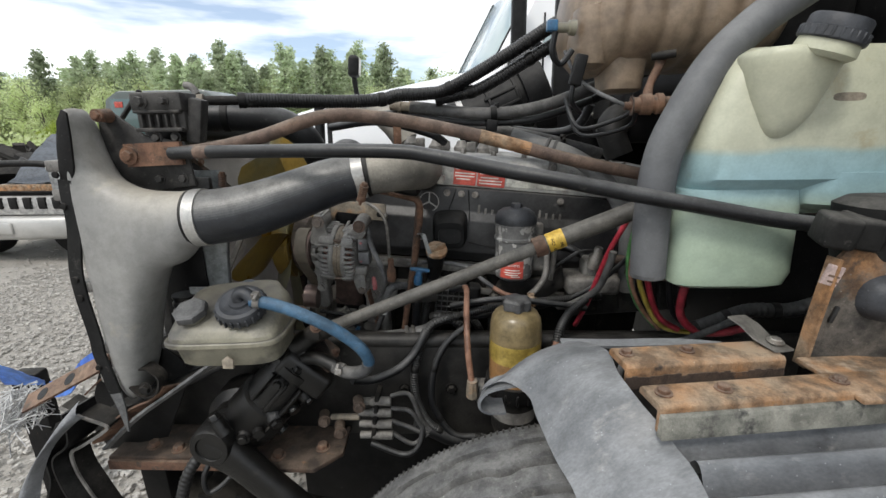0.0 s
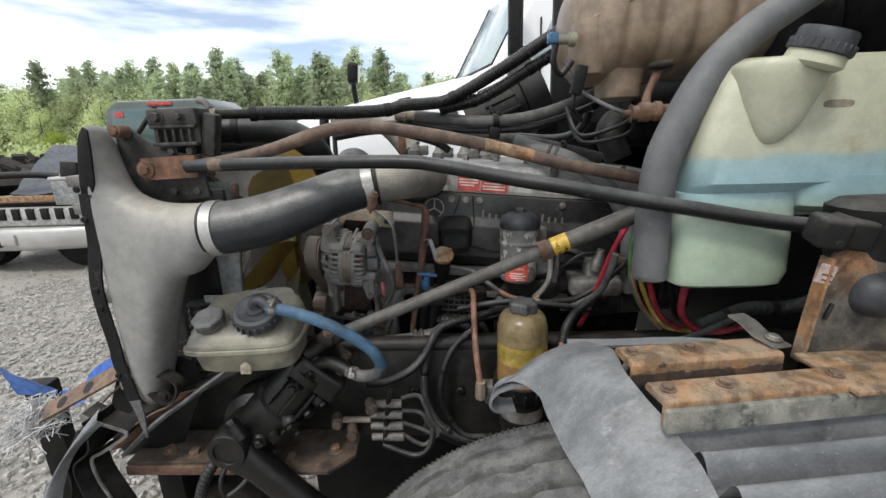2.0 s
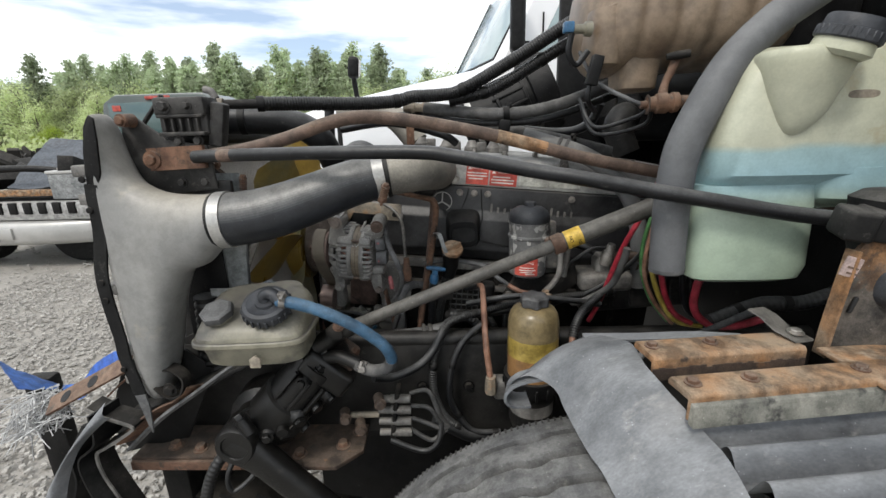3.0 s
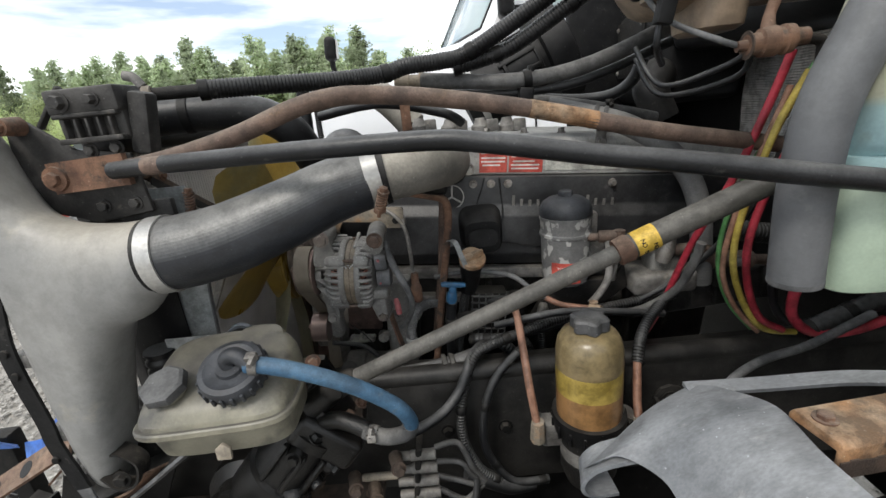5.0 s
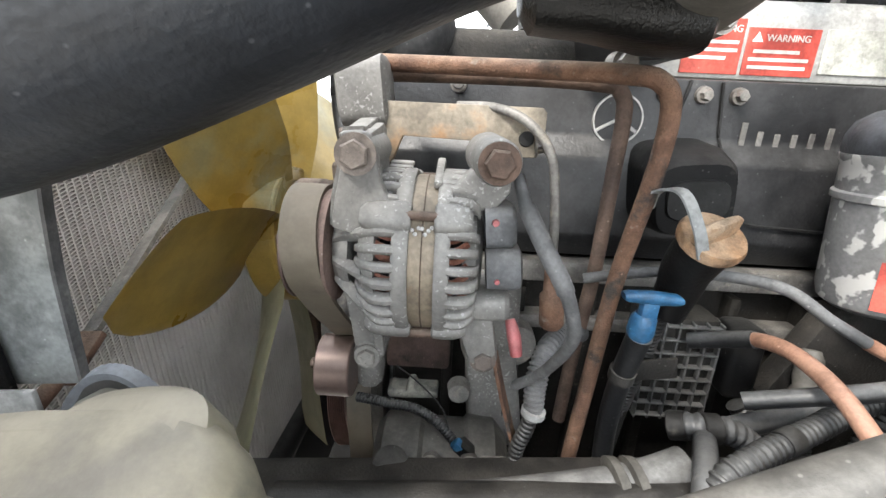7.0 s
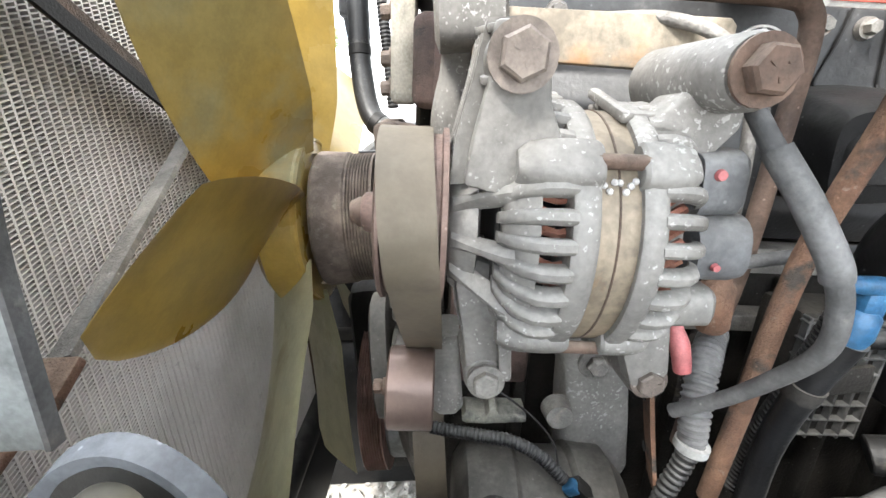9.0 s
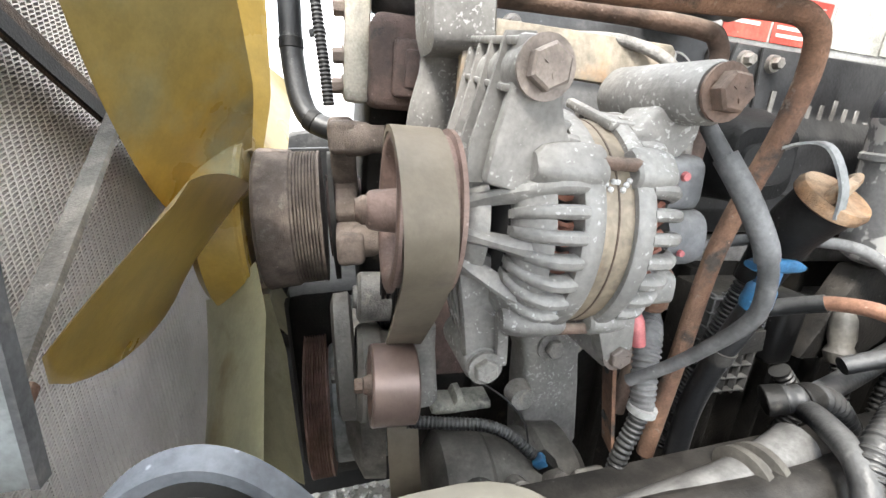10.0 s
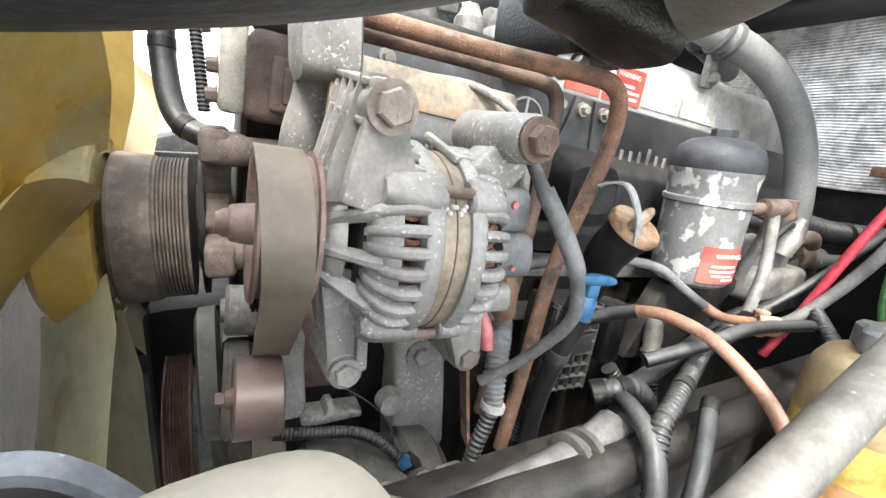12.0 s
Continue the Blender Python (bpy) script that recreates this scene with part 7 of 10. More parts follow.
def reservoir():
    th = thing("steering_fluid_reservoir", (-0.41, 0.79, 1.0), "yellowed plastic power steering fluid reservoir", "fluid reservoir")
    rot = Matrix.Translation((-0.415, 0.795, 0)) @ Matrix.Rotation(radians(4), 4, "Z")

    def lvl(z, a, b, e, dx=0, dy=0, tip=0.0):
        return [rot @ (p + V(0, 0, tip * (p.y - dy) - 0.12 * tip * abs(p.x - dx))) for p in superring((dx, dy, z), (1, 0, 0), (0, 1, 0), a, b, e, 48)]
    up = rings_bm(B(), [lvl(1.060, 0.107, 0.078, 5, 0, 0.008), lvl(1.075, 0.106, 0.077, 5, 0, 0.008, 0.05), lvl(1.090, 0.104, 0.076, 5, 0, 0.008, 0.22), lvl(1.103, 0.099, 0.072, 4.5, 0, 0.008, 0.30), lvl(1.112, 0.090, 0.064, 4, 0, 0.008, 0.33), lvl(1.115, 0.076, 0.052, 3.5, 0, 0.008, 0.34)])
    body = part("upper_body", up, M_CREAM, th)
    lo = rings_bm(B(), [lvl(1.006, 0.090, 0.058, 4.5, 0.006, 0.006), lvl(1.012, 0.096, 0.066, 5, 0.006, 0.008), lvl(1.050, 0.101, 0.074, 5, 0.003, 0.008), lvl(1.056, 0.107, 0.078, 5, 0, 0.008)])
    part("lower_body", lo, M_CREAM, th)
    part("weld_seam", rings_bm(B(), [lvl(1.053, 0.111, 0.082, 5, 0, 0.008), lvl(1.055, 0.113, 0.084, 5, 0, 0.008), lvl(1.062, 0.113, 0.084, 5, 0, 0.008), lvl(1.064, 0.111, 0.082, 5, 0, 0.008)]), M_CREAM, th)
    part("raised_panel", rings_bm(B(), [lvl(1.060, 0.050, 0.070, 4, 0.044, 0.024), lvl(1.095, 0.047, 0.068, 4, 0.043, 0.025, 0.25), lvl(1.113, 0.042, 0.064, 3.4, 0.040, 0.026, 0.28), lvl(1.119, 0.034, 0.054, 3, 0.038, 0.026, 0.28)]), M_CREAM, th)
    part("raised_panel", rings_bm(B(), [lvl(1.098, 0.038, 0.034, 4, -0.056, 0.034, 0.35), lvl(1.114, 0.035, 0.030, 4, -0.056, 0.034, 0.35), lvl(1.118, 0.028, 0.024, 3.5, -0.056, 0.034, 0.35)]), M_CREAM, th)
    part("sight_tab", P_(ax((-0.392, 0.722, 1.028), (0, -1, 0.1)), [(-0.010, -0.013), (0.010, -0.013), (0.011, 0.004), (0.0, 0.012), (-0.011, 0.004)], 0.005, 0.001), M_CAMEL, th)
    # filler caps
    sm = ax((-0.470, 0.758, 1.108), (-0.05, -0.42, 1))
    part("neck", L_(sm, [(-0.03, 0.022), (0.004, 0.022), (0.004, 0)], 24), M_CREAM, th)
    cap = part("small_cap", L_(sm, [(0.0, 0), (0.0, 0.030), (0.003, 0.032), (0.014, 0.031), (0.017, 0.027), (0.017, 0)], 7), M_DUSTYCAP, th, "dusty black seven-sided cap")
    bmx = ax((-0.376, 0.766, 1.122), (0.06, -0.48, 1))
    prof = [(-0.012, 0), (-0.012, 0.044), (0.006, 0.046), (0.012, 0.043), (0.014, 0.036), (0.011, 0.030), (0.011, 0.020), (0.016, 0.018), (0.016, 0)]
    big = part("large_cap", L_(bmx, prof, 44), M_CAP, th, "large black ring cap with hose outlet")
    for k in range(22):
        a = 2 * math.pi * k / 22
        part("grip", X_(bmx @ Matrix.Rotation(a, 4, "Z") @ at(0.0465, 0, -0.003), (0.004, 0.005, 0.016), 0.001, 1), M_CAP, big)
    part("outlet", T_([bmx @ V(0, 0, 0.006), bmx @ V(-0.002, 0.006, 0.022), bmx @ V(0.012, 0.006, 0.028), V(-0.345, 0.757, 1.137)], 0.0115, 16), M_CAP, big)
    # bracket with eye behind
    br = thing("reservoir_bracket", (-0.44, 0.9, 1.05), "dark steel strap bracket looped round a cream boss", "bracket")
    ear = [(-0.481, 0.916, 1.045), (-0.477, 0.920, 1.076), (-0.469, 0.924, 1.094), (-0.458, 0.927, 1.1055), (-0.445, 0.928, 1.1095), (-0.432, 0.927, 1.1065), (-0.419, 0.925, 1.096), (-0.404, 0.918, 1.082), (-0.385, 0.910, 1.066)]
    part("rim", ribbon(B(), [V(*p) + V(0, 0.0045, 0.001) for p in ear], (0, 1, 0.2), 0.009, 0.006), M_EAR, br, "scuffed blue-grey rim with a rusty patch")
    part("web", rings_bm(B(), [[V(p.x, p.y + dy, p.z - 0.002) for p in glide([V(*q) for q in ear], 4)] for dy in (0.000, 0.005)]), M_RAIL, br, "dark recessed web")
    part("boss", L_(ax((-0.443, 0.929, 1.087), (0, -1, 0.30)), [(0, 0.0155), (0.010, 0.0145), (0.020, 0.0135), (0.026, 0.011), (0.026, 0)], 32), M_CREAM, br, "cream plastic boss")
    part("bolt", hexbolt(B(), (-0.443, 0.9045, 1.0945), (0, -1, 0.30), 0.007, 0.004), M_RUST, br)
    part("arm", ribbon(B(), [(-0.295, 0.86, 1.075), (-0.30, 0.90, 1.03), (-0.31, 0.96, 0.96), (-0.31, 0.985, 0.915)], (1, 0, 0), 0.03, 0.008), M_BLACKSTEEL, br)
    part("arm_bolt", hexbolt(B(), (-0.298, 0.853, 1.072), (0.5, -1, 0.2), 0.009, 0.01), M_RUST, br)
    hs = thing("return_hose", (-0.2, 0.77, 0.95), "faded blue rubber return hose curving to steering gear", "hose")
    part("hose", T_([(-0.350, 0.757, 1.136), (-0.315, 0.755, 1.131), (-0.265, 0.757, 1.112), (-0.205, 0.765, 1.076), (-0.158, 0.775, 1.032), (-0.143, 0.785, 0.996), (-0.146, 0.789, 0.980)], 0.0118, 18, 8), M_BLUEHOSE, hs)
    part("dark_end", T_([(-0.144, 0.787, 0.988), (-0.147, 0.790, 0.976), (-0.160, 0.794, 0.964), (-0.190, 0.80, 0.957), (-0.222, 0.808, 0.966)], 0.0128, 18, 8), M_RUBBER_GREY, hs, "dark grey rubber end")
    clamp_band("band", (-0.338, 0.7565, 1.134), (1, 0, -0.15), 0.0120, 0.012, M_STEEL, hs, bolt=(0, -0.3, 1))
    clamp_band("band", (-0.207, 0.804, 0.962), (-1, 0.2, 0.25), 0.0120, 0.012, M_STEEL, hs, bolt=(0, -1, 0.3))


reservoir()


def steering_gear():
    th = thing("steering_gear", (-0.38, 0.9, 0.66), "black oily cast steering gear box with pitman arm", "steering gear")
    d = V(0.66, 0.05, 0.75).normalized()
    m = ax((-0.465, 0.865, 0.775), d)
    part("housing", L_(m, [(0, 0), (0, 0.06), (0.012, 0.068), (0.10, 0.066), (0.105, 0.058), (0.12, 0.06), (0.20, 0.058), (0.205, 0.066), (0.225, 0.066), (0.23, 0.05), (0.27, 0.045), (0.275, 0.03), (0.275, 0)], 40), M_OILY, th)
    part("valve_block", box(box(B(), m @ at(0.0, -0.02, 0.225), (0.12, 0.12, 0.06), 0.012, 3), m @ at(0.03, -0.055, 0.19), (0.05, 0.05, 0.05), 0.012, 3), M_OILY, th)
    part("sector_case", L_(ax((-0.475, 0.93, 0.785), (0, -1, 0.05)), [(0, 0.085), (0.06, 0.08), (0.075, 0.06), (0.10, 0.055), (0.10, 0)], 36), M_OILY, th)
    for a in (0, 60, 120, 180, 240, 300):
        q = m @ V(0.06 * math.cos(radians(a)), 0.06 * math.sin(radians(a)), 0.232)
        part("bolt", hexbolt(B(), q, d, 0.009, 0.012), M_RUST if a in (60, 240) else M_OILY, th)
    for a, h in ((200, 0.06), (230, 0.14), (255, 0.06)):
        q = m @ V(0.07 * math.cos(radians(a)), 0.07 * math.sin(radians(a)), h)
        part("boss", L_(ax(q, q - (m @ V(0, 0, h))), [(-0.02, 0.014), (0.008, 0.012), (0.008, 0)], 18), M_OILY, th)
    random.seed(14)
    for k in range(7):
        a = radians(150 + 32 * k)
        part("rib", X_(m @ Matrix.Rotation(a, 4, "Z") @ at(0.066, 0, 0.155), (0.012, 0.010, 0.085), 0.004), M_OILY, th)
    for a, h, r in ((185, 0.03, 0.017), (215, 0.10, 0.020), (245, 0.17, 0.016), (280, 0.04, 0.018), (300, 0.12, 0.014), (170, 0.19, 0.015)):
        q = m @ V(0.062 * math.cos(radians(a)), 0.062 * math.sin(radians(a)), h)
        dq = q - (m @ V(0, 0, h))
        part("boss", hexbolt(lathe(B(), ax(q, dq), [(-0.01, r * 1.2), (0.008, r), (0.012, r * 0.8), (0.012, 0)], 20), q + dq.normalized() * 0.010, dq, r * 0.62, 0.010), M_OILY, th)
    part("data_plate", X_(m @ Matrix.Rotation(radians(225), 4, "Z") @ at(0.068, 0, 0.06), (0.006, 0.04, 0.05), 0.002), M_GRIME, th)
    for p in ((-0.275, 0.86, 0.79), (-0.24, 0.86, 0.76), (-0.19, 0.86, 0.83)):
        part("port_fitting", hexbolt(lathe(B(), ax(p, (0.3, -1, 0.2)), [(-0.04, 0.013), (0.0, 0.011), (0.0, 0)], 18), V(*p), (0.3, -1, 0.2), 0.010, 0.014), M_RUSTDARK, th)
    part("rusty_top", box(B(), m @ at(0.01, -0.02, 0.262), (0.095, 0.085, 0.018), 0.006, 3), M_RUSTDARK, th, "rusty brown top cover")
    for a in (20, 110, 200, 290):
        q = m @ V(0.01 + 0.038 * math.cos(radians(a)), -0.02 + 0.034 * math.sin(radians(a)), 0.270)
        part("cover_bolt", hexbolt(B(), q, d, 0.0085, 0.012), M_RUST, th)
    part("return_port", T_([(-0.30, 0.84, 0.965), (-0.26, 0.825, 0.975), (-0.215, 0.808, 0.965)], 0.014, 16), M_OILY, th)
    # pitman arm
    arm = [(-0.515, 0.800, 0.785), (-0.46, 0.797, 0.745), (-0.38, 0.792, 0.665), (-0.31, 0.79, 0.60), (-0.24, 0.79, 0.545)]
    b = rings_bm(B(), [superring(p, (0.66, 0, 0.75), (0, 1, 0), w, t, 3, 20) for p, w, t in zip(glide(arm, 4), np.interp(np.linspace(0, 1, 17), [0, 0.12, 0.3, 1], [0.034, 0.046, 0.036, 0.030]), np.interp(np.linspace(0, 1, 17), [0, 1], [0.032, 0.02]))])
    pa = part("pitman_arm", b, M_OILY, th)
    part("clamp_boss", L_(ax((-0.497, 0.84, 0.787), (0, -1, 0.02)), [(0, 0.048), (0.068, 0.045), (0.074, 0.041), (0.074, 0.030), (0.070, 0.028), (0.070, 0.0055), (0.066, 0.005), (0.066, 0)], 36), M_OILY, pa)
    part("pinch_bolt", hexbolt(lathe(B(), ax((-0.478, 0.785, 0.842), (-0.5, 0.1, 0.85)), [(-0.03, 0.015), (0.006, 0.014), (0.006, 0)], 18), (-0.482, 0.786, 0.848), (-0.5, 0.1, 0.85), 0.012, 0.014), M_OILY, pa)
    part("ball_joint", L_(ax((-0.25, 0.79, 0.55), (0, -1, -0.3)), [(-0.03, 0.03), (0.02, 0.034), (0.035, 0.02), (0.035, 0)], 24), M_OILY, pa)
    solo("drag_link", T_([(-0.25, 0.77, 0.55), (0.1, 0.76, 0.58), (0.5, 0.74, 0.62)], 0.024, 16), M_BLACKSTEEL, "black steel drag link leading from steering arm", "drag link")
    # shaft to the column
    sh = thing("steering_shaft", (0.1, 0.86, 1.05), "grey dusty steering shaft with slip joint and tag", "steering shaft")
    a, c = V(-0.240, 0.852, 1.033), V(0.214, 0.862, 1.214)
    e = V(0.86, 0.845, 1.478)
    part("lower_tube", T_([a, c], 0.0135, 20, 1), M_SHAFT, sh)
    part("upper_tube", T_([c, e], 0.0185, 20, 1), M_SHAFT, sh)
    part("slip_collar", L_(ax(c - (c - a).normalized() * 0.022, c - a), [(0, 0.0145), (0, 0.0205), (0.02, 0.0215), (0.024, 0.019)], 28), M_RUST, sh)
    tagm = ax(c + (e - c).normalized() * 0.006, e - c)
    tg = part("tag", L_(tagm, [(0, 0.0188), (0, 0.0195), (0.034, 0.0195), (0.034, 0.0188)], 32), M_TAG, sh, "yellow printed tag band")
    ring_ = tagm.to_3x3()
    for s, start in ((0.0095, 158), (0.0245, 196)):
        for k, ch in enumerate("NO STEP NO STEP"[:13]):
            if ch != " ":
                n_ = ring_ @ V(math.cos(radians(start + 19 * k)), math.sin(radians(start + 19 * k)), 0)
                y_ = ring_ @ V(0, 0, 1)
                x_ = y_.cross(n_)
                q = tagm @ V(0, 0, s) + n_ * 0.0197
                lettering(ch, Matrix(((x_.x, y_.x, n_.x, q.x), (x_.y, y_.y, n_.y, q.y), (x_.z, y_.z, n_.z, q.z), (0, 0, 0, 1))), 0.0095, M_INK, tg)
    part("joint_yoke", box(lathe(B(), ax(a - (c - a).normalized() * 0.05, c - a), [(0, 0.017), (0.012, 0.021), (0.05, 0.019), (0.06, 0.0145)], 24), ax(a - (c - a).normalized() * 0.03, (0, -1, 0.2)), (0.03, 0.022, 0.05), 0.005), M_GRIME, sh)
    part("pinch_bolt", hexbolt(B(), a + V(-0.02, -0.02, 0.012), (0.2, -1, 0.5), 0.009, 0.01), M_RUST, sh)
    part("input_joint", T_([V(-0.315, 0.856, 0.985), V(-0.28, 0.854, 1.012), a], [0.026, 0.022, 0.016], 18, 4), M_OILY, sh)


steering_gear()


def filters():
    th = thing("fuel_water_separator", (0.168, 0.905, 0.74), "amber plastic fuel water separator with black star cap", "fuel filter")
    m = ax((0.168, 0.905, 0), (0, 0, 1))
    part("bowl", L_(m, [(1.008, 0.0575), (1.020, 0.0572), (1.036, 0.054), (1.048, 0.047), (1.054, 0.036), (1.056, 0.02), (1.056, 0)], 48), M_GOLD, th)
    part("bowl_shoulder", L_(m, [(0.985, 0.0578), (0.995, 0.0585), (1.0, 0.058), (1.008, 0.0576)], 48), M_GOLD, th)
    part("bowl_middle", L_(m, [(0.940, 0.0582), (0.985, 0.0580)], 48), M_GOLDY, th, "clear yellow fuel level in the bowl")
    part("bowl_base", L_(m, [(0.878, 0.0575), (0.940, 0.0582)], 48), M_GOLDO, th, "brown orange fuel in the bowl")
    cap = B()
    rings = []
    for h, r0 in ((1.054, 0.026), (1.058, 0.030), (1.076, 0.030), (1.080, 0.026), (1.081, 0.012)):
        rings.append([m @ V((r0 + 0.0035 * math.cos(6 * a) * (r0 > 0.02)) * math.cos(a), (r0 + 0.0035 * math.cos(6 * a) * (r0 > 0.02)) * math.sin(a), h) for a in [2 * math.pi * k / 60 for k in range(60)]])
    part("cap", rings_bm(cap, rings), M_DUSTYCAP, th, "dusty dark scalloped screw cap")
    part("collar", L_(m, [(0.845, 0.05), (0.850, 0.064), (0.874, 0.067), (0.886, 0.066), (0.886, 0.058)], 48), M_BLACK, th)
    for k in range(16):
        a = 2 * math.pi * k / 16
        part("collar_rib", X_(m @ Matrix.Rotation(a, 4, "Z") @ at(0.066, 0, 0.862), (0.006, 0.005, 0.026), 0.001, 1), M_BLACK, th)
    part("base", L_(m, [(0.73, 0), (0.73, 0.042), (0.76, 0.052), (0.845, 0.052), (0.845, 0)], 40), M_GRIME, th)
    part("base_label", L_(ax((0.168, 0.905, 0.79), (0, 0, 1)), [(0, 0.0522), (0.03, 0.0522)], 40), M_ALUDULL, th)
    part("side_port", box(lathe(B(), ax((0.105, 0.93, 0.835), (-1, 0.5, 0)), [(-0.03, 0.02), (0.03, 0.018), (0.03, 0)], 20), at(0.10, 0.92, 0.835), (0.04, 0.04, 0.05), 0.006), M_ALUDULL, th)
    part("mount", X_(at(0.19, 0.962, 0.82), (0.10, 0.05, 0.12), 0.01), M_BLACKSTEEL, th)
    part("right_port", lathe(B(), ax((0.228, 0.90, 0.865), (0.5, -0.3, 0.9)), [(-0.03, 0.017), (0.02, 0.015), (0.02, 0)], 18), M_STEEL, th)

    ff = thing("fuel_filter_housing", (0.187, 1.125, 1.04), "peeling silver fuel filter canister with dark cap", "fuel filter")
    ft = Matrix.Translation((0.187, 1.124, 1.052)) @ Matrix.Rotation(radians(1.0), 4, "Y") @ Matrix.Diagonal((0.97, 0.97, 0.97, 1))
    part("canister", L_(ft, [(0.0, 0), (0.0, 0.040), (0.006, 0.048), (0.018, 0.051), (0.110, 0.053), (0.112, 0.056), (0.118, 0.056), (0.120, 0.053), (0.146, 0.054), (0.150, 0.056), (0.155, 0.056), (0.155, 0)], 56), M_PEEL, ff)
    part("cap", L_(ft, [(0.155, 0.055), (0.160, 0.0562), (0.172, 0.055), (0.184, 0.049), (0.193, 0.036), (0.197, 0.018), (0.197, 0)], 48), M_CAP, ff, "dark grey domed cap")
    part("hex_knob", L_(ft, [(0.196, 0.016), (0.206, 0.016), (0.208, 0.014), (0.208, 0)], 6), M_CAP, ff)
    lab = B()
    rings = []
    for h in (0.012, 0.060):
        rings.append([ft @ V(0.0525 * math.cos(a), 0.0525 * math.sin(a), h) for a in np.linspace(radians(222), radians(292), 16)])
    rings_bm(lab, rings, False, False, False)
    bmesh.ops.solidify(lab, geom=lab.faces[:], thickness=0.0006)
    lb = part("warning_label", lab, M_LABELRED, ff, "red warning label, torn at the edge")
    for h, a0, a1 in ((0.034, 238, 280), (0.027, 236, 284), (0.021, 240, 276), (0.016, 256, 282)):
        rr = [[ft @ V(0.0533 * math.cos(a), 0.0533 * math.sin(a), h + d) for a in np.linspace(radians(a0), radians(a1), 10)] for d in (0, 0.0026)]
        part("print_line", rings_bm(B(), rr, False, False, False), M_PRINT, lb)
    ang = radians(258)
    lettering("WARNING", ft @ Matrix.Rotation(ang, 4, "Z") @ at(0.0538, 0, 0.049, 90, 0, 90), 0.0082, M_PRINT, lb)
    part("head", box(box(B(), ft @ at(0.055, 0.03, 0.05), (0.07, 0.06, 0.07), 0.01), ft @ at(0.04, 0.05, 0.10), (0.09, 0.03, 0.09), 0.008), M_ALUDULL, ff)
    part("union", lathe(lathe(B(), ax((0.225, 1.09, 1.158), (1, -0.25, 0.05)), [(0, 0.008), (0.02, 0.008), (0.022, 0.013), (0.055, 0.012), (0.055, 0)], 18), ax((0.285, 1.075, 1.16), (0, 0, -1)), [(-0.012, 0.011), (0.012, 0.011), (0.012, 0)], 16), M_RUSTBROWN, ff)
    part("down_pipe", T_([(0.262, 1.078, 1.155), (0.265, 1.075, 1.12), (0.262, 1.07, 1.075), (0.245, 1.065, 1.045), (0.22, 1.055, 1.025)], 0.0075, 14), M_ALUDULL, ff)
    part("side_pipe", T_([(0.285, 1.09, 1.16), (0.288, 1.095, 1.12), (0.285, 1.11, 1.05)], 0.007, 12), M_ALUDULL, ff)
    part("base_bracket", P_(Matrix(((1, 0, 0, 0), (0, 0, 1, 1.13), (0, 1, 0, 0), (0, 0, 0, 1))), [(0.10, 0.94), (0.16, 1.045), (0.30, 1.045), (0.32, 1.08), (0.33, 1.02), (0.20, 0.93)], 0.03, 0.005), M_GRIME, ff)


filters()


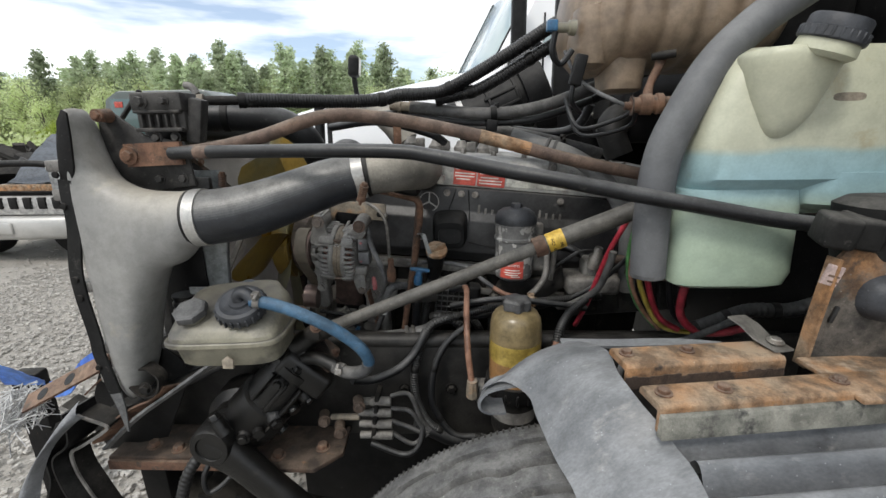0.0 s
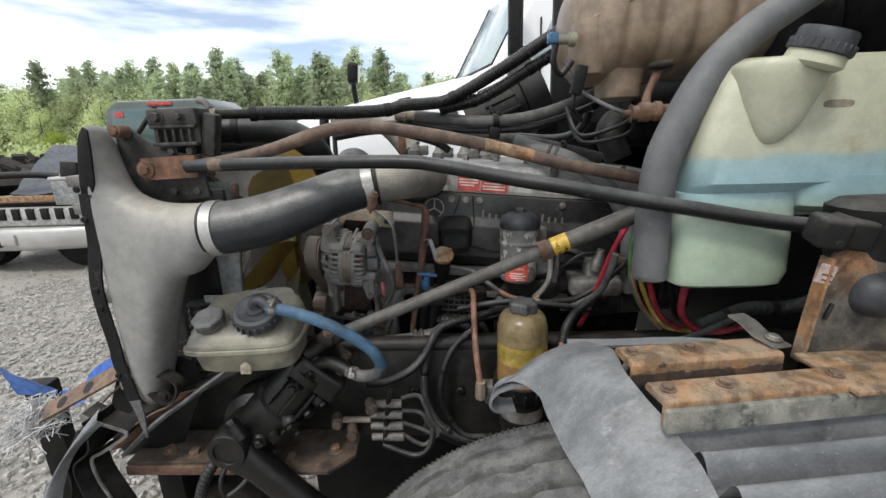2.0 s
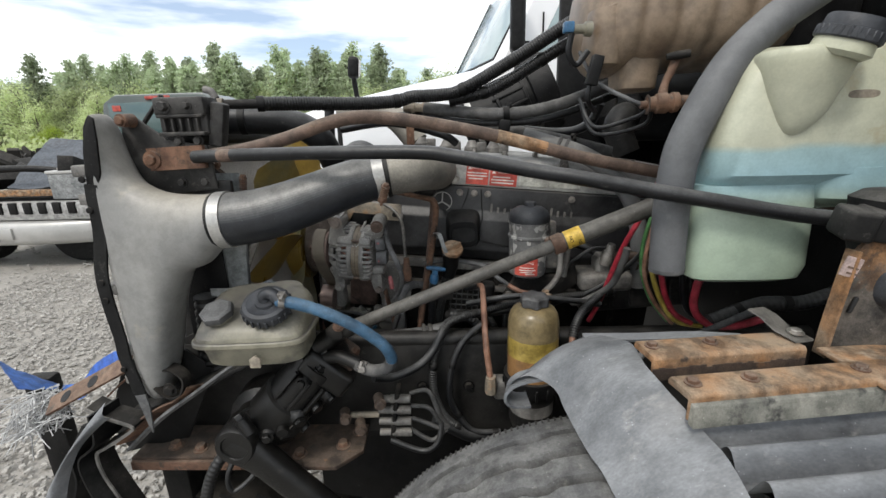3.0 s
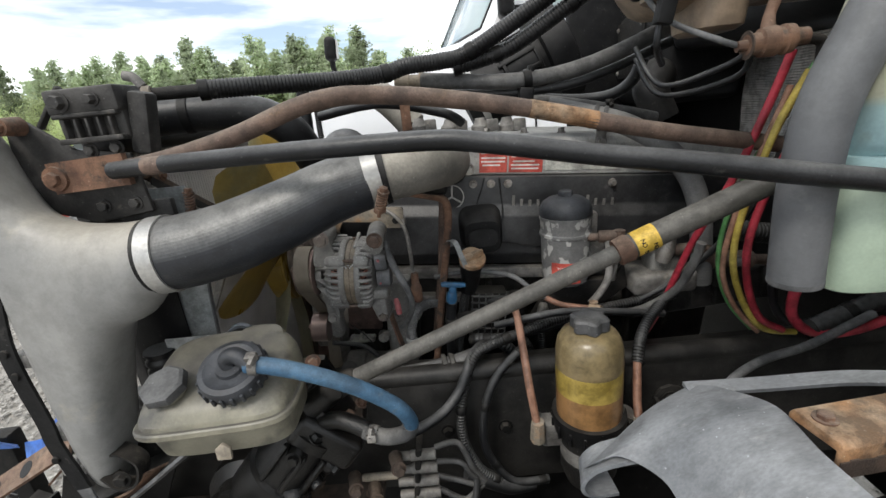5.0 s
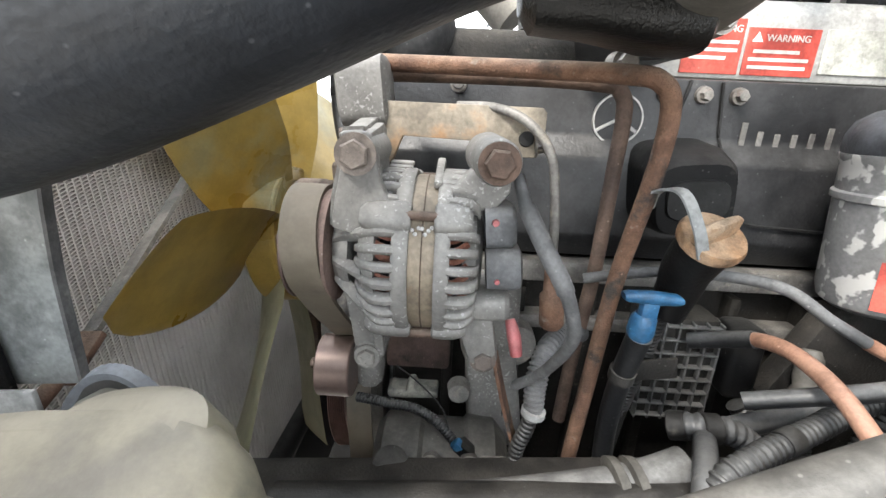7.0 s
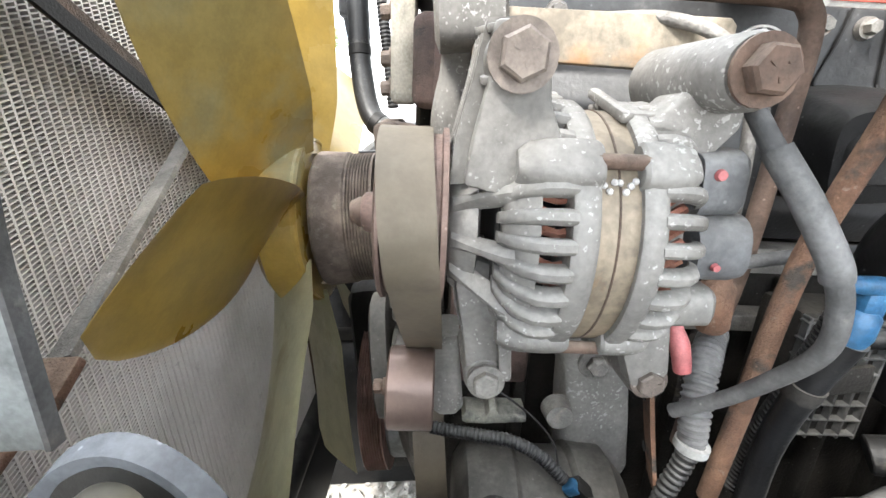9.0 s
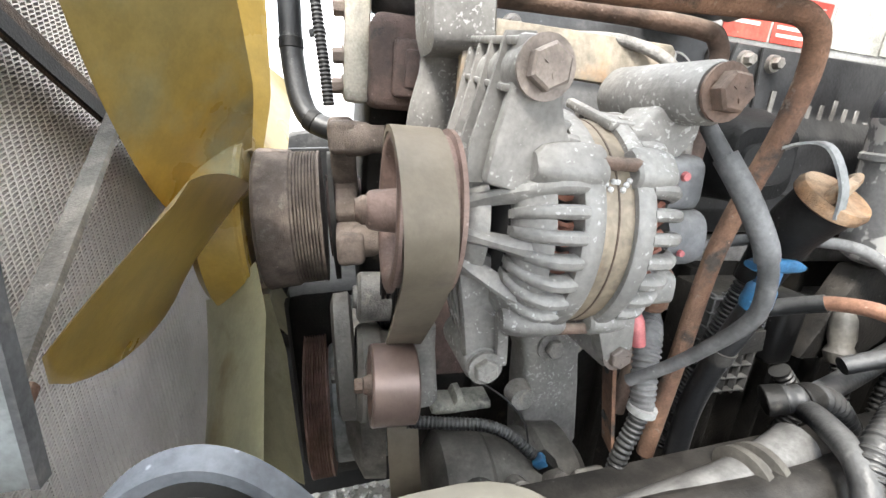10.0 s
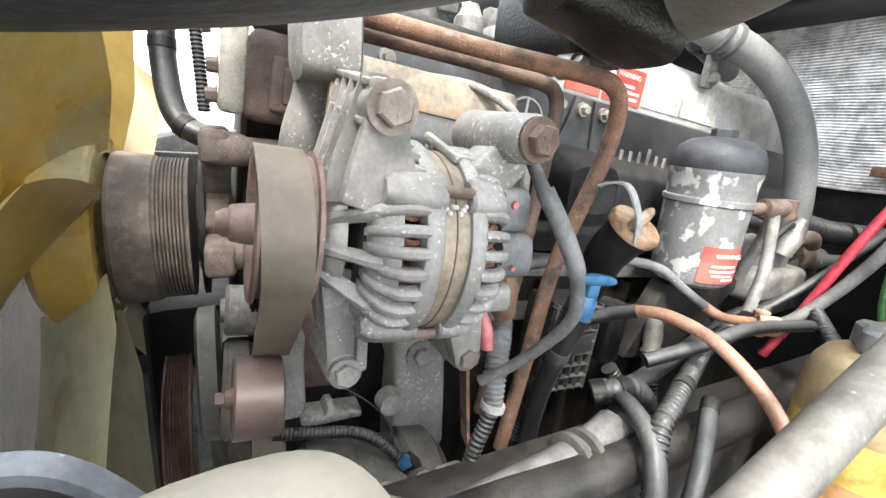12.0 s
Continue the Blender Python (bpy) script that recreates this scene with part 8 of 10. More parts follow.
def washer_tank():
    th = thing("washer_tank", (0.56, 0.86, 1.19), "milky plastic washer fluid tank with dark blue cap", "washer tank")

    def lv(x0, x1, y0, y1, z, e=5):
        return superring(((x0 + x1) / 2, (y0 + y1) / 2, z), (1, 0, 0), (0, 1, 0), (x1 - x0) / 2, (y1 - y0) / 2, e, 44)
    part("lower_body", rings_bm(B(), [lv(0.425, 0.582, 0.735, 0.81, 1.168, 4), lv(0.408, 0.600, 0.718, 0.83, 1.178), lv(0.404, 0.606, 0.712, 0.84, 1.20), lv(0.402, 0.600, 0.712, 0.84, 1.30), lv(0.402, 0.600, 0.714, 0.84, 1.342)]), M_WASHER, th)
    part("middle_body", rings_bm(B(), [lv(0.42, 0.86, 0.735, 0.84, 1.300, 6), lv(0.415, 0.87, 0.725, 0.845, 1.335, 6), lv(0.412, 0.88, 0.705, 0.85, 1.350, 6), lv(0.412, 0.885, 0.695, 0.85, 1.36, 6), lv(0.414, 0.885, 0.692, 0.85, 1.41, 6)]), M_WASHER, th, "blue fluid showing through the plastic")
    part("side_body", rings_bm(B(), [lv(0.585, 0.86, 0.71, 0.95, 1.308, 5), lv(0.578, 0.88, 0.694, 0.96, 1.32, 6), lv(0.565, 0.885, 0.692, 0.96, 1.37, 6)]), M_WASHER, th)
    part("upper_body", rings_bm(B(), [lv(0.414, 0.885, 0.692, 0.85, 1.41, 6), lv(0.424, 0.885, 0.690, 0.85, 1.46, 6), lv(0.442, 0.885, 0.692, 0.85, 1.515, 6), lv(0.454, 0.88, 0.70, 0.845, 1.54, 5), lv(0.47, 0.86, 0.72, 0.835, 1.552, 4)]), M_WASHER, th)
    part("filler_bulge", rings_bm(B(), [superring(((x0 + x1) / 2, 0.700, z), (1, 0, 0), (0, 1, 0), (x1 - x0) / 2, b_, 2.5, 48) for x0, x1, z, b_ in ((0.503, 0.518, 1.420, 0.006), (0.494, 0.528, 1.426, 0.014), (0.484, 0.542, 1.440, 0.022), (0.475, 0.554, 1.458, 0.029), (0.466, 0.560, 1.478, 0.036), (0.460, 0.567, 1.497, 0.043), (0.455, 0.572, 1.517, 0.050), (0.452, 0.574, 1.531, 0.054), (0.453, 0.572, 1.538, 0.053), (0.457, 0.567, 1.542, 0.050), (0.47, 0.556, 1.544, 0.04))]), M_WASHER, th, angle=75)
    cm = ax((0.535, 0.662, 1.546), (0.25, -0.20, 0.95))
    part("filler_neck", L_(cm, [(-0.020, 0.030), (-0.014, 0.0375), (-0.006, 0.0365), (0.004, 0.035), (0.004, 0)], 36), M_WASHER, th)
    cap = part("cap", L_(cm, [(0, 0), (0, 0.0385), (0.002, 0.040), (0.014, 0.039), (0.015, 0.036), (0.027, 0.0355), (0.030, 0.033), (0.031, 0)], 44), M_CAP, th, "dark grey ribbed cap")
    for k in range(26):
        part("grip", X_(cm @ Matrix.Rotation(2 * math.pi * k / 26, 4, "Z") @ at(0.0385, 0, 0.008), (0.0035, 0.0045, 0.013), 0.0012, 1), M_CAP, cap)
    part("smudge", rings_bm(B(), [superring((0.602, y, 1.478), (1, 0, 0), (0, 0, 1), a, b, 3, 18) for y, a, b in ((0.695, 0.024, 0.007), (0.6905, 0.023, 0.006))]), M_CAMEL, th)
    ho = thing("drain_hose", (0.38, 0.8, 1.2), "thick grey rubber hose with an open cut end", "hose")
    part("hose", T_([(0.88, 0.86, 1.78), (0.68, 0.80, 1.70), (0.544, 0.77, 1.623), (0.49, 0.76, 1.586), (0.438, 0.75, 1.534), (0.401, 0.745, 1.469), (0.375, 0.745, 1.40), (0.368, 0.745, 1.326), (0.369, 0.745, 1.258), (0.372, 0.745, 1.192)], [0.026, 0.026, 0.026, 0.0265, 0.0275, 0.0285, 0.0290, 0.0292, 0.0292, 0.0292], 28, 8, wall=0.005), M_DRAIN, ho)
    part("cut_lip", L_(ax((0.372, 0.745, 1.191), (0.04, 0, -1)), [(-0.004, 0.0294), (0.001, 0.0296), (0.003, 0.0288), (0.003, 0.0245), (-0.004, 0.0242)], 30), M_SLEEVE, ho)


washer_tank()


def surge_tank():
    th = thing("coolant_surge_tank", (0.45, 1.05, 1.55), "brown-stained ribbed plastic coolant surge tank", "coolant tank")
    # a fat ribbed body whose nose droops
    secs = []
    xs = np.linspace(0.0, 1.0, 61)
    for f in xs:
        x = 0.262 + 0.42 * f
        s = min(1.0, 0.30 + 0.70 * math.sin(min(1.0, f / 0.20) * math.pi / 2) ** 0.7) * (1 - 0.45 * max(0.0, (f - 0.85) / 0.15) ** 2)
        wave = 1.0 - 0.030 * (0.5 + 0.5 * math.cos(2 * math.pi * (f - 0.08) / 0.155)) ** 4
        drop = 0.028 * math.exp(-(f / 0.16) ** 2)
        secs.append(superring((x, 1.05, 1.690 - drop), (0, 1, 0), (0.05, 0.12, 1), 0.155 * s * wave, 0.140 * s * wave, 2.7, 48))
    part("tank", rings_bm(B(), secs), M_SURGE, th)
    part("weld_seam", T_([(0.285, 0.935, 1.655), (0.33, 0.906, 1.672), (0.40, 0.894, 1.70), (0.50, 0.893, 1.735), (0.60, 0.90, 1.77)], 0.0035, 8), M_SURGE, th)
    part("nose_lobe", rings_bm(B(), [superring((0.300, 0.965, z), (1, 0, 0), (0, 1, 0), a, b_, 2.6, 28) for z, a, b_ in ((1.553, 0.020, 0.03), (1.560, 0.032, 0.045), (1.60, 0.037, 0.055), (1.66, 0.030, 0.05))]), M_SURGE, th)
    part("sump", rings_bm(B(), [superring((0.375, 0.99, z), (1, 0, 0), (0, 1, 0), a, b_, 4, 28) for z, a, b_ in ((1.508, 0.030, 0.04), (1.514, 0.038, 0.05), (1.56, 0.042, 0.055), (1.60, 0.046, 0.06))]), M_SURGE, th)
    for k in range(4):
        part("mould_bar", X_(at(0.335 + 0.013 * k, 0.9035 - 0.001 * k, 1.687, 0, 5, 0), (0.005, 0.004, 0.020), 0.001), M_SURGE, th)
    se = thing("level_sensor", (0.25, 0.93, 1.62), "level sensor with blue clip and hanging black plug", "sensor")
    part("sensor", L_(ax((0.262, 0.92, 1.622), (-1, -0.1, 0)), [(0, 0.014), (0.012, 0.013), (0.014, 0.009), (0.035, 0.009), (0.035, 0)], 18), M_CREAM, se)
    part("clip", X_(at(0.218, 0.915, 1.625), (0.02, 0.018, 0.02), 0.003), M_BLUE, se)
    part("plug", X_(at(0.268, 0.90, 1.545, 0, 12, 0), (0.022, 0.02, 0.055), 0.003), M_BLACK, se)
    part("lead", T_([(0.262, 0.905, 1.52), (0.262, 0.91, 1.49), (0.29, 0.95, 1.47)], 0.005, 8), M_HOSE, se)
    part("strap", T_([(0.225, 0.915, 1.615), (0.222, 0.92, 1.58), (0.24, 0.93, 1.56), (0.262, 0.93, 1.585)], 0.006, 8), M_HOSE, se)


surge_tank()


def fender():
    th = thing("front_fender", (0.3, 0.55, 1.0), "scuffed grey plastic inner fender with corrugated flank", "fender")
    # corrugated flank: waves across y, running along x
    turn = Matrix.Translation((0.292, 0.484, 0)) @ Matrix.Rotation(radians(6.5), 4, "Z")
    rings = []
    for x in np.linspace(0.0, 0.95, 12):
        ring = []
        for v in np.linspace(-0.004, 0.30, 110):
            w = 0.5 + 0.5 * math.cos(2 * math.pi * (v - 0.009) / 0.051)
            w = w ** 0.8
            z = 1.040 + 0.042 * w - 0.9 * max(0.0, v - 0.13) ** 1.4
            ring.append(turn @ V(x + (0.10 * v if x < 0.01 else 0), -v, z + 0.002 * noise.noise((x * 9, v * 20, 0))))
        rings.append(ring)
    b = rings_bm(B(), rings, False, False, False)
    bmesh.ops.solidify(b, geom=b.faces[:], thickness=0.005)
    part("corrugated_flank", b, M_FENDER, th)
    # flared front flap over the wheel
    lft = glide([(0.075, 0.650, 1.015), (0.089, 0.640, 1.035), (0.116, 0.637, 1.045), (0.148, 0.606, 1.04), (0.155, 0.565, 1.03), (0.17, 0.499, 1.015), (0.186, 0.454, 1.0), (0.21, 0.36, 0.95), (0.22, 0.27, 0.87)], 6)
    rgt = glide([(0.224, 0.698, 1.084), (0.246, 0.670, 1.098), (0.268, 0.619, 1.112), (0.262, 0.552, 1.114), (0.270, 0.503, 1.106), (0.285, 0.479, 1.092), (0.296, 0.454, 1.078), (0.303, 0.399, 1.066), (0.31, 0.27, 1.0)], 6)
    rows = []
    for p, q in zip(lft, rgt):
        row = []
        for f in np.linspace(0, 1, 14):
            c = p.lerp(q, f)
            c.z += 0.020 * math.sin(math.pi * f) ** 1.2 * (0.4 + 0.6 * f) + 0.003 * noise.noise(c * 14)
            row.append(c)
        rows.append(row)
    b = rings_bm(B(), rows, False, False, False)
    bmesh.ops.solidify(b, geom=b.faces[:], thickness=0.006)
    part("front_flap", b, M_FENDER, th)
    part("curled_lip", ribbon(B(), [(0.150, 0.652, 1.040), (0.120, 0.655, 1.033), (0.094, 0.658, 1.022), (0.080, 0.660, 1.005), (0.081, 0.663, 0.988), (0.094, 0.665, 0.978), (0.118, 0.667, 0.976)], (0.25, 1, 0), 0.040, 0.005), M_FENDER, th)
    part("rear_lip", ribbon(B(), [(0.215, 0.690, 1.086), (0.30, 0.684, 1.088), (0.39, 0.672, 1.096), (0.46, 0.650, 1.102)], (-0.1, 1, 0.12), 0.020, 0.005), M_FENDER, th)
    # black strip that paints the shade in a dent
    part("dent_shade", ribbon(B(), [(0.205, 0.668, 1.0735), (0.222, 0.668, 1.0865), (0.238, 0.672, 1.0935)], (0.3, 1, 0), 0.006, 0.004), M_INK, th)
    # rusted steel rails that carry it
    fr = thing("fender_bracket", (0.4, 0.55, 1.08), "orange rusted steel fender support rails with bolts", "bracket")

    def rail(x0, y0, x1, w, turn_):
        pr = [(-w, -0.036), (-w, -0.004), (-w + 0.004, 0), (-0.004, 0), (0, -0.006), (0, -0.012), (-w + 0.006, -0.010), (-w + 0.006, -0.036)]
        mm = Matrix.Translation((x0, y0, 1.130)) @ Matrix.Rotation(radians(turn_), 4, "Z") @ Matrix(((0, 0, 1, 0), (1, 0, 0, 0), (0, 1, 0, 0), (0, 0, 0, 1)))
        return P_(mm, pr, x1 - x0, 0.0015), mm
    r1, m1 = rail(0.262, 0.597, 0.492, 0.054, 6.2)
    part("rail", r1, M_RUSTORANGE, fr)
    r2, m2 = rail(0.268, 0.502, 0.62, 0.046, 7.2)
    part("rail", r2, M_RUSTORANGE, fr)
    part("strap", P_(m2, [(-0.056, -0.040), (-0.052, -0.012), (-0.046, -0.010), (-0.045, -0.040)], 0.335, 0.001), M_STRAP, fr)
    lip = B()
    for k in range(26):
        h = 0.019 + 0.006 * noise.noise((k * 0.6, 3.1, 0))
        box(lip, m1 @ at(-0.0545, -0.036 + h / 2, 0.004 + 0.0088 * k), (0.0015, h, 0.0088), 0)
    part("scaled_edge", lip, M_RUSTDARK, fr, "dark flaking rust along the lower edge")
    for mm, s in ((m1, 0.015), (m1, 0.105), (m2, 0.018), (m2, 0.095), (m2, 0.25)):
        part("bolt", hexbolt(B(), mm @ V(-0.022, 0.0, s), (0, 0, 1), 0.0075, 0.007), M_RUST, fr)
    part("clip_arm", rings_bm(B(), [superring(p, (1, 0.2, 0), (0, 0.5, 1), 0.016, 0.002, 4, 16) for p in ((0.470, 0.645, 1.156), (0.480, 0.630, 1.150), (0.490, 0.612, 1.137), (0.498, 0.592, 1.134), (0.501, 0.582, 1.133))]), M_SHAFT, fr)
    part("clip_bolt", hexbolt(B(), (0.498, 0.597, 1.139), (0, -0.1, 1), 0.008, 0.006), M_STEEL, fr)
    up = B()
    prism(up, Matrix.Translation((0.530, 0.585, 1.112)) @ Matrix.Rotation(radians(-6), 4, "Z") @ Matrix(((1, 0, 0, 0), (0, 0, 1, 0), (0, 1, 0, 0), (0, 0, 0, 1))), [(0, 0), (0.012, 0.15), (0.03, 0.175), (0.06, 0.19), (0.25, 0.20), (0.25, 0.0)], 0.008, 0.002)
    part("foot_plate", X_(at(0.635, 0.533, 1.124, 0, 0, 4), (0.24, 0.10, 0.007), 0.002), M_RUSTORANGE, fr)
    part("upright_plate", up, M_UPRIGHT, fr, "tall rust-streaked upright plate")
    part("flange_edge", ribbon(B(), [(0.527, 0.583, 1.11), (0.532, 0.583, 1.18), (0.541, 0.583, 1.27)], (0, 1, 0), 0.022, 0.004), M_RUSTORANGE, fr)
    # black bar painted for the slot's shade, with no opening behind it
    part("slot", X_(at(0.553, 0.5785, 1.19, 0, 14, -6), (0.006, 0.006, 0.026), 0.0025), M_INK, fr)
    part("sticker", X_(at(0.535, 0.575, 1.248, 0, 16, -6), (0.022, 0.003, 0.028), 0.001), M_PALELABEL, fr)
    for k in range(2):
        part("sticker_print", X_(at(0.536, 0.5728, 1.247 - 0.008 * k, 0, 16, -6), (0.014, 0.001, 0.0028), 0), M_RUSTBROWN, fr)
    rb = thing("rubber_mount", (0.56, 0.6, 1.27), "cracked black rubber hood mount blocks", "rubber mount")
    for x, z, s, tz in ((0.540, 1.306, 0.036, -14), (0.572, 1.304, 0.040, -14)):
        part("block", X_(at(x, 0.592, z, 6, 8, tz), (s, 0.05, 0.042), 0.006, 3), M_RUBBER, rb)
    part("body", rings_bm(B(), [superring((0.64, 0.615, z), (1, 0, 0), (0, 1, 0), a, b_, 3, 24) for z, a, b_ in ((1.23, 0.06, 0.03), (1.28, 0.07, 0.045), (1.335, 0.075, 0.05), (1.345, 0.06, 0.04))]), M_RUBBER, rb)
    part("bulge", rings_bm(B(), [superring((0.622, y, 1.215), (1, 0, 0), (0, 0, 1), a, b_, 2.3, 24) for y, a, b_ in ((0.585, 0.046, 0.036), (0.568, 0.042, 0.032), (0.555, 0.030, 0.023), (0.55, 0.015, 0.01))]), M_CAP, rb)


fender()


def front_wheel():
    th = thing("wheel_assembly", (0.22, 0.5, 0), "dusty worn truck wheel with ribbed tyre under fender", "truck wheel")
    m = ax((0.25, 0.505, 0.492), (0, 1, 0))
    R = 0.5
    prof = [(-0.135, 0.30), (-0.145, 0.40), (-0.135, 0.465), (-0.125, 0.483), (-0.118, 0.488)]
    # grooves in the tread
    for s in (-0.075, -0.025, 0.025, 0.075):
        prof += [(s - 0.008, 0.4985 - 0.9 * s * s), (s - 0.005, 0.484), (s + 0.005, 0.484), (s + 0.008, 0.4985 - 0.9 * s * s)]
    prof += [(0.118, 0.488), (0.125, 0.483), (0.135, 0.465), (0.145, 0.40), (0.135, 0.30)]
    b = B()
    rings = []
    for i, (s, r) in enumerate(prof):
        ring = []
        for k in range(180):
            a = 2 * math.pi * k / 180
            wob = 0.004 * (1 if (k // 2) % 3 else -1) if r > 0.4975 or 0.483 < r < 0.4845 else 0
            ring.append(m @ V(r * math.cos(a), r * math.sin(a), s + wob))
        rings.append(ring)
    rings_bm(b, rings, False, False)
    wheel_ = part("wheel", L_(m, [(-0.05, 0.0), (-0.05, 0.12), (0.05, 0.12), (0.05, 0.0)], 32), M_STEEL, th)
    tyre = part("tyre", b, M_TYRE, th)
    part("rim", L_(m, [(-0.13, 0.302), (-0.12, 0.29), (0.0, 0.28), (0.05, 0.20), (0.05, 0.0)], 40), M_STEEL, th)
    notch = B()
    for k in range(70):
        a = radians(55 + 1.25 * k)
        for s in (-0.116, 0.116):
            box(notch, m @ Matrix.Rotation(-a + math.pi, 4, "Z") @ at(0.4850, 0, s), (0.008, 0.0035, 0.010), 0)
    tagged(part("shoulder_notch", notch, M_RUBBER, tyre), kind="stuff")


front_wheel()


# ---- hoses, pipes, cables ----
def wrapped(name, pts, r, n, corr, mat, label, category, wraps, group=""):
    """A hose or loom as a thing: the tube itself and tape wraps round it at the given shares of its length."""
    th = thing(name, pts[0], label, category, group)
    part("tube", T_(pts, r, n, 8, corr) if corr else T_(pts, r, n), mat, th)
    path = glide(pts, 8)
    for f in wraps:
        i = min(len(path) - 2, int(f * (len(path) - 1)))
        part("tape_wrap", L_(ax(path[i], path[i + 1] - path[i]), [(-0.008, r * 0.99), (-0.007, r * 1.06), (0.007, r * 1.06), (0.008, r * 0.99)], 22), M_BLACK, th)
    return th


def lines():
    wrapped("loom_hose", [(-0.455, 1.03, 1.511), (-0.38, 1.06, 1.511), (-0.24, 1.12, 1.51), (-0.15, 1.15, 1.515), (-0.11, 1.16, 1.525), (-0.04, 1.17, 1.528), (0.02, 1.17, 1.54), (0.16, 1.15, 1.612), (0.30, 1.13, 1.69), (0.5, 1.12, 1.78)], 0.0165, 16, (0.0062, 0.08), M_LOOM, "thick black corrugated hose crossing above the engine", "hose", (0.02, 0.34, 0.68, 0.97))
    wrapped("loom_hose", [(-0.01, 1.18, 1.515), (0.06, 1.18, 1.528), (0.12, 1.17, 1.549), (0.285, 1.15, 1.640), (0.5, 1.14, 1.74)], 0.0155, 16, (0.0062, 0.08), M_LOOM, "black corrugated hose running beside another", "hose", (0.02, 0.34, 0.68, 0.97))
    ft = thing("vent_pipe", (-0.53, 1.03, 1.5), "dusty steel vent pipe with wire clamps", "pipe")
    part("pipe", T_([(-0.63, 0.99, 1.513), (-0.54, 1.01, 1.511), (-0.44, 1.035, 1.511)], 0.0105, 14), M_GRIME, ft)
    for x in (-0.565, -0.53):
        part("clamp", L_(ax((x, 1.006, 1.511), (1, 0.25, 0)), [(-0.006, 0.0105), (-0.006, 0.0135), (0.006, 0.0135), (0.006, 0.0105)], 22), M_CAMEL, ft)
    part("elbow", T_([(-0.545, 1.02, 1.525), (-0.555, 1.02, 1.54), (-0.57, 1.02, 1.545)], 0.008, 12), M_ALUDULL, ft)
    up = thing("radiator_hose", (-0.45, 1.15, 1.45), "thick black upper radiator hose bending down", "hose")
    part("hose", T_([(-0.66, 1.10, 1.475), (-0.55, 1.12, 1.479), (-0.46, 1.14, 1.474), (-0.40, 1.16, 1.458), (-0.36, 1.18, 1.42), (-0.345, 1.22, 1.36)], 0.035, 24), M_HOSE, up)
    clamp_band("band", (-0.535, 1.122, 1.479), (1, 0.15, 0), 0.0352, 0.016, M_BLACK, up)
    gh = thing("heater_hose", (0.13, 1.2, 1.47), "grey-black heater hose held by a black clip", "hose")
    part("hose", T_([(-0.085, 1.21, 1.499), (0.0, 1.20, 1.488), (0.06, 1.195, 1.481), (0.13, 1.19, 1.478), (0.20, 1.19, 1.483), (0.27, 1.18, 1.497), (0.34, 1.17, 1.52), (0.42, 1.16, 1.55), (0.55, 1.15, 1.585)], 0.0155, 18), M_RUBBER_GREY, gh)
    part("spout", T_([(-0.14, 1.215, 1.503), (-0.07, 1.21, 1.498)], 0.012, 14, 1), M_CAMEL, gh)
    for x in (-0.115, -0.085):
        part("clamp", box(L_(ax((x, 1.212, 1.5005), (1, 0, -0.08)), [(-0.004, 0.0125), (-0.004, 0.0155), (0.004, 0.0155), (0.004, 0.0125)], 20), at(x, 1.21, 1.518), (0.008, 0.008, 0.01), 0.001), M_CAMEL, gh)
    clip = thing("hose_clip", (0.132, 1.19, 1.44), "black plastic twin hose clip", "clip")
    part("ring", L_(ax((0.132, 1.19, 1.478), (1, 0, 0.05)), [(-0.008, 0.0158), (-0.008, 0.0195), (0.008, 0.0195), (0.008, 0.0158)], 26), M_BLACK, clip)
    part("stem", X_(at(0.128, 1.185, 1.448, 0, 8, 0), (0.030, 0.02, 0.030), 0.004), M_BLACK, clip)
    part("latch", X_(at(0.140, 1.187, 1.496), (0.012, 0.012, 0.016), 0.002), M_BLACK, clip)
    wrapped("thin_loom", [(-0.37, 1.25, 1.47), (-0.22, 1.24, 1.478), (-0.1, 1.225, 1.482), (0.0, 1.215, 1.463), (0.12, 1.205, 1.455), (0.25, 1.195, 1.465), (0.42, 1.185, 1.52)], 0.010, 12, None, M_HOSE, "thin black taped loom under the heater hose", "wire loom", (0.02, 0.34, 0.68, 0.97))
    mh = thing("coolant_pipe", (0.2, 1.3, 1.42), "dark grey coolant pipe along the engine's top", "pipe")
    part("pipe", T_([(-0.03, 1.32, 1.463), (0.10, 1.30, 1.444), (0.19, 1.29, 1.428), (0.32, 1.29, 1.40), (0.45, 1.30, 1.365)], 0.0165, 16), M_RUBBER_GREY, mh)
    clamp_band("band", (0.335, 1.29, 1.396), (1, 0, -0.22), 0.0165, 0.012, M_GRIME, mh, bolt=(0, -0.6, 1))
    solo("fuel_hose", T_([(0.20, 1.33, 1.435), (0.29, 1.32, 1.425), (0.35, 1.30, 1.43), (0.385, 1.28, 1.455), (0.40, 1.26, 1.50)], 0.013, 14), M_HOSE, "black rubber hose bent upward behind the engine", "hose")
    # breather hose at the engine's rear, with its bracket
    bh = thing("breather_hose", (0.5, 1.16, 1.1), "grey ribbed breather hose arching down at the rear", "hose")
    part("hose", T_([(0.19, 1.255, 1.418), (0.26, 1.228, 1.396), (0.34, 1.20, 1.368), (0.41, 1.178, 1.320), (0.465, 1.165, 1.250), (0.492, 1.158, 1.17), (0.500, 1.155, 1.09), (0.51, 1.16, 1.0)], 0.0225, 24), M_GREYHOSE, bh)
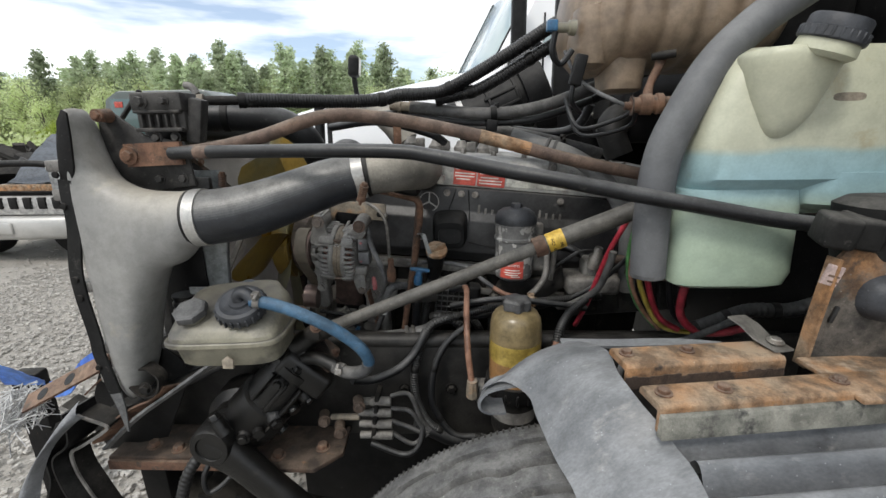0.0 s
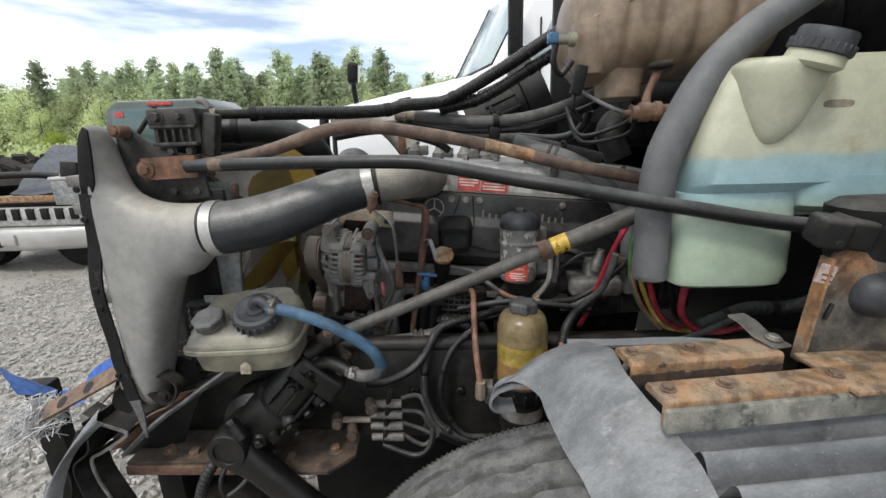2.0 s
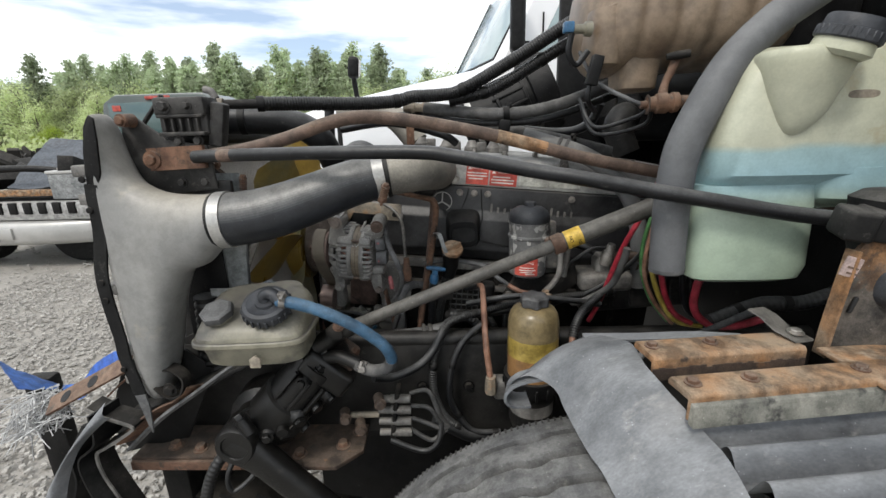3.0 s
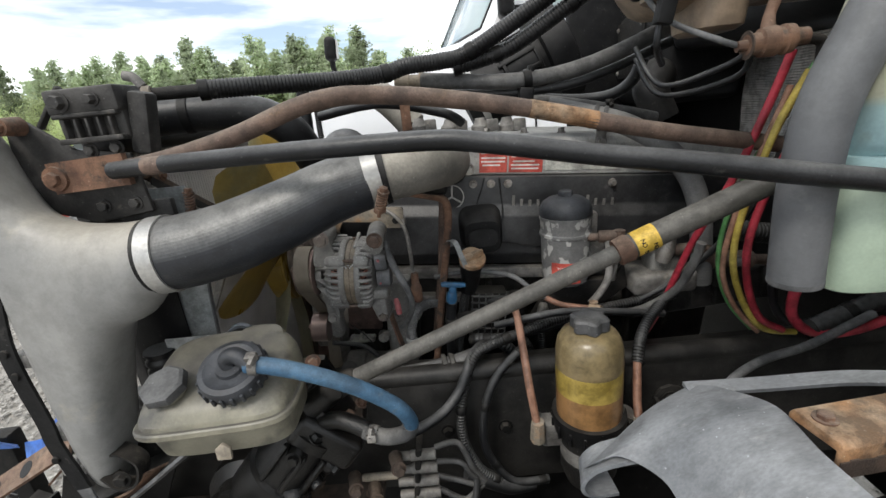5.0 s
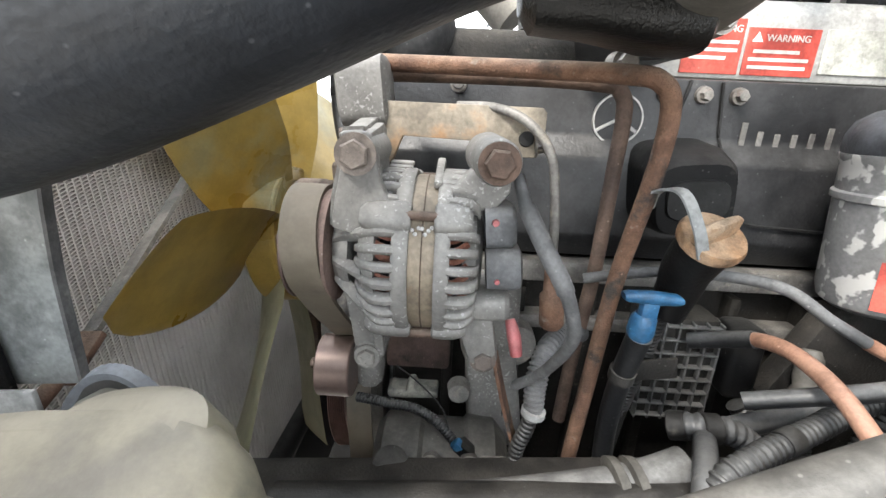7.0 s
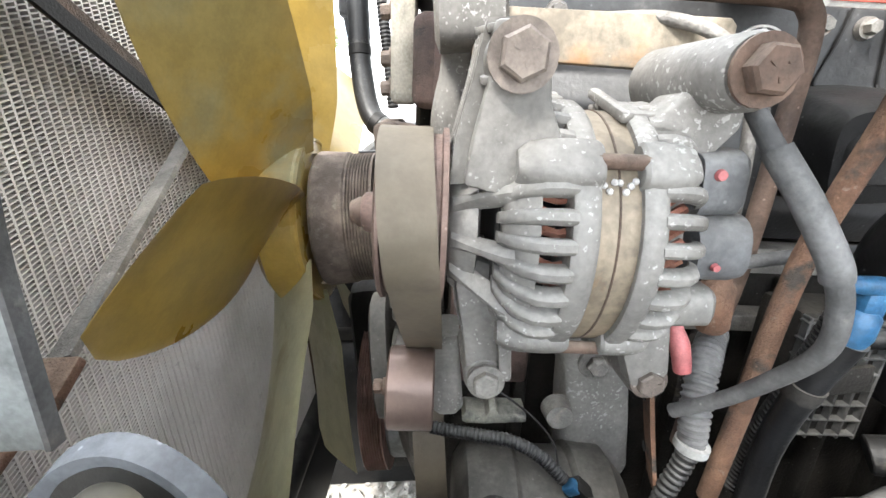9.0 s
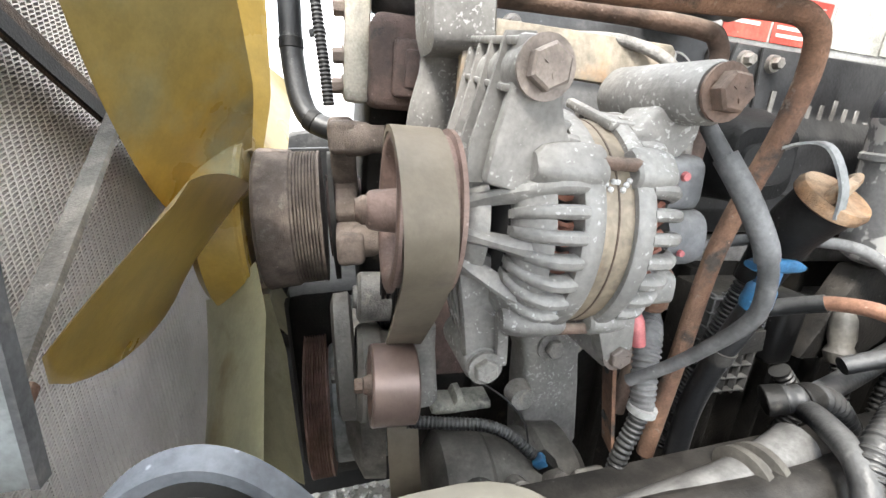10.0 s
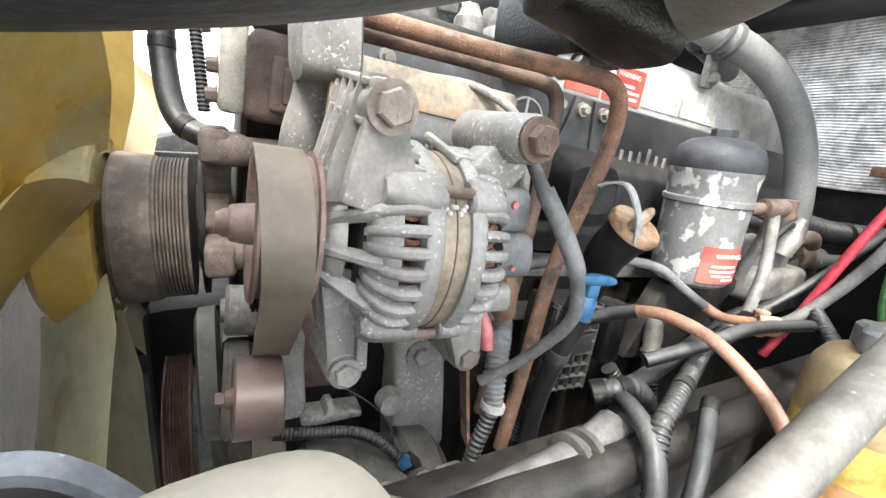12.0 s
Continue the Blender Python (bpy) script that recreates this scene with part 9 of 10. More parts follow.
    for d in (0.0, 0.018):
        part("ring", L_(ax((0.28 + d, 1.221 - d * 0.3, 1.3895 - d * 0.36), (1, -0.3, -0.38)), [(-0.005, 0.023), (-0.003, 0.027), (0.003, 0.027), (0.005, 0.023)], 28), M_RUBBER_GREY, bh)
    # two rusty pipes dropping in front of the cover
    p1 = thing("oil_pipe", (-0.1, 1.1, 0.88), "brown rusted steel pipe bent down before the engine", "pipe", "rusted engine pipes")
    part("pipe", T_([(-0.30, 1.145, 1.305), (-0.18, 1.125, 1.292), (-0.090, 1.085, 1.279), (-0.064, 1.077, 1.271), (-0.056, 1.075, 1.250), (-0.061, 1.080, 1.20), (-0.078, 1.10, 1.10), (-0.098, 1.10, 0.99), (-0.116, 1.10, 0.885)], 0.0080, 16, 8), M_RUST, p1)
    p2 = thing("oil_pipe", (-0.12, 1.11, 0.9), "mottled rusty steel pipe running beside another", "pipe", "rusted engine pipes")
    part("pipe", T_([(-0.30, 1.165, 1.297), (-0.17, 1.155, 1.286), (-0.088, 1.15, 1.276), (-0.070, 1.148, 1.266), (-0.067, 1.147, 1.244), (-0.073, 1.147, 1.19), (-0.085, 1.147, 1.09), (-0.102, 1.147, 1.0), (-0.117, 1.147, 0.90)], 0.0076, 16, 8), M_RUSTBROWN, p2)
    # oil filler with rusty cap
    of = thing("oil_filler", (-0.03, 1.07, 0.93), "black oil filler tube with rusty winged cap", "oil filler")
    d = V(0.12, -0.55, 0.83).normalized()
    m = ax((-0.017, 1.070, 1.138), d)
    part("cap", L_(m, [(0, 0.020), (0.004, 0.027), (0.010, 0.028), (0.014, 0.026), (0.015, 0)], 36), M_RUSTORANGE, of, "rusty orange filler cap")
    part("wing", rings_bm(B(), [superring(m @ V(0, 0, h), m.to_3x3() @ V(1, 0.25, 0), m.to_3x3() @ V(-0.25, 1, 0), a, b_, 3, 20) for h, a, b_ in ((0.012, 0.024, 0.007), (0.026, 0.022, 0.005), (0.029, 0.018, 0.003))]), M_RUSTORANGE, of)
    part("neck", T_([m @ V(0, 0, 0.002), m @ V(0, 0, -0.03), (-0.022, 1.095, 1.09), (-0.03, 1.10, 1.06)], [0.024, 0.022, 0.020, 0.017], 22), M_BLACK, of)
    part("corrugated_tube", T_([(-0.030, 1.10, 1.075), (-0.036, 1.104, 1.050), (-0.047, 1.113, 0.99), (-0.060, 1.125, 0.92), (-0.068, 1.13, 0.86)], 0.0108, 18, 8, (0.0045, 0.14)), M_LOOM, of)
    part("lanyard", ribbon(B(), [(-0.055, 1.10, 1.165), (-0.060, 1.075, 1.185), (-0.048, 1.055, 1.187), (-0.038, 1.045, 1.16), (-0.030, 1.048, 1.135)], (1, 0.2, 0), 0.010, 0.002), M_GREYPANEL, of)
    solo("arched_hose", T_([(0.398, 0.885, 0.80), (0.397, 0.885, 0.88), (0.402, 0.885, 0.915), (0.414, 0.887, 0.938), (0.446, 0.890, 0.960), (0.485, 0.894, 0.973), (0.55, 0.90, 0.985), (0.66, 0.91, 1.03)], 0.0075, 12), M_SLEEVE, "thin dusty hose arched beside the frame rail", "hose")
    # dipstick with blue handle
    dp = thing("dipstick", (-0.08, 1.07, 0.93), "bright blue dipstick handle on a black tube", "dipstick")
    part("handle", box(rings_bm(B(), [superring((x, 1.062, 1.094 - 0.12 * (x + 0.06)), (0, 1, 0), (0, 0, 1), 0.006, h, 2.6, 18) for x, h in ((-0.085, 0.003), (-0.081, 0.005), (-0.06, 0.0065), (-0.039, 0.005), (-0.035, 0.003))]), at(-0.062, 1.063, 1.083, 0, 8, 0), (0.016, 0.012, 0.022), 0.004), M_BLUE, dp, "blue T-shaped handle")
    part("stopper", L_(ax((-0.064, 1.064, 1.078), (-0.12, 0.1, -1)), [(0, 0.008), (0.004, 0.011), (0.018, 0.012), (0.025, 0.010), (0.025, 0)], 22), M_BLUE, dp)
    part("tube", T_([(-0.066, 1.066, 1.055), (-0.073, 1.081, 1.003), (-0.078, 1.095, 0.936), (-0.080, 1.10, 0.86)], [0.0115, 0.0105, 0.0105, 0.0105], 18), M_HOSE, dp)
    part("tube_band", L_(ax((-0.073, 1.081, 1.005), (-0.1, 0.25, -1)), [(-0.006, 0.0105), (-0.006, 0.0125), (0.006, 0.0125), (0.006, 0.0105)], 24), M_BRACKET, dp)
    part("tab", X_(at(-0.045, 1.088, 1.005, 0, -4, 0), (0.055, 0.004, 0.022), 0.001), M_GRIME, dp)
    # control box with a cast grid
    ec = thing("control_unit", (0.02, 1.16, 0.9), "dark cast control unit with raised square grid", "control unit")
    part("case", X_(EB @ at(0.042, 1.175, 0.965), (0.085, 0.05, 0.13), 0.006), M_BLOCK, ec)
    for k in range(6):
        part("rib", X_(EB @ at(0.004 + 0.0155 * k, 1.148, 0.965), (0.0028, 0.010, 0.125), 0.001, 1), M_RUBBER_GREY, ec)
    for k in range(8):
        part("rib", X_(EB @ at(0.042, 1.148, 0.907 + 0.0165 * k), (0.082, 0.0105, 0.0028), 0.001, 1), M_RUBBER_GREY, ec)
    part("plug", X_(EB @ at(0.108, 1.155, 0.985), (0.035, 0.045, 0.085), 0.008, 3), M_BLACK, ec)
    part("plug_loom", T_([E(0.106, 1.13, 0.94), (0.100, 1.12, 0.89), (0.085, 1.12, 0.85)], 0.011, 14, 8, (0.006, 0.15)), M_LOOM, ec)
    # fuel lines
    fl = thing("fuel_line", (0.1, 1.1, 0.95), "grey steel fuel line turning orange at its end", "fuel line", "fuel lines")
    part("line", T_([(-0.10, 1.135, 1.085), (-0.03, 1.12, 1.096), (0.03, 1.10, 1.096), (0.07, 1.085, 1.088), (0.10, 1.07, 1.065), (0.13, 1.06, 1.045)], 0.0055, 14), M_SLEEVE, fl)
    part("orange_end", T_([(0.128, 1.06, 1.046), (0.16, 1.052, 1.030), (0.21, 1.042, 1.022)], 0.0060, 14), M_ORANGE, fl)
    part("banjo", lathe(lathe(B(), ax((0.222, 1.032, 1.020), (0.5, -0.4, 0)), [(-0.012, 0.013), (0.012, 0.013), (0.012, 0)], 18), ax((0.222, 1.04, 1.02), (0, 0, 1)), [(-0.016, 0.009), (0.016, 0.009), (0.016, 0)], 14), M_RUSTORANGE, fl)
    ol = thing("fuel_line", (0.08, 1.0, 0.83), "orange nylon fuel line curving down to the separator", "fuel line", "fuel lines")
    part("line", T_([(0.045, 1.115, 1.023), (0.055, 1.09, 1.035), (0.060, 1.05, 1.043), (0.059, 0.994, 1.036), (0.058, 0.938, 1.003), (0.060, 0.905, 0.953), (0.066, 0.895, 0.90), (0.070, 0.889, 0.868)], 0.0072, 16), M_ORANGE, ol)
    part("sleeve", T_([(0.018, 1.138, 1.008), (0.040, 1.120, 1.019), (0.055, 1.092, 1.034)], 0.0088, 14), M_HOSE, ol)
    part("foot_nut", L_(ax((0.070, 0.889, 0.873), (0, 0.1, -1)), [(-0.01, 0.012), (0.02, 0.014), (0.035, 0.014), (0.035, 0)], 8), M_CAMEL, ol)
    rl = thing("fuel_line", (0.25, 0.9, 0.87), "black hose ending in an orange fuel line", "fuel line", "fuel lines")
    part("sleeve", T_([(0.36, 1.04, 1.02), (0.315, 1.0, 1.005), (0.285, 0.965, 0.985), (0.268, 0.935, 0.955)], 0.011, 14, 8, (0.006, 0.12)), M_LOOM, rl)
    part("line", T_([(0.268, 0.936, 0.958), (0.262, 0.92, 0.93), (0.255, 0.90, 0.895), (0.252, 0.885, 0.875)], 0.0075, 14), M_ORANGE, rl)
    part("foot_nut", L_(ax((0.252, 0.883, 0.878), (0, -0.3, -1)), [(0, 0.011), (0.03, 0.012), (0.03, 0)], 8), M_CAMEL, rl)
    # alternator cables
    ac = thing("alternator_cable", (-0.13, 1.03, 1.0), "grey sleeved alternator cable looping down", "cable")
    part("cable", T_([(-0.180, 1.034, 1.208), (-0.176, 1.018, 1.186), (-0.166, 1.006, 1.163), (-0.154, 1.000, 1.138), (-0.145, 1.000, 1.112), (-0.142, 1.006, 1.085), (-0.150, 1.025, 1.055), (-0.162, 1.045, 1.028), (-0.178, 1.065, 1.005)], [0.0045, 0.0052, 0.0056, 0.0056, 0.0054, 0.0053, 0.0050, 0.0048, 0.0048], 16), M_SLEEVE, ac)
    part("cut_sleeve", T_([(-0.176, 1.018, 1.187), (-0.166, 1.006, 1.163), (-0.154, 1.000, 1.138), (-0.150, 1.000, 1.128)], 0.0068, 16), M_SLEEVE, ac)
    rc = thing("alternator_loom", (-0.18, 1.08, 0.9), "grey corrugated loom with red cable end", "wire loom")
    part("loom", T_([(-0.095, 1.150, 1.012), (-0.118, 1.122, 1.028), (-0.143, 1.090, 1.030), (-0.157, 1.072, 1.006), (-0.161, 1.064, 0.973)], [0.0095, 0.0105, 0.0112, 0.0112, 0.0095], 16, 8, (0.005, 0.13)), M_SLEEVE, rc)
    part("lower_loom", T_([(-0.161, 1.064, 0.977), (-0.168, 1.063, 0.955), (-0.178, 1.062, 0.93), (-0.19, 1.06, 0.87)], 0.0078, 16, 8, (0.005, 0.13)), M_LOOM, rc)
    part("tie", L_(ax((-0.161, 1.064, 0.975), (-0.2, 0, -1)), [(-0.003, 0.0098), (-0.003, 0.0118), (0.003, 0.0118), (0.003, 0.0098)], 22), M_GREYPANEL, rc, "pale plastic cable tie")
    part("red_boot", T_([(-0.183, 1.070, 1.072), (-0.180, 1.064, 1.058), (-0.178, 1.060, 1.040)], [0.0045, 0.0065, 0.0055], 14), M_PINK, rc)
    fp = thing("flat_strap", (-0.18, 1.077, 0.93), "rusty drilled steel strap below the alternator", "bracket strap")
    part("strap", ribbon(B(), [(-0.197, 1.067, 1.035), (-0.189, 1.071, 0.985), (-0.1785, 1.077, 0.930)], (0.2, 1, 0), 0.020, 0.003), M_RUST, fp)
    for x, y, z in ((-0.1975, 1.067, 1.018), (-0.190, 1.073, 0.968)):
        # drilled holes as black discs, their shade given by colour
        part("hole", L_(ax((x, y, z), (-1, 0.2, 0)), [(0.0, 0.0042), (0.0006, 0.0038), (0.0006, 0)], 16), M_INK, fp)
    solo("small_pipe", T_([(-0.225, 1.12, 1.262), (-0.19, 1.105, 1.258), (-0.163, 1.09, 1.243), (-0.146, 1.085, 1.215), (-0.142, 1.085, 1.17), (-0.142, 1.09, 1.12)], 0.0042, 10), M_ALUDULL, "thin bright steel pipe bending over the plate", "pipe")
    solo("pipe_coupling", L_(ax((-0.14, 1.095, 1.07), (0, 0, 1)), [(-0.02, 0.009), (-0.016, 0.012), (0.014, 0.012), (0.018, 0.009), (0.045, 0.0075), (0.045, 0)], 16), M_RUST, "rusty threaded pipe coupling", "pipe fitting")
    # low hoses over the rail
    yh = thing("branched_hose", (-0.03, 1.0, 0.93), "oily black branched hose looping down past the pipe", "hose")
    part("hose", T_([(0.010, 1.062, 0.953), (-0.003, 1.053, 0.957), (-0.018, 1.025, 0.966), (-0.038, 0.986, 0.967), (-0.050, 0.965, 0.948), (-0.070, 0.945, 0.917), (-0.105, 0.92, 0.892), (-0.16, 0.89, 0.882), (-0.20, 0.86, 0.90)], 0.0100, 18), M_HOSE, yh)
    part("branch", T_([(-0.003, 1.056, 0.956), (0.06, 1.065, 0.962), (0.13, 1.08, 0.966), (0.22, 1.10, 0.972)], 0.0105, 16), M_HOSE, yh)
    lp = thing("coolant_return_pipe", (-0.1, 1.02, 0.9), "dark grey coolant pipe with ringed joint above rail", "pipe")
    part("pipe", T_([(-0.45, 0.985, 0.905), (-0.31, 1.01, 0.916), (-0.225, 1.012, 0.918), (-0.16, 1.015, 0.923), (-0.083, 1.02, 0.931), (-0.029, 1.031, 0.940)], 0.0185, 20), M_GREYDOME, lp)
    for d in (-0.010, 0.006):
        part("ring", L_(ax((-0.082 + d, 1.020, 0.931), (1, 0.15, 0.12)), [(-0.006, 0.019), (-0.004, 0.0255), (0.004, 0.0235), (0.006, 0.0185)], 30), M_SHAFT, lp)
    wrapped("rail_loom", [(0.42, 1.10, 1.005), (0.24, 1.075, 1.0), (0.13, 1.046, 0.996), (0.06, 1.018, 0.990), (0.0, 0.993, 0.985), (-0.033, 0.98, 0.970), (-0.056, 0.958, 0.925), (-0.070, 0.945, 0.86), (-0.066, 0.935, 0.80), (-0.04, 0.93, 0.74), (0.0, 0.935, 0.70)], 0.0105, 14, (0.006, 0.13), M_LOOM, "black corrugated wire loom hanging over the rail", "wire loom", (0.02, 0.34, 0.68, 0.97))
    wrapped("rail_cable", [(0.06, 0.99, 0.97), (0.01, 0.96, 0.94), (-0.02, 0.945, 0.88), (-0.028, 0.94, 0.80), (-0.01, 0.94, 0.74), (0.03, 0.94, 0.69), (0.10, 0.95, 0.68)], 0.0085, 14, None, M_HOSE, "thick black cable hanging against the rail", "cable", (0.02, 0.34, 0.68, 0.97))
    wrapped("oily_loom", [(-0.025, 1.06, 0.962), (-0.008, 1.052, 0.966), (0.03, 1.05, 0.955), (0.081, 1.05, 0.89), (0.139, 1.05, 0.78)], 0.013, 14, (0.008, 0.12), M_HOSE, "oily black hose dropping behind the shaft", "hose", (0.02, 0.34, 0.68, 0.97))
    sl = thing("loom_branch", (0.2, 1.1, 0.9), "black ribbed loom with brass sensor fitting", "wire loom")
    part("loom", T_([(0.40, 1.12, 0.985), (0.30, 1.11, 0.985), (0.23, 1.10, 0.965), (0.185, 1.09, 0.92), (0.165, 1.08, 0.86)], 0.0115, 14, 8, (0.006, 0.12)), M_LOOM, sl)
    part("branch", T_([(0.128, 1.11, 0.95), (0.126, 1.10, 0.92), (0.127, 1.095, 0.89), (0.13, 1.09, 0.85)], 0.0085, 14, 8, (0.005, 0.14)), M_LOOM, sl)
    part("fitting", lathe(B(), ax((0.127, 1.109, 0.945), (0.2, 0.28, 1)), [(0, 0.012), (0.012, 0.015), (0.02, 0.011), (0.03, 0.013), (0.05, 0.012), (0.06, 0.008), (0.06, 0)], 16), M_SHAFT, sl)
    rv = thing("rear_valve", (0.56, 1.15, 1.02), "brown dusty valve body with pipe unions behind filter", "valve")
    part("body", L_(ax((0.49, 1.15, 1.066), (1, 0, -0.14)), [(0, 0), (0, 0.016), (0.03, 0.018), (0.034, 0.024), (0.06, 0.024), (0.064, 0.018), (0.12, 0.020), (0.124, 0.012), (0.18, 0.012), (0.18, 0)], 26), M_RUSTBROWN, rv)
    part("side_union", L_(ax((0.56, 1.14, 1.056), (0, -1, 0.2)), [(0, 0.013), (0.02, 0.013), (0.022, 0.009), (0.05, 0.009), (0.05, 0)], 20), M_ALUDULL, rv)
    part("stand", X_(at(0.56, 1.165, 1.02), (0.05, 0.03, 0.07), 0.008, 3), M_BRACKET, rv)
    wrapped("rear_loom", [(0.56, 1.20, 1.115), (0.68, 1.18, 1.092), (0.80, 1.165, 1.082), (0.92, 1.15, 1.076)], 0.024, 18, (0.008, 0.10), M_LOOM, "thick black corrugated loom at the engine's rear", "wire loom", (0.1, 0.5, 0.9))
    solo("rear_hose", T_([(0.30, 1.075, 0.985), (0.331, 1.05, 1.005), (0.382, 1.03, 1.050), (0.395, 1.0, 1.118), (0.40, 0.99, 1.16)], 0.0085, 14), M_RUBBER_GREY, "grey dusty hose rising beside the red cable", "hose")
    solo("level_hose", T_([(0.02, 1.045, 1.000), (0.089, 1.02, 1.024), (0.164, 1.02, 1.030), (0.285, 1.02, 1.016), (0.36, 1.03, 1.00)], 0.0078, 14), M_HOSE, "dusty black hose crossing below the filter", "hose")
    rk = thing("rear_casting", (0.52, 1.19, 0.90), "dusty grey ribbed casting low behind the filter", "engine casting")
    part("casting", X_(at(0.52, 1.195, 0.965, 0, -4, 0), (0.34, 0.05, 0.085), 0.012, 3), M_BRACKET, rk)
    for k in range(6):
        part("rib", X_(at(0.385 + 0.055 * k, 1.168, 0.965 + 0.0038 * k, 0, -4, 0), (0.010, 0.012, 0.075), 0.003), M_BRACKET, rk)
    # battery cables at the firewall
    for mat, nm, pts, r in ((M_RED, "red", [(0.47, 0.93, 1.47), (0.455, 0.95, 1.38), (0.435, 0.98, 1.27), (0.40, 1.02, 1.15), (0.37, 1.06, 1.0), (0.35, 1.08, 0.93)], 0.0065),
                            (M_YELLOW, "yellow", [(0.50, 0.93, 1.44), (0.475, 0.95, 1.35), (0.455, 0.97, 1.22), (0.458, 0.985, 1.12), (0.49, 0.99, 1.03), (0.535, 0.99, 0.97), (0.60, 0.99, 0.955)], 0.006),
                            (M_GREEN, "green", [(0.515, 0.94, 1.45), (0.48, 0.965, 1.35), (0.442, 0.985, 1.22), (0.44, 1.0, 1.12), (0.47, 1.005, 1.03), (0.52, 1.0, 0.965)], 0.0045),
                            (M_ORANGE, "orange", [(0.49, 0.95, 1.42), (0.465, 0.96, 1.32), (0.447, 0.98, 1.20), (0.447, 0.995, 1.10), (0.48, 1.0, 1.02), (0.53, 0.995, 0.96)], 0.005),
                            (M_RED, "dark red", [(0.52, 0.93, 1.40), (0.485, 0.95, 1.28), (0.472, 0.97, 1.17), (0.485, 0.98, 1.08), (0.52, 0.985, 1.0), (0.57, 0.985, 0.965)], 0.0068),
                            (M_RED, "red", [(0.56, 0.93, 1.15), (0.545, 0.94, 1.08), (0.55, 0.945, 1.02), (0.585, 0.94, 0.985), (0.64, 0.93, 0.985), (0.70, 0.925, 1.005)], 0.009),
                            (M_HOSE, "black", [(0.53, 0.95, 1.45), (0.50, 0.97, 1.30), (0.465, 1.0, 1.18), (0.40, 1.06, 1.06), (0.33, 1.09, 1.0)], 0.006),
                            (M_HOSE, "black", [(0.55, 0.94, 1.42), (0.53, 0.96, 1.28), (0.53, 0.98, 1.12), (0.56, 0.99, 1.0), (0.64, 0.98, 0.96)], 0.0075)):
        solo("cable", T_(pts, r, 12), mat, nm + " insulated cable hanging by the firewall", "cable", "firewall cables")
    wrapped("taped_loom", [(0.59, 0.95, 0.985), (0.64, 0.945, 1.01), (0.70, 0.94, 1.035), (0.78, 0.93, 1.04), (0.85, 0.92, 1.07)], 0.017, 16, (0.012, 0.06), M_HOSE, "black taped wire loom running under the tank", "wire loom", (0.02, 0.34, 0.68, 0.97))
    vb = thing("air_valve", (0.4, 0.87, 1.45), "rusty brown air valve with brass fittings", "valve")
    part("body", L_(ax((0.350, 0.872, 1.478), (1, -0.1, 0.05)), [(0, 0), (0, 0.007), (0.012, 0.007), (0.012, 0.013), (0.026, 0.014), (0.028, 0.018), (0.046, 0.019), (0.048, 0.016), (0.054, 0.016), (0.056, 0.019), (0.066, 0.018), (0.070, 0.012), (0.085, 0.011), (0.085, 0)], 24), M_RUST, vb)
    part("gland", hexbolt(B(), (0.362, 0.871, 1.478), (1, -0.1, 0.05), 0.013, 0.012), M_RUSTDARK, vb)
    part("arm", T_([(0.392, 0.876, 1.492), (0.398, 0.885, 1.515), (0.412, 0.89, 1.545), (0.422, 0.895, 1.57)], [0.010, 0.007, 0.008, 0.010], 12), M_RUST, vb)
    part("lever", L_(ax((0.415, 0.880, 1.565), (1, -0.3, 0.1)), [(-0.02, 0.006), (0.0, 0.008), (0.02, 0.007), (0.02, 0)], 14), M_GRIME, vb)
    part("elbow", T_([(0.43, 0.862, 1.480), (0.455, 0.862, 1.472), (0.458, 0.865, 1.44)], 0.007, 14), M_GRIME, vb)
    for k, (a, b_) in enumerate((((0.33, 0.88, 1.49), (0.28, 0.93, 1.53)), ((0.35, 0.90, 1.455), (0.29, 0.95, 1.44)), ((0.37, 0.90, 1.44), (0.30, 0.97, 1.425)))):
        part("hose", T_([(0.372, 0.873, 1.473), a, b_, (b_[0] - 0.02, b_[1] + 0.05, b_[2] + 0.06)], 0.0042, 10), M_SLEEVE if k < 1 else M_HOSE, vb)
    # air cleaner on the far side
    acn = thing("air_cleaner", (0.25, 1.7, 1.4), "round black ribbed plastic air cleaner housing", "air cleaner")
    d = V(1, 0.0, 0.42).normalized()
    am = ax((0.03, 1.72, 1.44), d)
    part("body", L_(am, [(0, 0.06), (0.0, 0.095), (0.02, 0.10), (0.10, 0.105), (0.26, 0.11), (0.27, 0.11), (0.27, 0.145), (0.30, 0.15), (0.345, 0.15), (0.35, 0.14), (0.35, 0)], 52), M_BLACK, acn)
    part("band", L_(am, [(0.035, 0.102), (0.035, 0.1045), (0.055, 0.105), (0.055, 0.1025)], 52), M_CHROME, acn)
    for k in range(14):
        part("rib", X_(am @ Matrix.Rotation(2 * math.pi * k / 14, 4, "Z") @ at(0.110, 0, 0.19), (0.010, 0.014, 0.12), 0.004), M_BLACK, acn)
    for h in (0.14, 0.24):
        part("hoop", L_(am, [(h, 0.105), (h + 0.003, 0.114), (h + 0.012, 0.114), (h + 0.015, 0.105)], 52), M_BLACK, acn)
    # trumpet bits on the engine's top
    tp = thing("engine_top_plumbing", (-0.1, 1.5, 1.37), "silver and black fittings on the engine's top", "engine plumbing")
    part("turbo_pipe", T_([(-0.40, 1.55, 1.50), (-0.25, 1.53, 1.50), (-0.19, 1.50, 1.47), (-0.13, 1.48, 1.40)], 0.04, 22), M_ELBOW, tp)
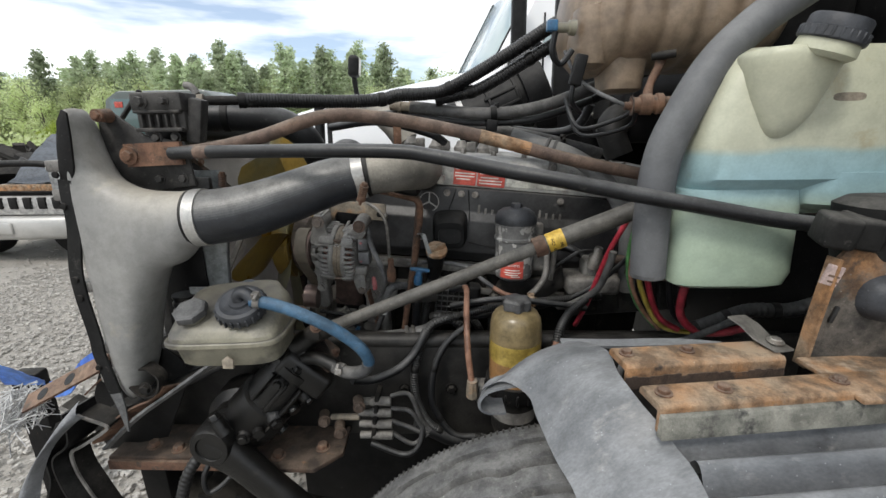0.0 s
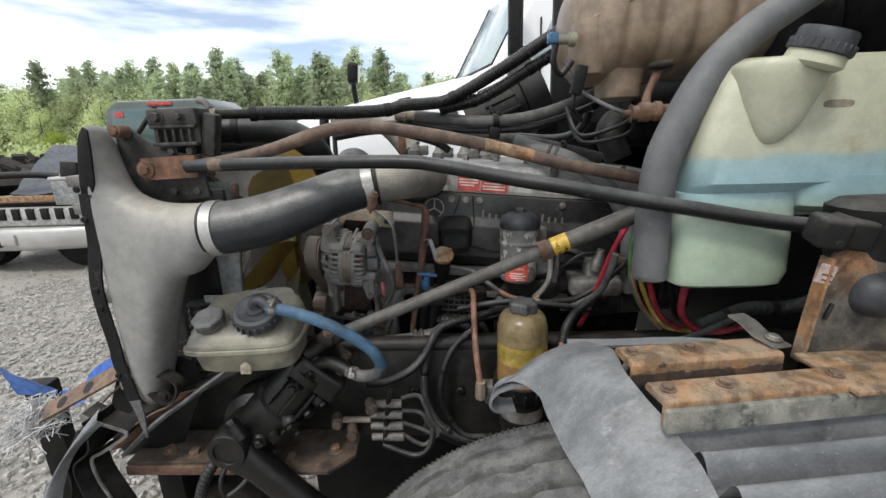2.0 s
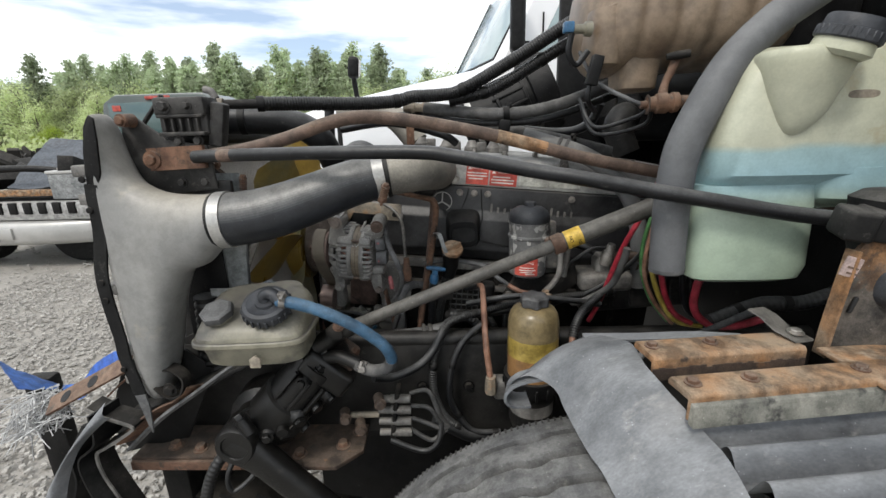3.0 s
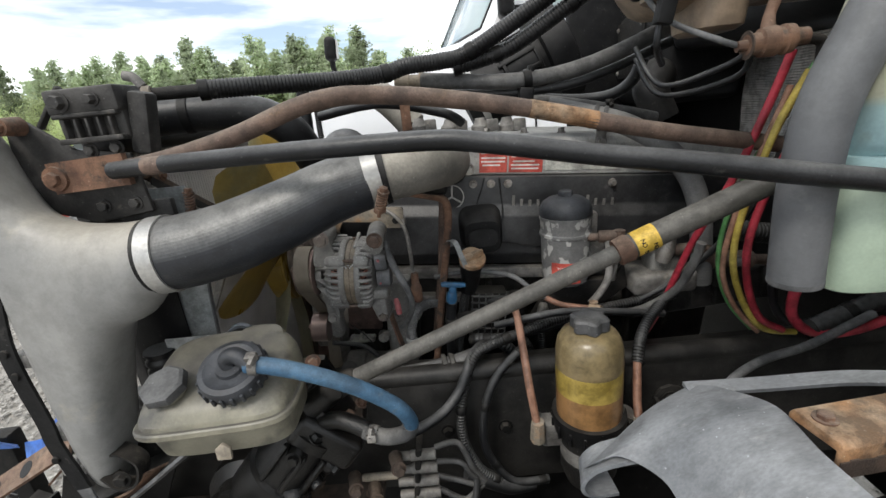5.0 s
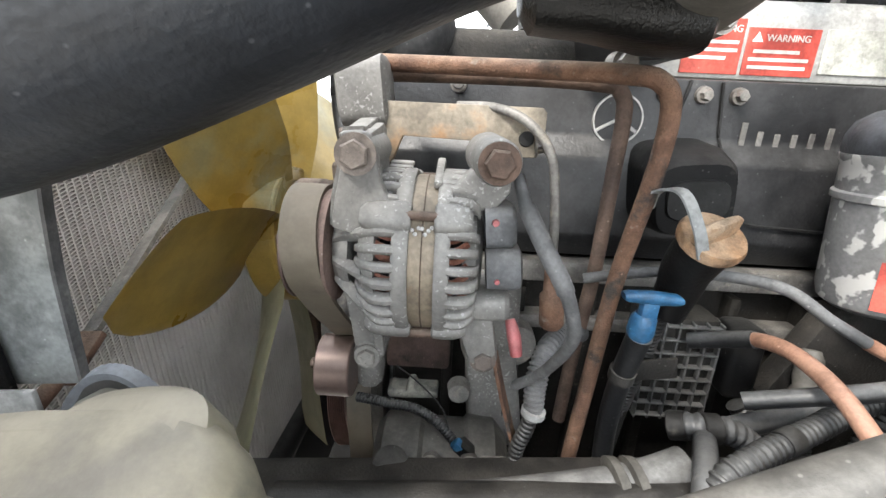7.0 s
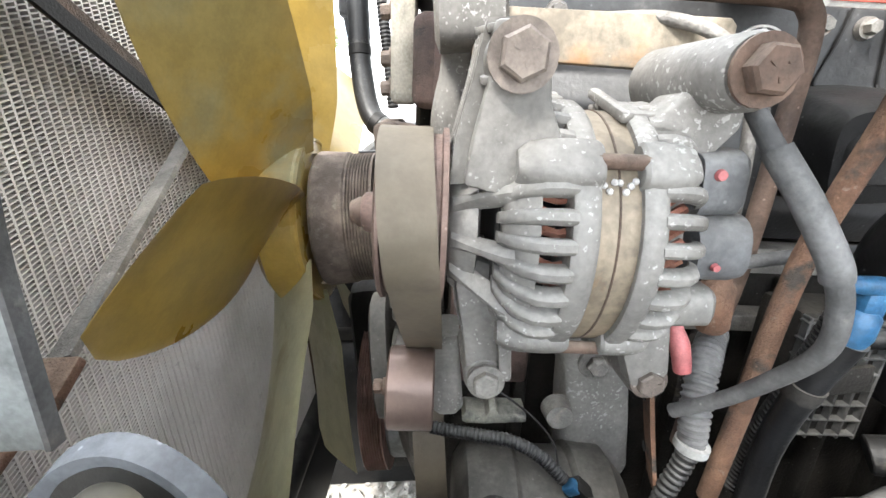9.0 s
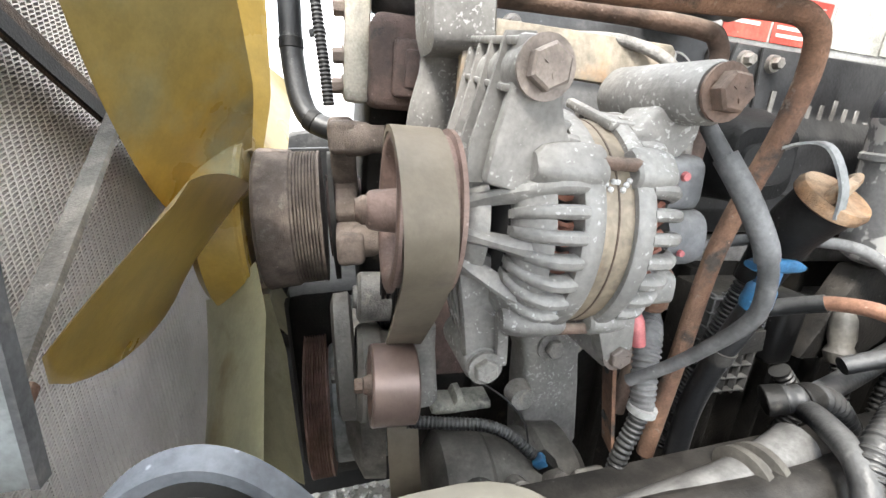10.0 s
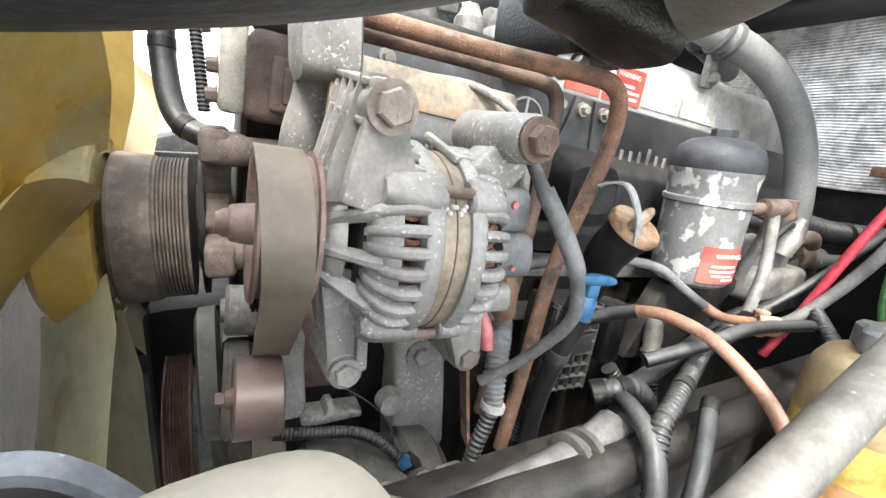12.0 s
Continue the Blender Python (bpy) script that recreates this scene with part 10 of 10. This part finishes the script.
    for x, z in ((-0.11, 1.40), (-0.03, 1.39), (0.05, 1.385), (0.12, 1.38)):
        part("injector_cap", box(lathe(B(), ax((x, 1.42, z - 0.03), (0, 0, 1)), [(0, 0.026), (0.03, 0.024), (0.036, 0.018), (0.05, 0.012), (0.05, 0)], 18), at(x + 0.03, 1.40, z), (0.03, 0.02, 0.03), 0.004), M_ALUDULL, tp)
    part("tab", X_(at(-0.128, 1.24, 1.435), (0.022, 0.004, 0.07), 0.001), M_RUST, tp)
    part("cross_hose", T_([(-0.36, 1.40, 1.45), (-0.2, 1.36, 1.465), (-0.05, 1.34, 1.43), (0.0, 1.36, 1.40)], 0.012, 12), M_HOSE, tp)
    # hoses behind the fan
    wrapped("hanging_hose", [(-0.44, 1.56, 1.52), (-0.445, 1.55, 1.36), (-0.447, 1.54, 1.28), (-0.435, 1.52, 1.21), (-0.40, 1.50, 1.185), (-0.34, 1.48, 1.18)], 0.017, 16, None, M_HOSE, "black hose hanging behind the fan hub", "hose", (0.02, 0.34, 0.68, 0.97))
    solo("hanging_loom", T_([(-0.41, 1.57, 1.52), (-0.408, 1.55, 1.38), (-0.402, 1.53, 1.27), (-0.40, 1.52, 1.22)], 0.009, 12, 8, (0.006, 0.14)), M_LOOM, "thin black loom hanging behind the fan hub", "wire loom")
    # far side fittings by the filter
    fs = thing("air_compressor", (0.33, 1.15, 0.95), "grey cast fitting block with pipe unions", "compressor")
    part("block", box(box(B(), at(0.40, 1.15, 1.03), (0.14, 0.10, 0.05), 0.012, 3), at(0.41, 1.15, 1.07), (0.07, 0.06, 0.06), 0.012, 3), M_ALUDULL, fs)
    part("union", L_(ax((0.40, 1.11, 1.11), (0.2, -0.2, 1)), [(-0.03, 0.016), (0.0, 0.018), (0.012, 0.014), (0.03, 0.010), (0.03, 0)], 14), M_STEEL, fs)
    part("green_hose", T_([(0.30, 1.16, 1.13), (0.34, 1.14, 1.125), (0.37, 1.13, 1.11)], 0.011, 14), M_LOOM, fs)
    part("bent_pipe", T_([(0.42, 1.12, 1.10), (0.46, 1.11, 1.105), (0.50, 1.12, 1.09)], 0.012, 14), M_RUSTBROWN, fs)
    part("lead", T_([(0.28, 1.12, 1.06), (0.31, 1.10, 1.10), (0.36, 1.10, 1.13), (0.42, 1.12, 1.12)], 0.005, 8), M_HOSE, fs)


lines()


# ---- front corner and low parts ----
def front_corner():
    fp = thing("frame_horn_plate", (-0.5, 0.93, 0.64), "rusty steel frame plate with bolts under steering gear", "steel plate")
    part("plate", P_(at(0, 0, 0.670), [(-0.82, 0.86), (-0.82, 0.92), (-0.72, 0.99), (-0.25, 0.99), (-0.245, 0.885), (-0.30, 0.83), (-0.46, 0.83), (-0.55, 0.865)], 0.012, 0.002), M_RUSTDARK, fp)
    part("flange", X_(at(-0.62, 0.858, 0.662), (0.40, 0.010, 0.026), 0.003), M_RUST, fp)
    for x, y in ((-0.73, 0.90), (-0.66, 0.89), (-0.60, 0.91), (-0.40, 0.87), (-0.30, 0.90), (-0.27, 0.95)):
        part("bolt", hexbolt(B(), (x, y, 0.682), (0, 0, 1), 0.013, 0.014), M_RUST, fp)
    part("frame_face", P_(Matrix(((1, 0, 0, 0), (0, 0, 1, 0.985), (0, 1, 0, 0), (0, 0, 0, 1))), [(-0.84, 0.68), (-0.80, 0.86), (-0.72, 0.94), (-0.62, 0.985), (-0.50, 0.975), (-0.44, 0.93), (-0.25, 0.93), (-0.25, 0.68)], 0.012, 0.002), M_BLACKSTEEL, fp)
    # black disc laid on the face as the shade of a hole
    part("frame_hole", L_(ax((-0.565, 0.984, 0.775), (0, -1, 0)), [(0, 0.035), (0.002, 0.03), (0.002, 0)], 28), M_INK, fp)
    sp = thing("axle_spring", (0.0, 1.0, 0.4), "dark leaf spring pack and front axle beam", "leaf spring")
    for k in range(3):
        part("leaf", ribbon(B(), [(-0.75 + 0.1 * k, 0.95, 0.52), (-0.2, 0.95, 0.40 - 0.014 * k), (0.4, 0.95, 0.36 - 0.014 * k), (1.1 - 0.1 * k, 0.95, 0.50)], (0, 1, 0), 0.09, 0.012), M_BLACKSTEEL, sp)
    part("axle_beam", X_(at(0.215, 1.4, 0.40), (0.11, 1.7, 0.11), 0.02), M_BLACKSTEEL, sp)
    part("shackle", X_(at(-0.75, 0.95, 0.58), (0.07, 0.11, 0.16), 0.01), M_BLACKSTEEL, sp)
    bp = thing("bumper_corner", (-0.9, 0.75, 0.5), "torn grey plastic bumper corner with black inner ribs", "bumper")
    out_ = glide([(-0.757, 0.77, 0.905), (-0.797, 0.75, 0.858), (-0.864, 0.74, 0.772), (-0.922, 0.735, 0.681), (-0.955, 0.73, 0.58), (-0.97, 0.73, 0.42)], 6)
    inn = glide([(-0.755, 0.775, 0.862), (-0.768, 0.76, 0.858), (-0.835, 0.755, 0.790), (-0.885, 0.75, 0.680), (-0.90, 0.745, 0.58), (-0.91, 0.745, 0.42)], 6)
    rows = [[p.lerp(q, f) + V(0, -0.018 * math.sin(math.pi * f), 0) for f in np.linspace(0, 1, 9)] for p, q in zip(out_, inn)]
    b = rings_bm(B(), rows, False, False, False)
    bmesh.ops.solidify(b, geom=b.faces[:], thickness=0.005)
    part("shell", b, M_FENDER, bp)
    part("inner_rib", ribbon(B(), [(-0.795, 0.80, 0.872), (-0.80, 0.80, 0.80), (-0.845, 0.80, 0.755), (-0.835, 0.79, 0.70), (-0.80, 0.78, 0.62), (-0.76, 0.78, 0.50)], (0.2, 1, 0), 0.07, 0.005), M_BLACK, bp)
    part("inner_rib", ribbon(B(), [(-0.83, 0.82, 0.83), (-0.865, 0.81, 0.76), (-0.86, 0.80, 0.70), (-0.88, 0.79, 0.62), (-0.87, 0.79, 0.50)], (0.2, 1, 0), 0.08, 0.006), M_BLACK, bp)
    part("zig_bracket", ribbon(B(), [(-0.834, 0.82, 0.868), (-0.786, 0.815, 0.847), (-0.732, 0.81, 0.830), (-0.738, 0.81, 0.815), (-0.80, 0.81, 0.775), (-0.828, 0.81, 0.756), (-0.822, 0.805, 0.71), (-0.80, 0.80, 0.66), (-0.775, 0.80, 0.59), (-0.73, 0.79, 0.50)], (0.1, 1, 0.1), 0.045, 0.005, 4), M_BLACKSTEEL, bp)
    part("zig_edge", ribbon(B(), [(-0.834, 0.796, 0.868), (-0.786, 0.792, 0.847), (-0.732, 0.787, 0.830), (-0.738, 0.787, 0.815), (-0.80, 0.787, 0.775), (-0.828, 0.787, 0.756), (-0.822, 0.782, 0.71), (-0.80, 0.777, 0.66), (-0.775, 0.777, 0.59), (-0.73, 0.767, 0.50)], (0.1, 1, 0.1), 0.004, 0.007, 4), M_ALUDULL, bp, "worn pale edge of the bracket")
    part("liner", P_(Matrix(((1, 0, 0, 0), (0, 0, 1, 0.91), (0, 1, 0, 0), (0, 0, 0, 1))), [(-0.90, 0.74), (-0.83, 0.90), (-0.76, 0.955), (-0.66, 0.95), (-0.60, 0.90), (-0.70, 0.70), (-0.86, 0.66)], 0.006, 0.001), M_BLACK, bp)
    rb = thing("bumper_bracket", (-0.9, 0.9, 0.85), "rusty drilled steel bumper bracket arm", "bracket")
    a0, a1 = V(-0.995, 0.868, 0.825), V(-0.78, 0.885, 0.935)
    part("arm", ribbon(B(), [a0, a0.lerp(a1, 0.5), a1], (0, 1, 0.75), 0.048, 0.006), M_RUST, rb)
    wd = V(0, 1, 0.75).normalized()
    nn = (a1 - a0).normalized().cross(wd).normalized()
    if nn.z < 0:
        nn = -nn
    for s in (0.22, 0.55):
        # black discs on the uncut arm, for the shade in its holes
        part("hole", L_(ax(a0.lerp(a1, s) + nn * 0.0032, nn), [(0, 0.015), (0.0006, 0.0145), (0.0006, 0)], 24), M_INK, rb)
    tr = thing("support_tray", (-0.65, 0.87, 0.75), "black steel lower radiator tray with rusty edges", "tray")
    part("tray", P_(Matrix.Translation((-0.80, 0.95, 0.795)) @ Matrix.Rotation(radians(-22), 4, "Y"), [(0, -0.09), (0.10, -0.11), (0.22, -0.10), (0.36, -0.06), (0.36, 0.06), (0, 0.06)], 0.012, 0.003), M_BLACK, tr)
    part("rusty_edge", ribbon(B(), [(-0.787, 0.828, 0.757), (-0.735, 0.832, 0.81), (-0.68, 0.838, 0.845), (-0.64, 0.842, 0.862), (-0.604, 0.845, 0.895)], (0.25, 1, -0.5), 0.05, 0.004), M_RUST, tr)
    part("apron", ribbon(B(), [(-0.775, 0.815, 0.745), (-0.691, 0.822, 0.822), (-0.60, 0.83, 0.885), (-0.52, 0.84, 0.94), (-0.48, 0.85, 0.965)], (0.2, 1, -0.6), 0.014, 0.006), M_SLEEVE, tr)
    part("inner_wall", X_(at(-0.78, 1.0, 0.87), (0.16, 0.02, 0.14), 0.004), M_BLACKSTEEL, tr)
    part("rim", ribbon(B(), [(-0.86, 0.885, 0.84), (-0.82, 0.89, 0.875), (-0.78, 0.895, 0.905)], (0, 1, 0.3), 0.006, 0.004), M_RUST, tr)
    hk = thing("tank_foot_clip", (-0.66, 0.83, 0.9), "bent dark steel clip at the tank's foot", "clip")
    part("clip", ribbon(B(), [(-0.682, 0.83, 0.905), (-0.655, 0.825, 0.885), (-0.625, 0.825, 0.892), (-0.615, 0.83, 0.925), (-0.64, 0.835, 0.945), (-0.66, 0.84, 0.945)], (0, 1, 0), 0.03, 0.004), M_GRIME, hk)
    part("bolt", hexbolt(B(), (-0.645, 0.815, 0.905), (0, -1, 0), 0.011, 0.01), M_GRIME, hk)
    solo("corrugated_duct", T_([(-0.60, 0.93, 1.08), (-0.605, 0.93, 1.0), (-0.61, 0.93, 0.93), (-0.60, 0.94, 0.87)], 0.026, 18, 8, (0.018, 0.12)), M_LOOM, "black corrugated duct behind the cooler tank", "duct")
    pn = thing("name_plate", (-0.55, 0.93, 1.04), "small grey printed metal plates on the panel", "plate")
    for z in (1.085, 1.045):
        part("plate", X_(at(-0.545, 0.935, z), (0.085, 0.004, 0.022), 0.001), M_GREYPANEL, pn)
    # hanging brake hose
    bh = thing("brake_hose", (-0.6, 0.88, 0.45), "black ribbed brake hose hanging past the plate", "hose")
    part("hose", T_([(-0.53, 0.84, 0.76), (-0.575, 0.80, 0.70), (-0.60, 0.785, 0.62), (-0.625, 0.78, 0.52), (-0.63, 0.78, 0.40), (-0.60, 0.80, 0.25)], 0.0135, 16, 8, (0.010, 0.08)), M_LOOM, bh)
    part("lead", T_([(-0.52, 0.84, 0.74), (-0.55, 0.81, 0.68), (-0.545, 0.81, 0.63), (-0.50, 0.83, 0.66), (-0.49, 0.85, 0.70)], 0.006, 10), M_HOSE, bh)
    # wire connector
    wc = thing("wire_connector", (-0.16, 0.93, 0.72), "grey terminal connector with bundled pins and leads", "connector")
    part("plate", X_(at(-0.165, 0.925, 0.765, 0, 8, 0), (0.012, 0.05, 0.13), 0.003), M_GRIME, wc)
    for k in range(4):
        z = 0.81 - 0.032 * k
        part("pin", L_(ax((-0.205, 0.91, z), (1, 0, 0)), [(0, 0), (0, 0.009), (0.03, 0.009), (0.032, 0.011), (0.08, 0.011), (0.08, 0)], 12), M_ALUDULL, wc)
    part("stud", L_(ax((-0.275, 0.91, 0.765), (1, 0, 0)), [(0, 0), (0, 0.007), (0.01, 0.008), (0.07, 0.008), (0.07, 0)], 12), M_CAMEL, wc)
    for k, z in enumerate((0.825, 0.79, 0.755, 0.72)):
        part("lead", T_([(-0.125, 0.91, z), (-0.08, 0.91, z + 0.005 - 0.012 * k), (-0.055, 0.915, 0.76 - 0.02 * k), (-0.03, 0.925, 0.715)], 0.0055, 10), M_RUBBER_GREY, wc)
    part("tail", T_([(-0.18, 0.91, 0.69), (-0.10, 0.90, 0.665), (-0.06, 0.90, 0.69), (-0.05, 0.92, 0.74)], 0.007, 10), M_HOSE, wc)
    solo("loom_junction", T_([(-0.07, 0.93, 0.735), (-0.03, 0.935, 0.71), (0.02, 0.94, 0.68), (0.07, 0.95, 0.67)], [0.014, 0.018, 0.017, 0.012], 14), M_HOSE, "black taped wiring junction against the rail", "wire loom")
    # blue junk past the bumper
    bl = thing("blue_plastic_panel", (-1.35, 1.3, 0), "bright blue plastic panel lying near the bumper", "plastic panel")
    rows = []
    for f in np.linspace(0, 1, 9):
        top = V(-1.62, 1.28, 0.72).lerp(V(-1.405, 1.28, 0.612), f)
        low = V(-1.66, 1.36, 0.545).lerp(V(-1.50, 1.36, 0.545), f)
        rows.append([top.lerp(low, g) + V(0, 0.01 * noise.noise((f * 4, g * 4, 0)), 0.012 * math.sin(math.pi * g)) for g in np.linspace(0, 1, 7)])
    b = rings_bm(B(), rows, False, False, False)
    bmesh.ops.solidify(b, geom=b.faces[:], thickness=0.008)
    part("panel", b, M_BARREL, bl)
    part("prop", X_(at(-1.60, 1.40, 0.29, 0, 0, 4), (0.10, 0.06, 0.58), 0.01), M_BLACKSTEEL, bl)
    part("strap", ribbon(B(), [(-1.50, 1.37, 0.52), (-1.40, 1.35, 0.55), (-1.30, 1.32, 0.64), (-1.17, 1.28, 0.715), (-1.08, 1.2, 0.74)], (0, 0.4, 1), 0.06, 0.004), M_BARREL, bl)
    fz = B()
    random.seed(8)
    for k in range(120):
        p = V(-1.02 + random.uniform(-0.04, 0.03), 0.90 + random.uniform(-0.02, 0.02), 0.835 + random.uniform(-0.03, 0.02))
        tube(fz, [p, p + V(random.gauss(-0.03, 0.03), random.gauss(-0.01, 0.02), random.gauss(-0.035, 0.015)), p + V(random.gauss(-0.05, 0.04), random.gauss(-0.02, 0.03), random.gauss(-0.075, 0.02))], 0.0014, 4, 2)
    tagged(part("frayed_webbing", fz, M_FRAY, bl, "pale frayed webbing threads"), "pale frayed webbing threads", kind="stuff")


front_corner()
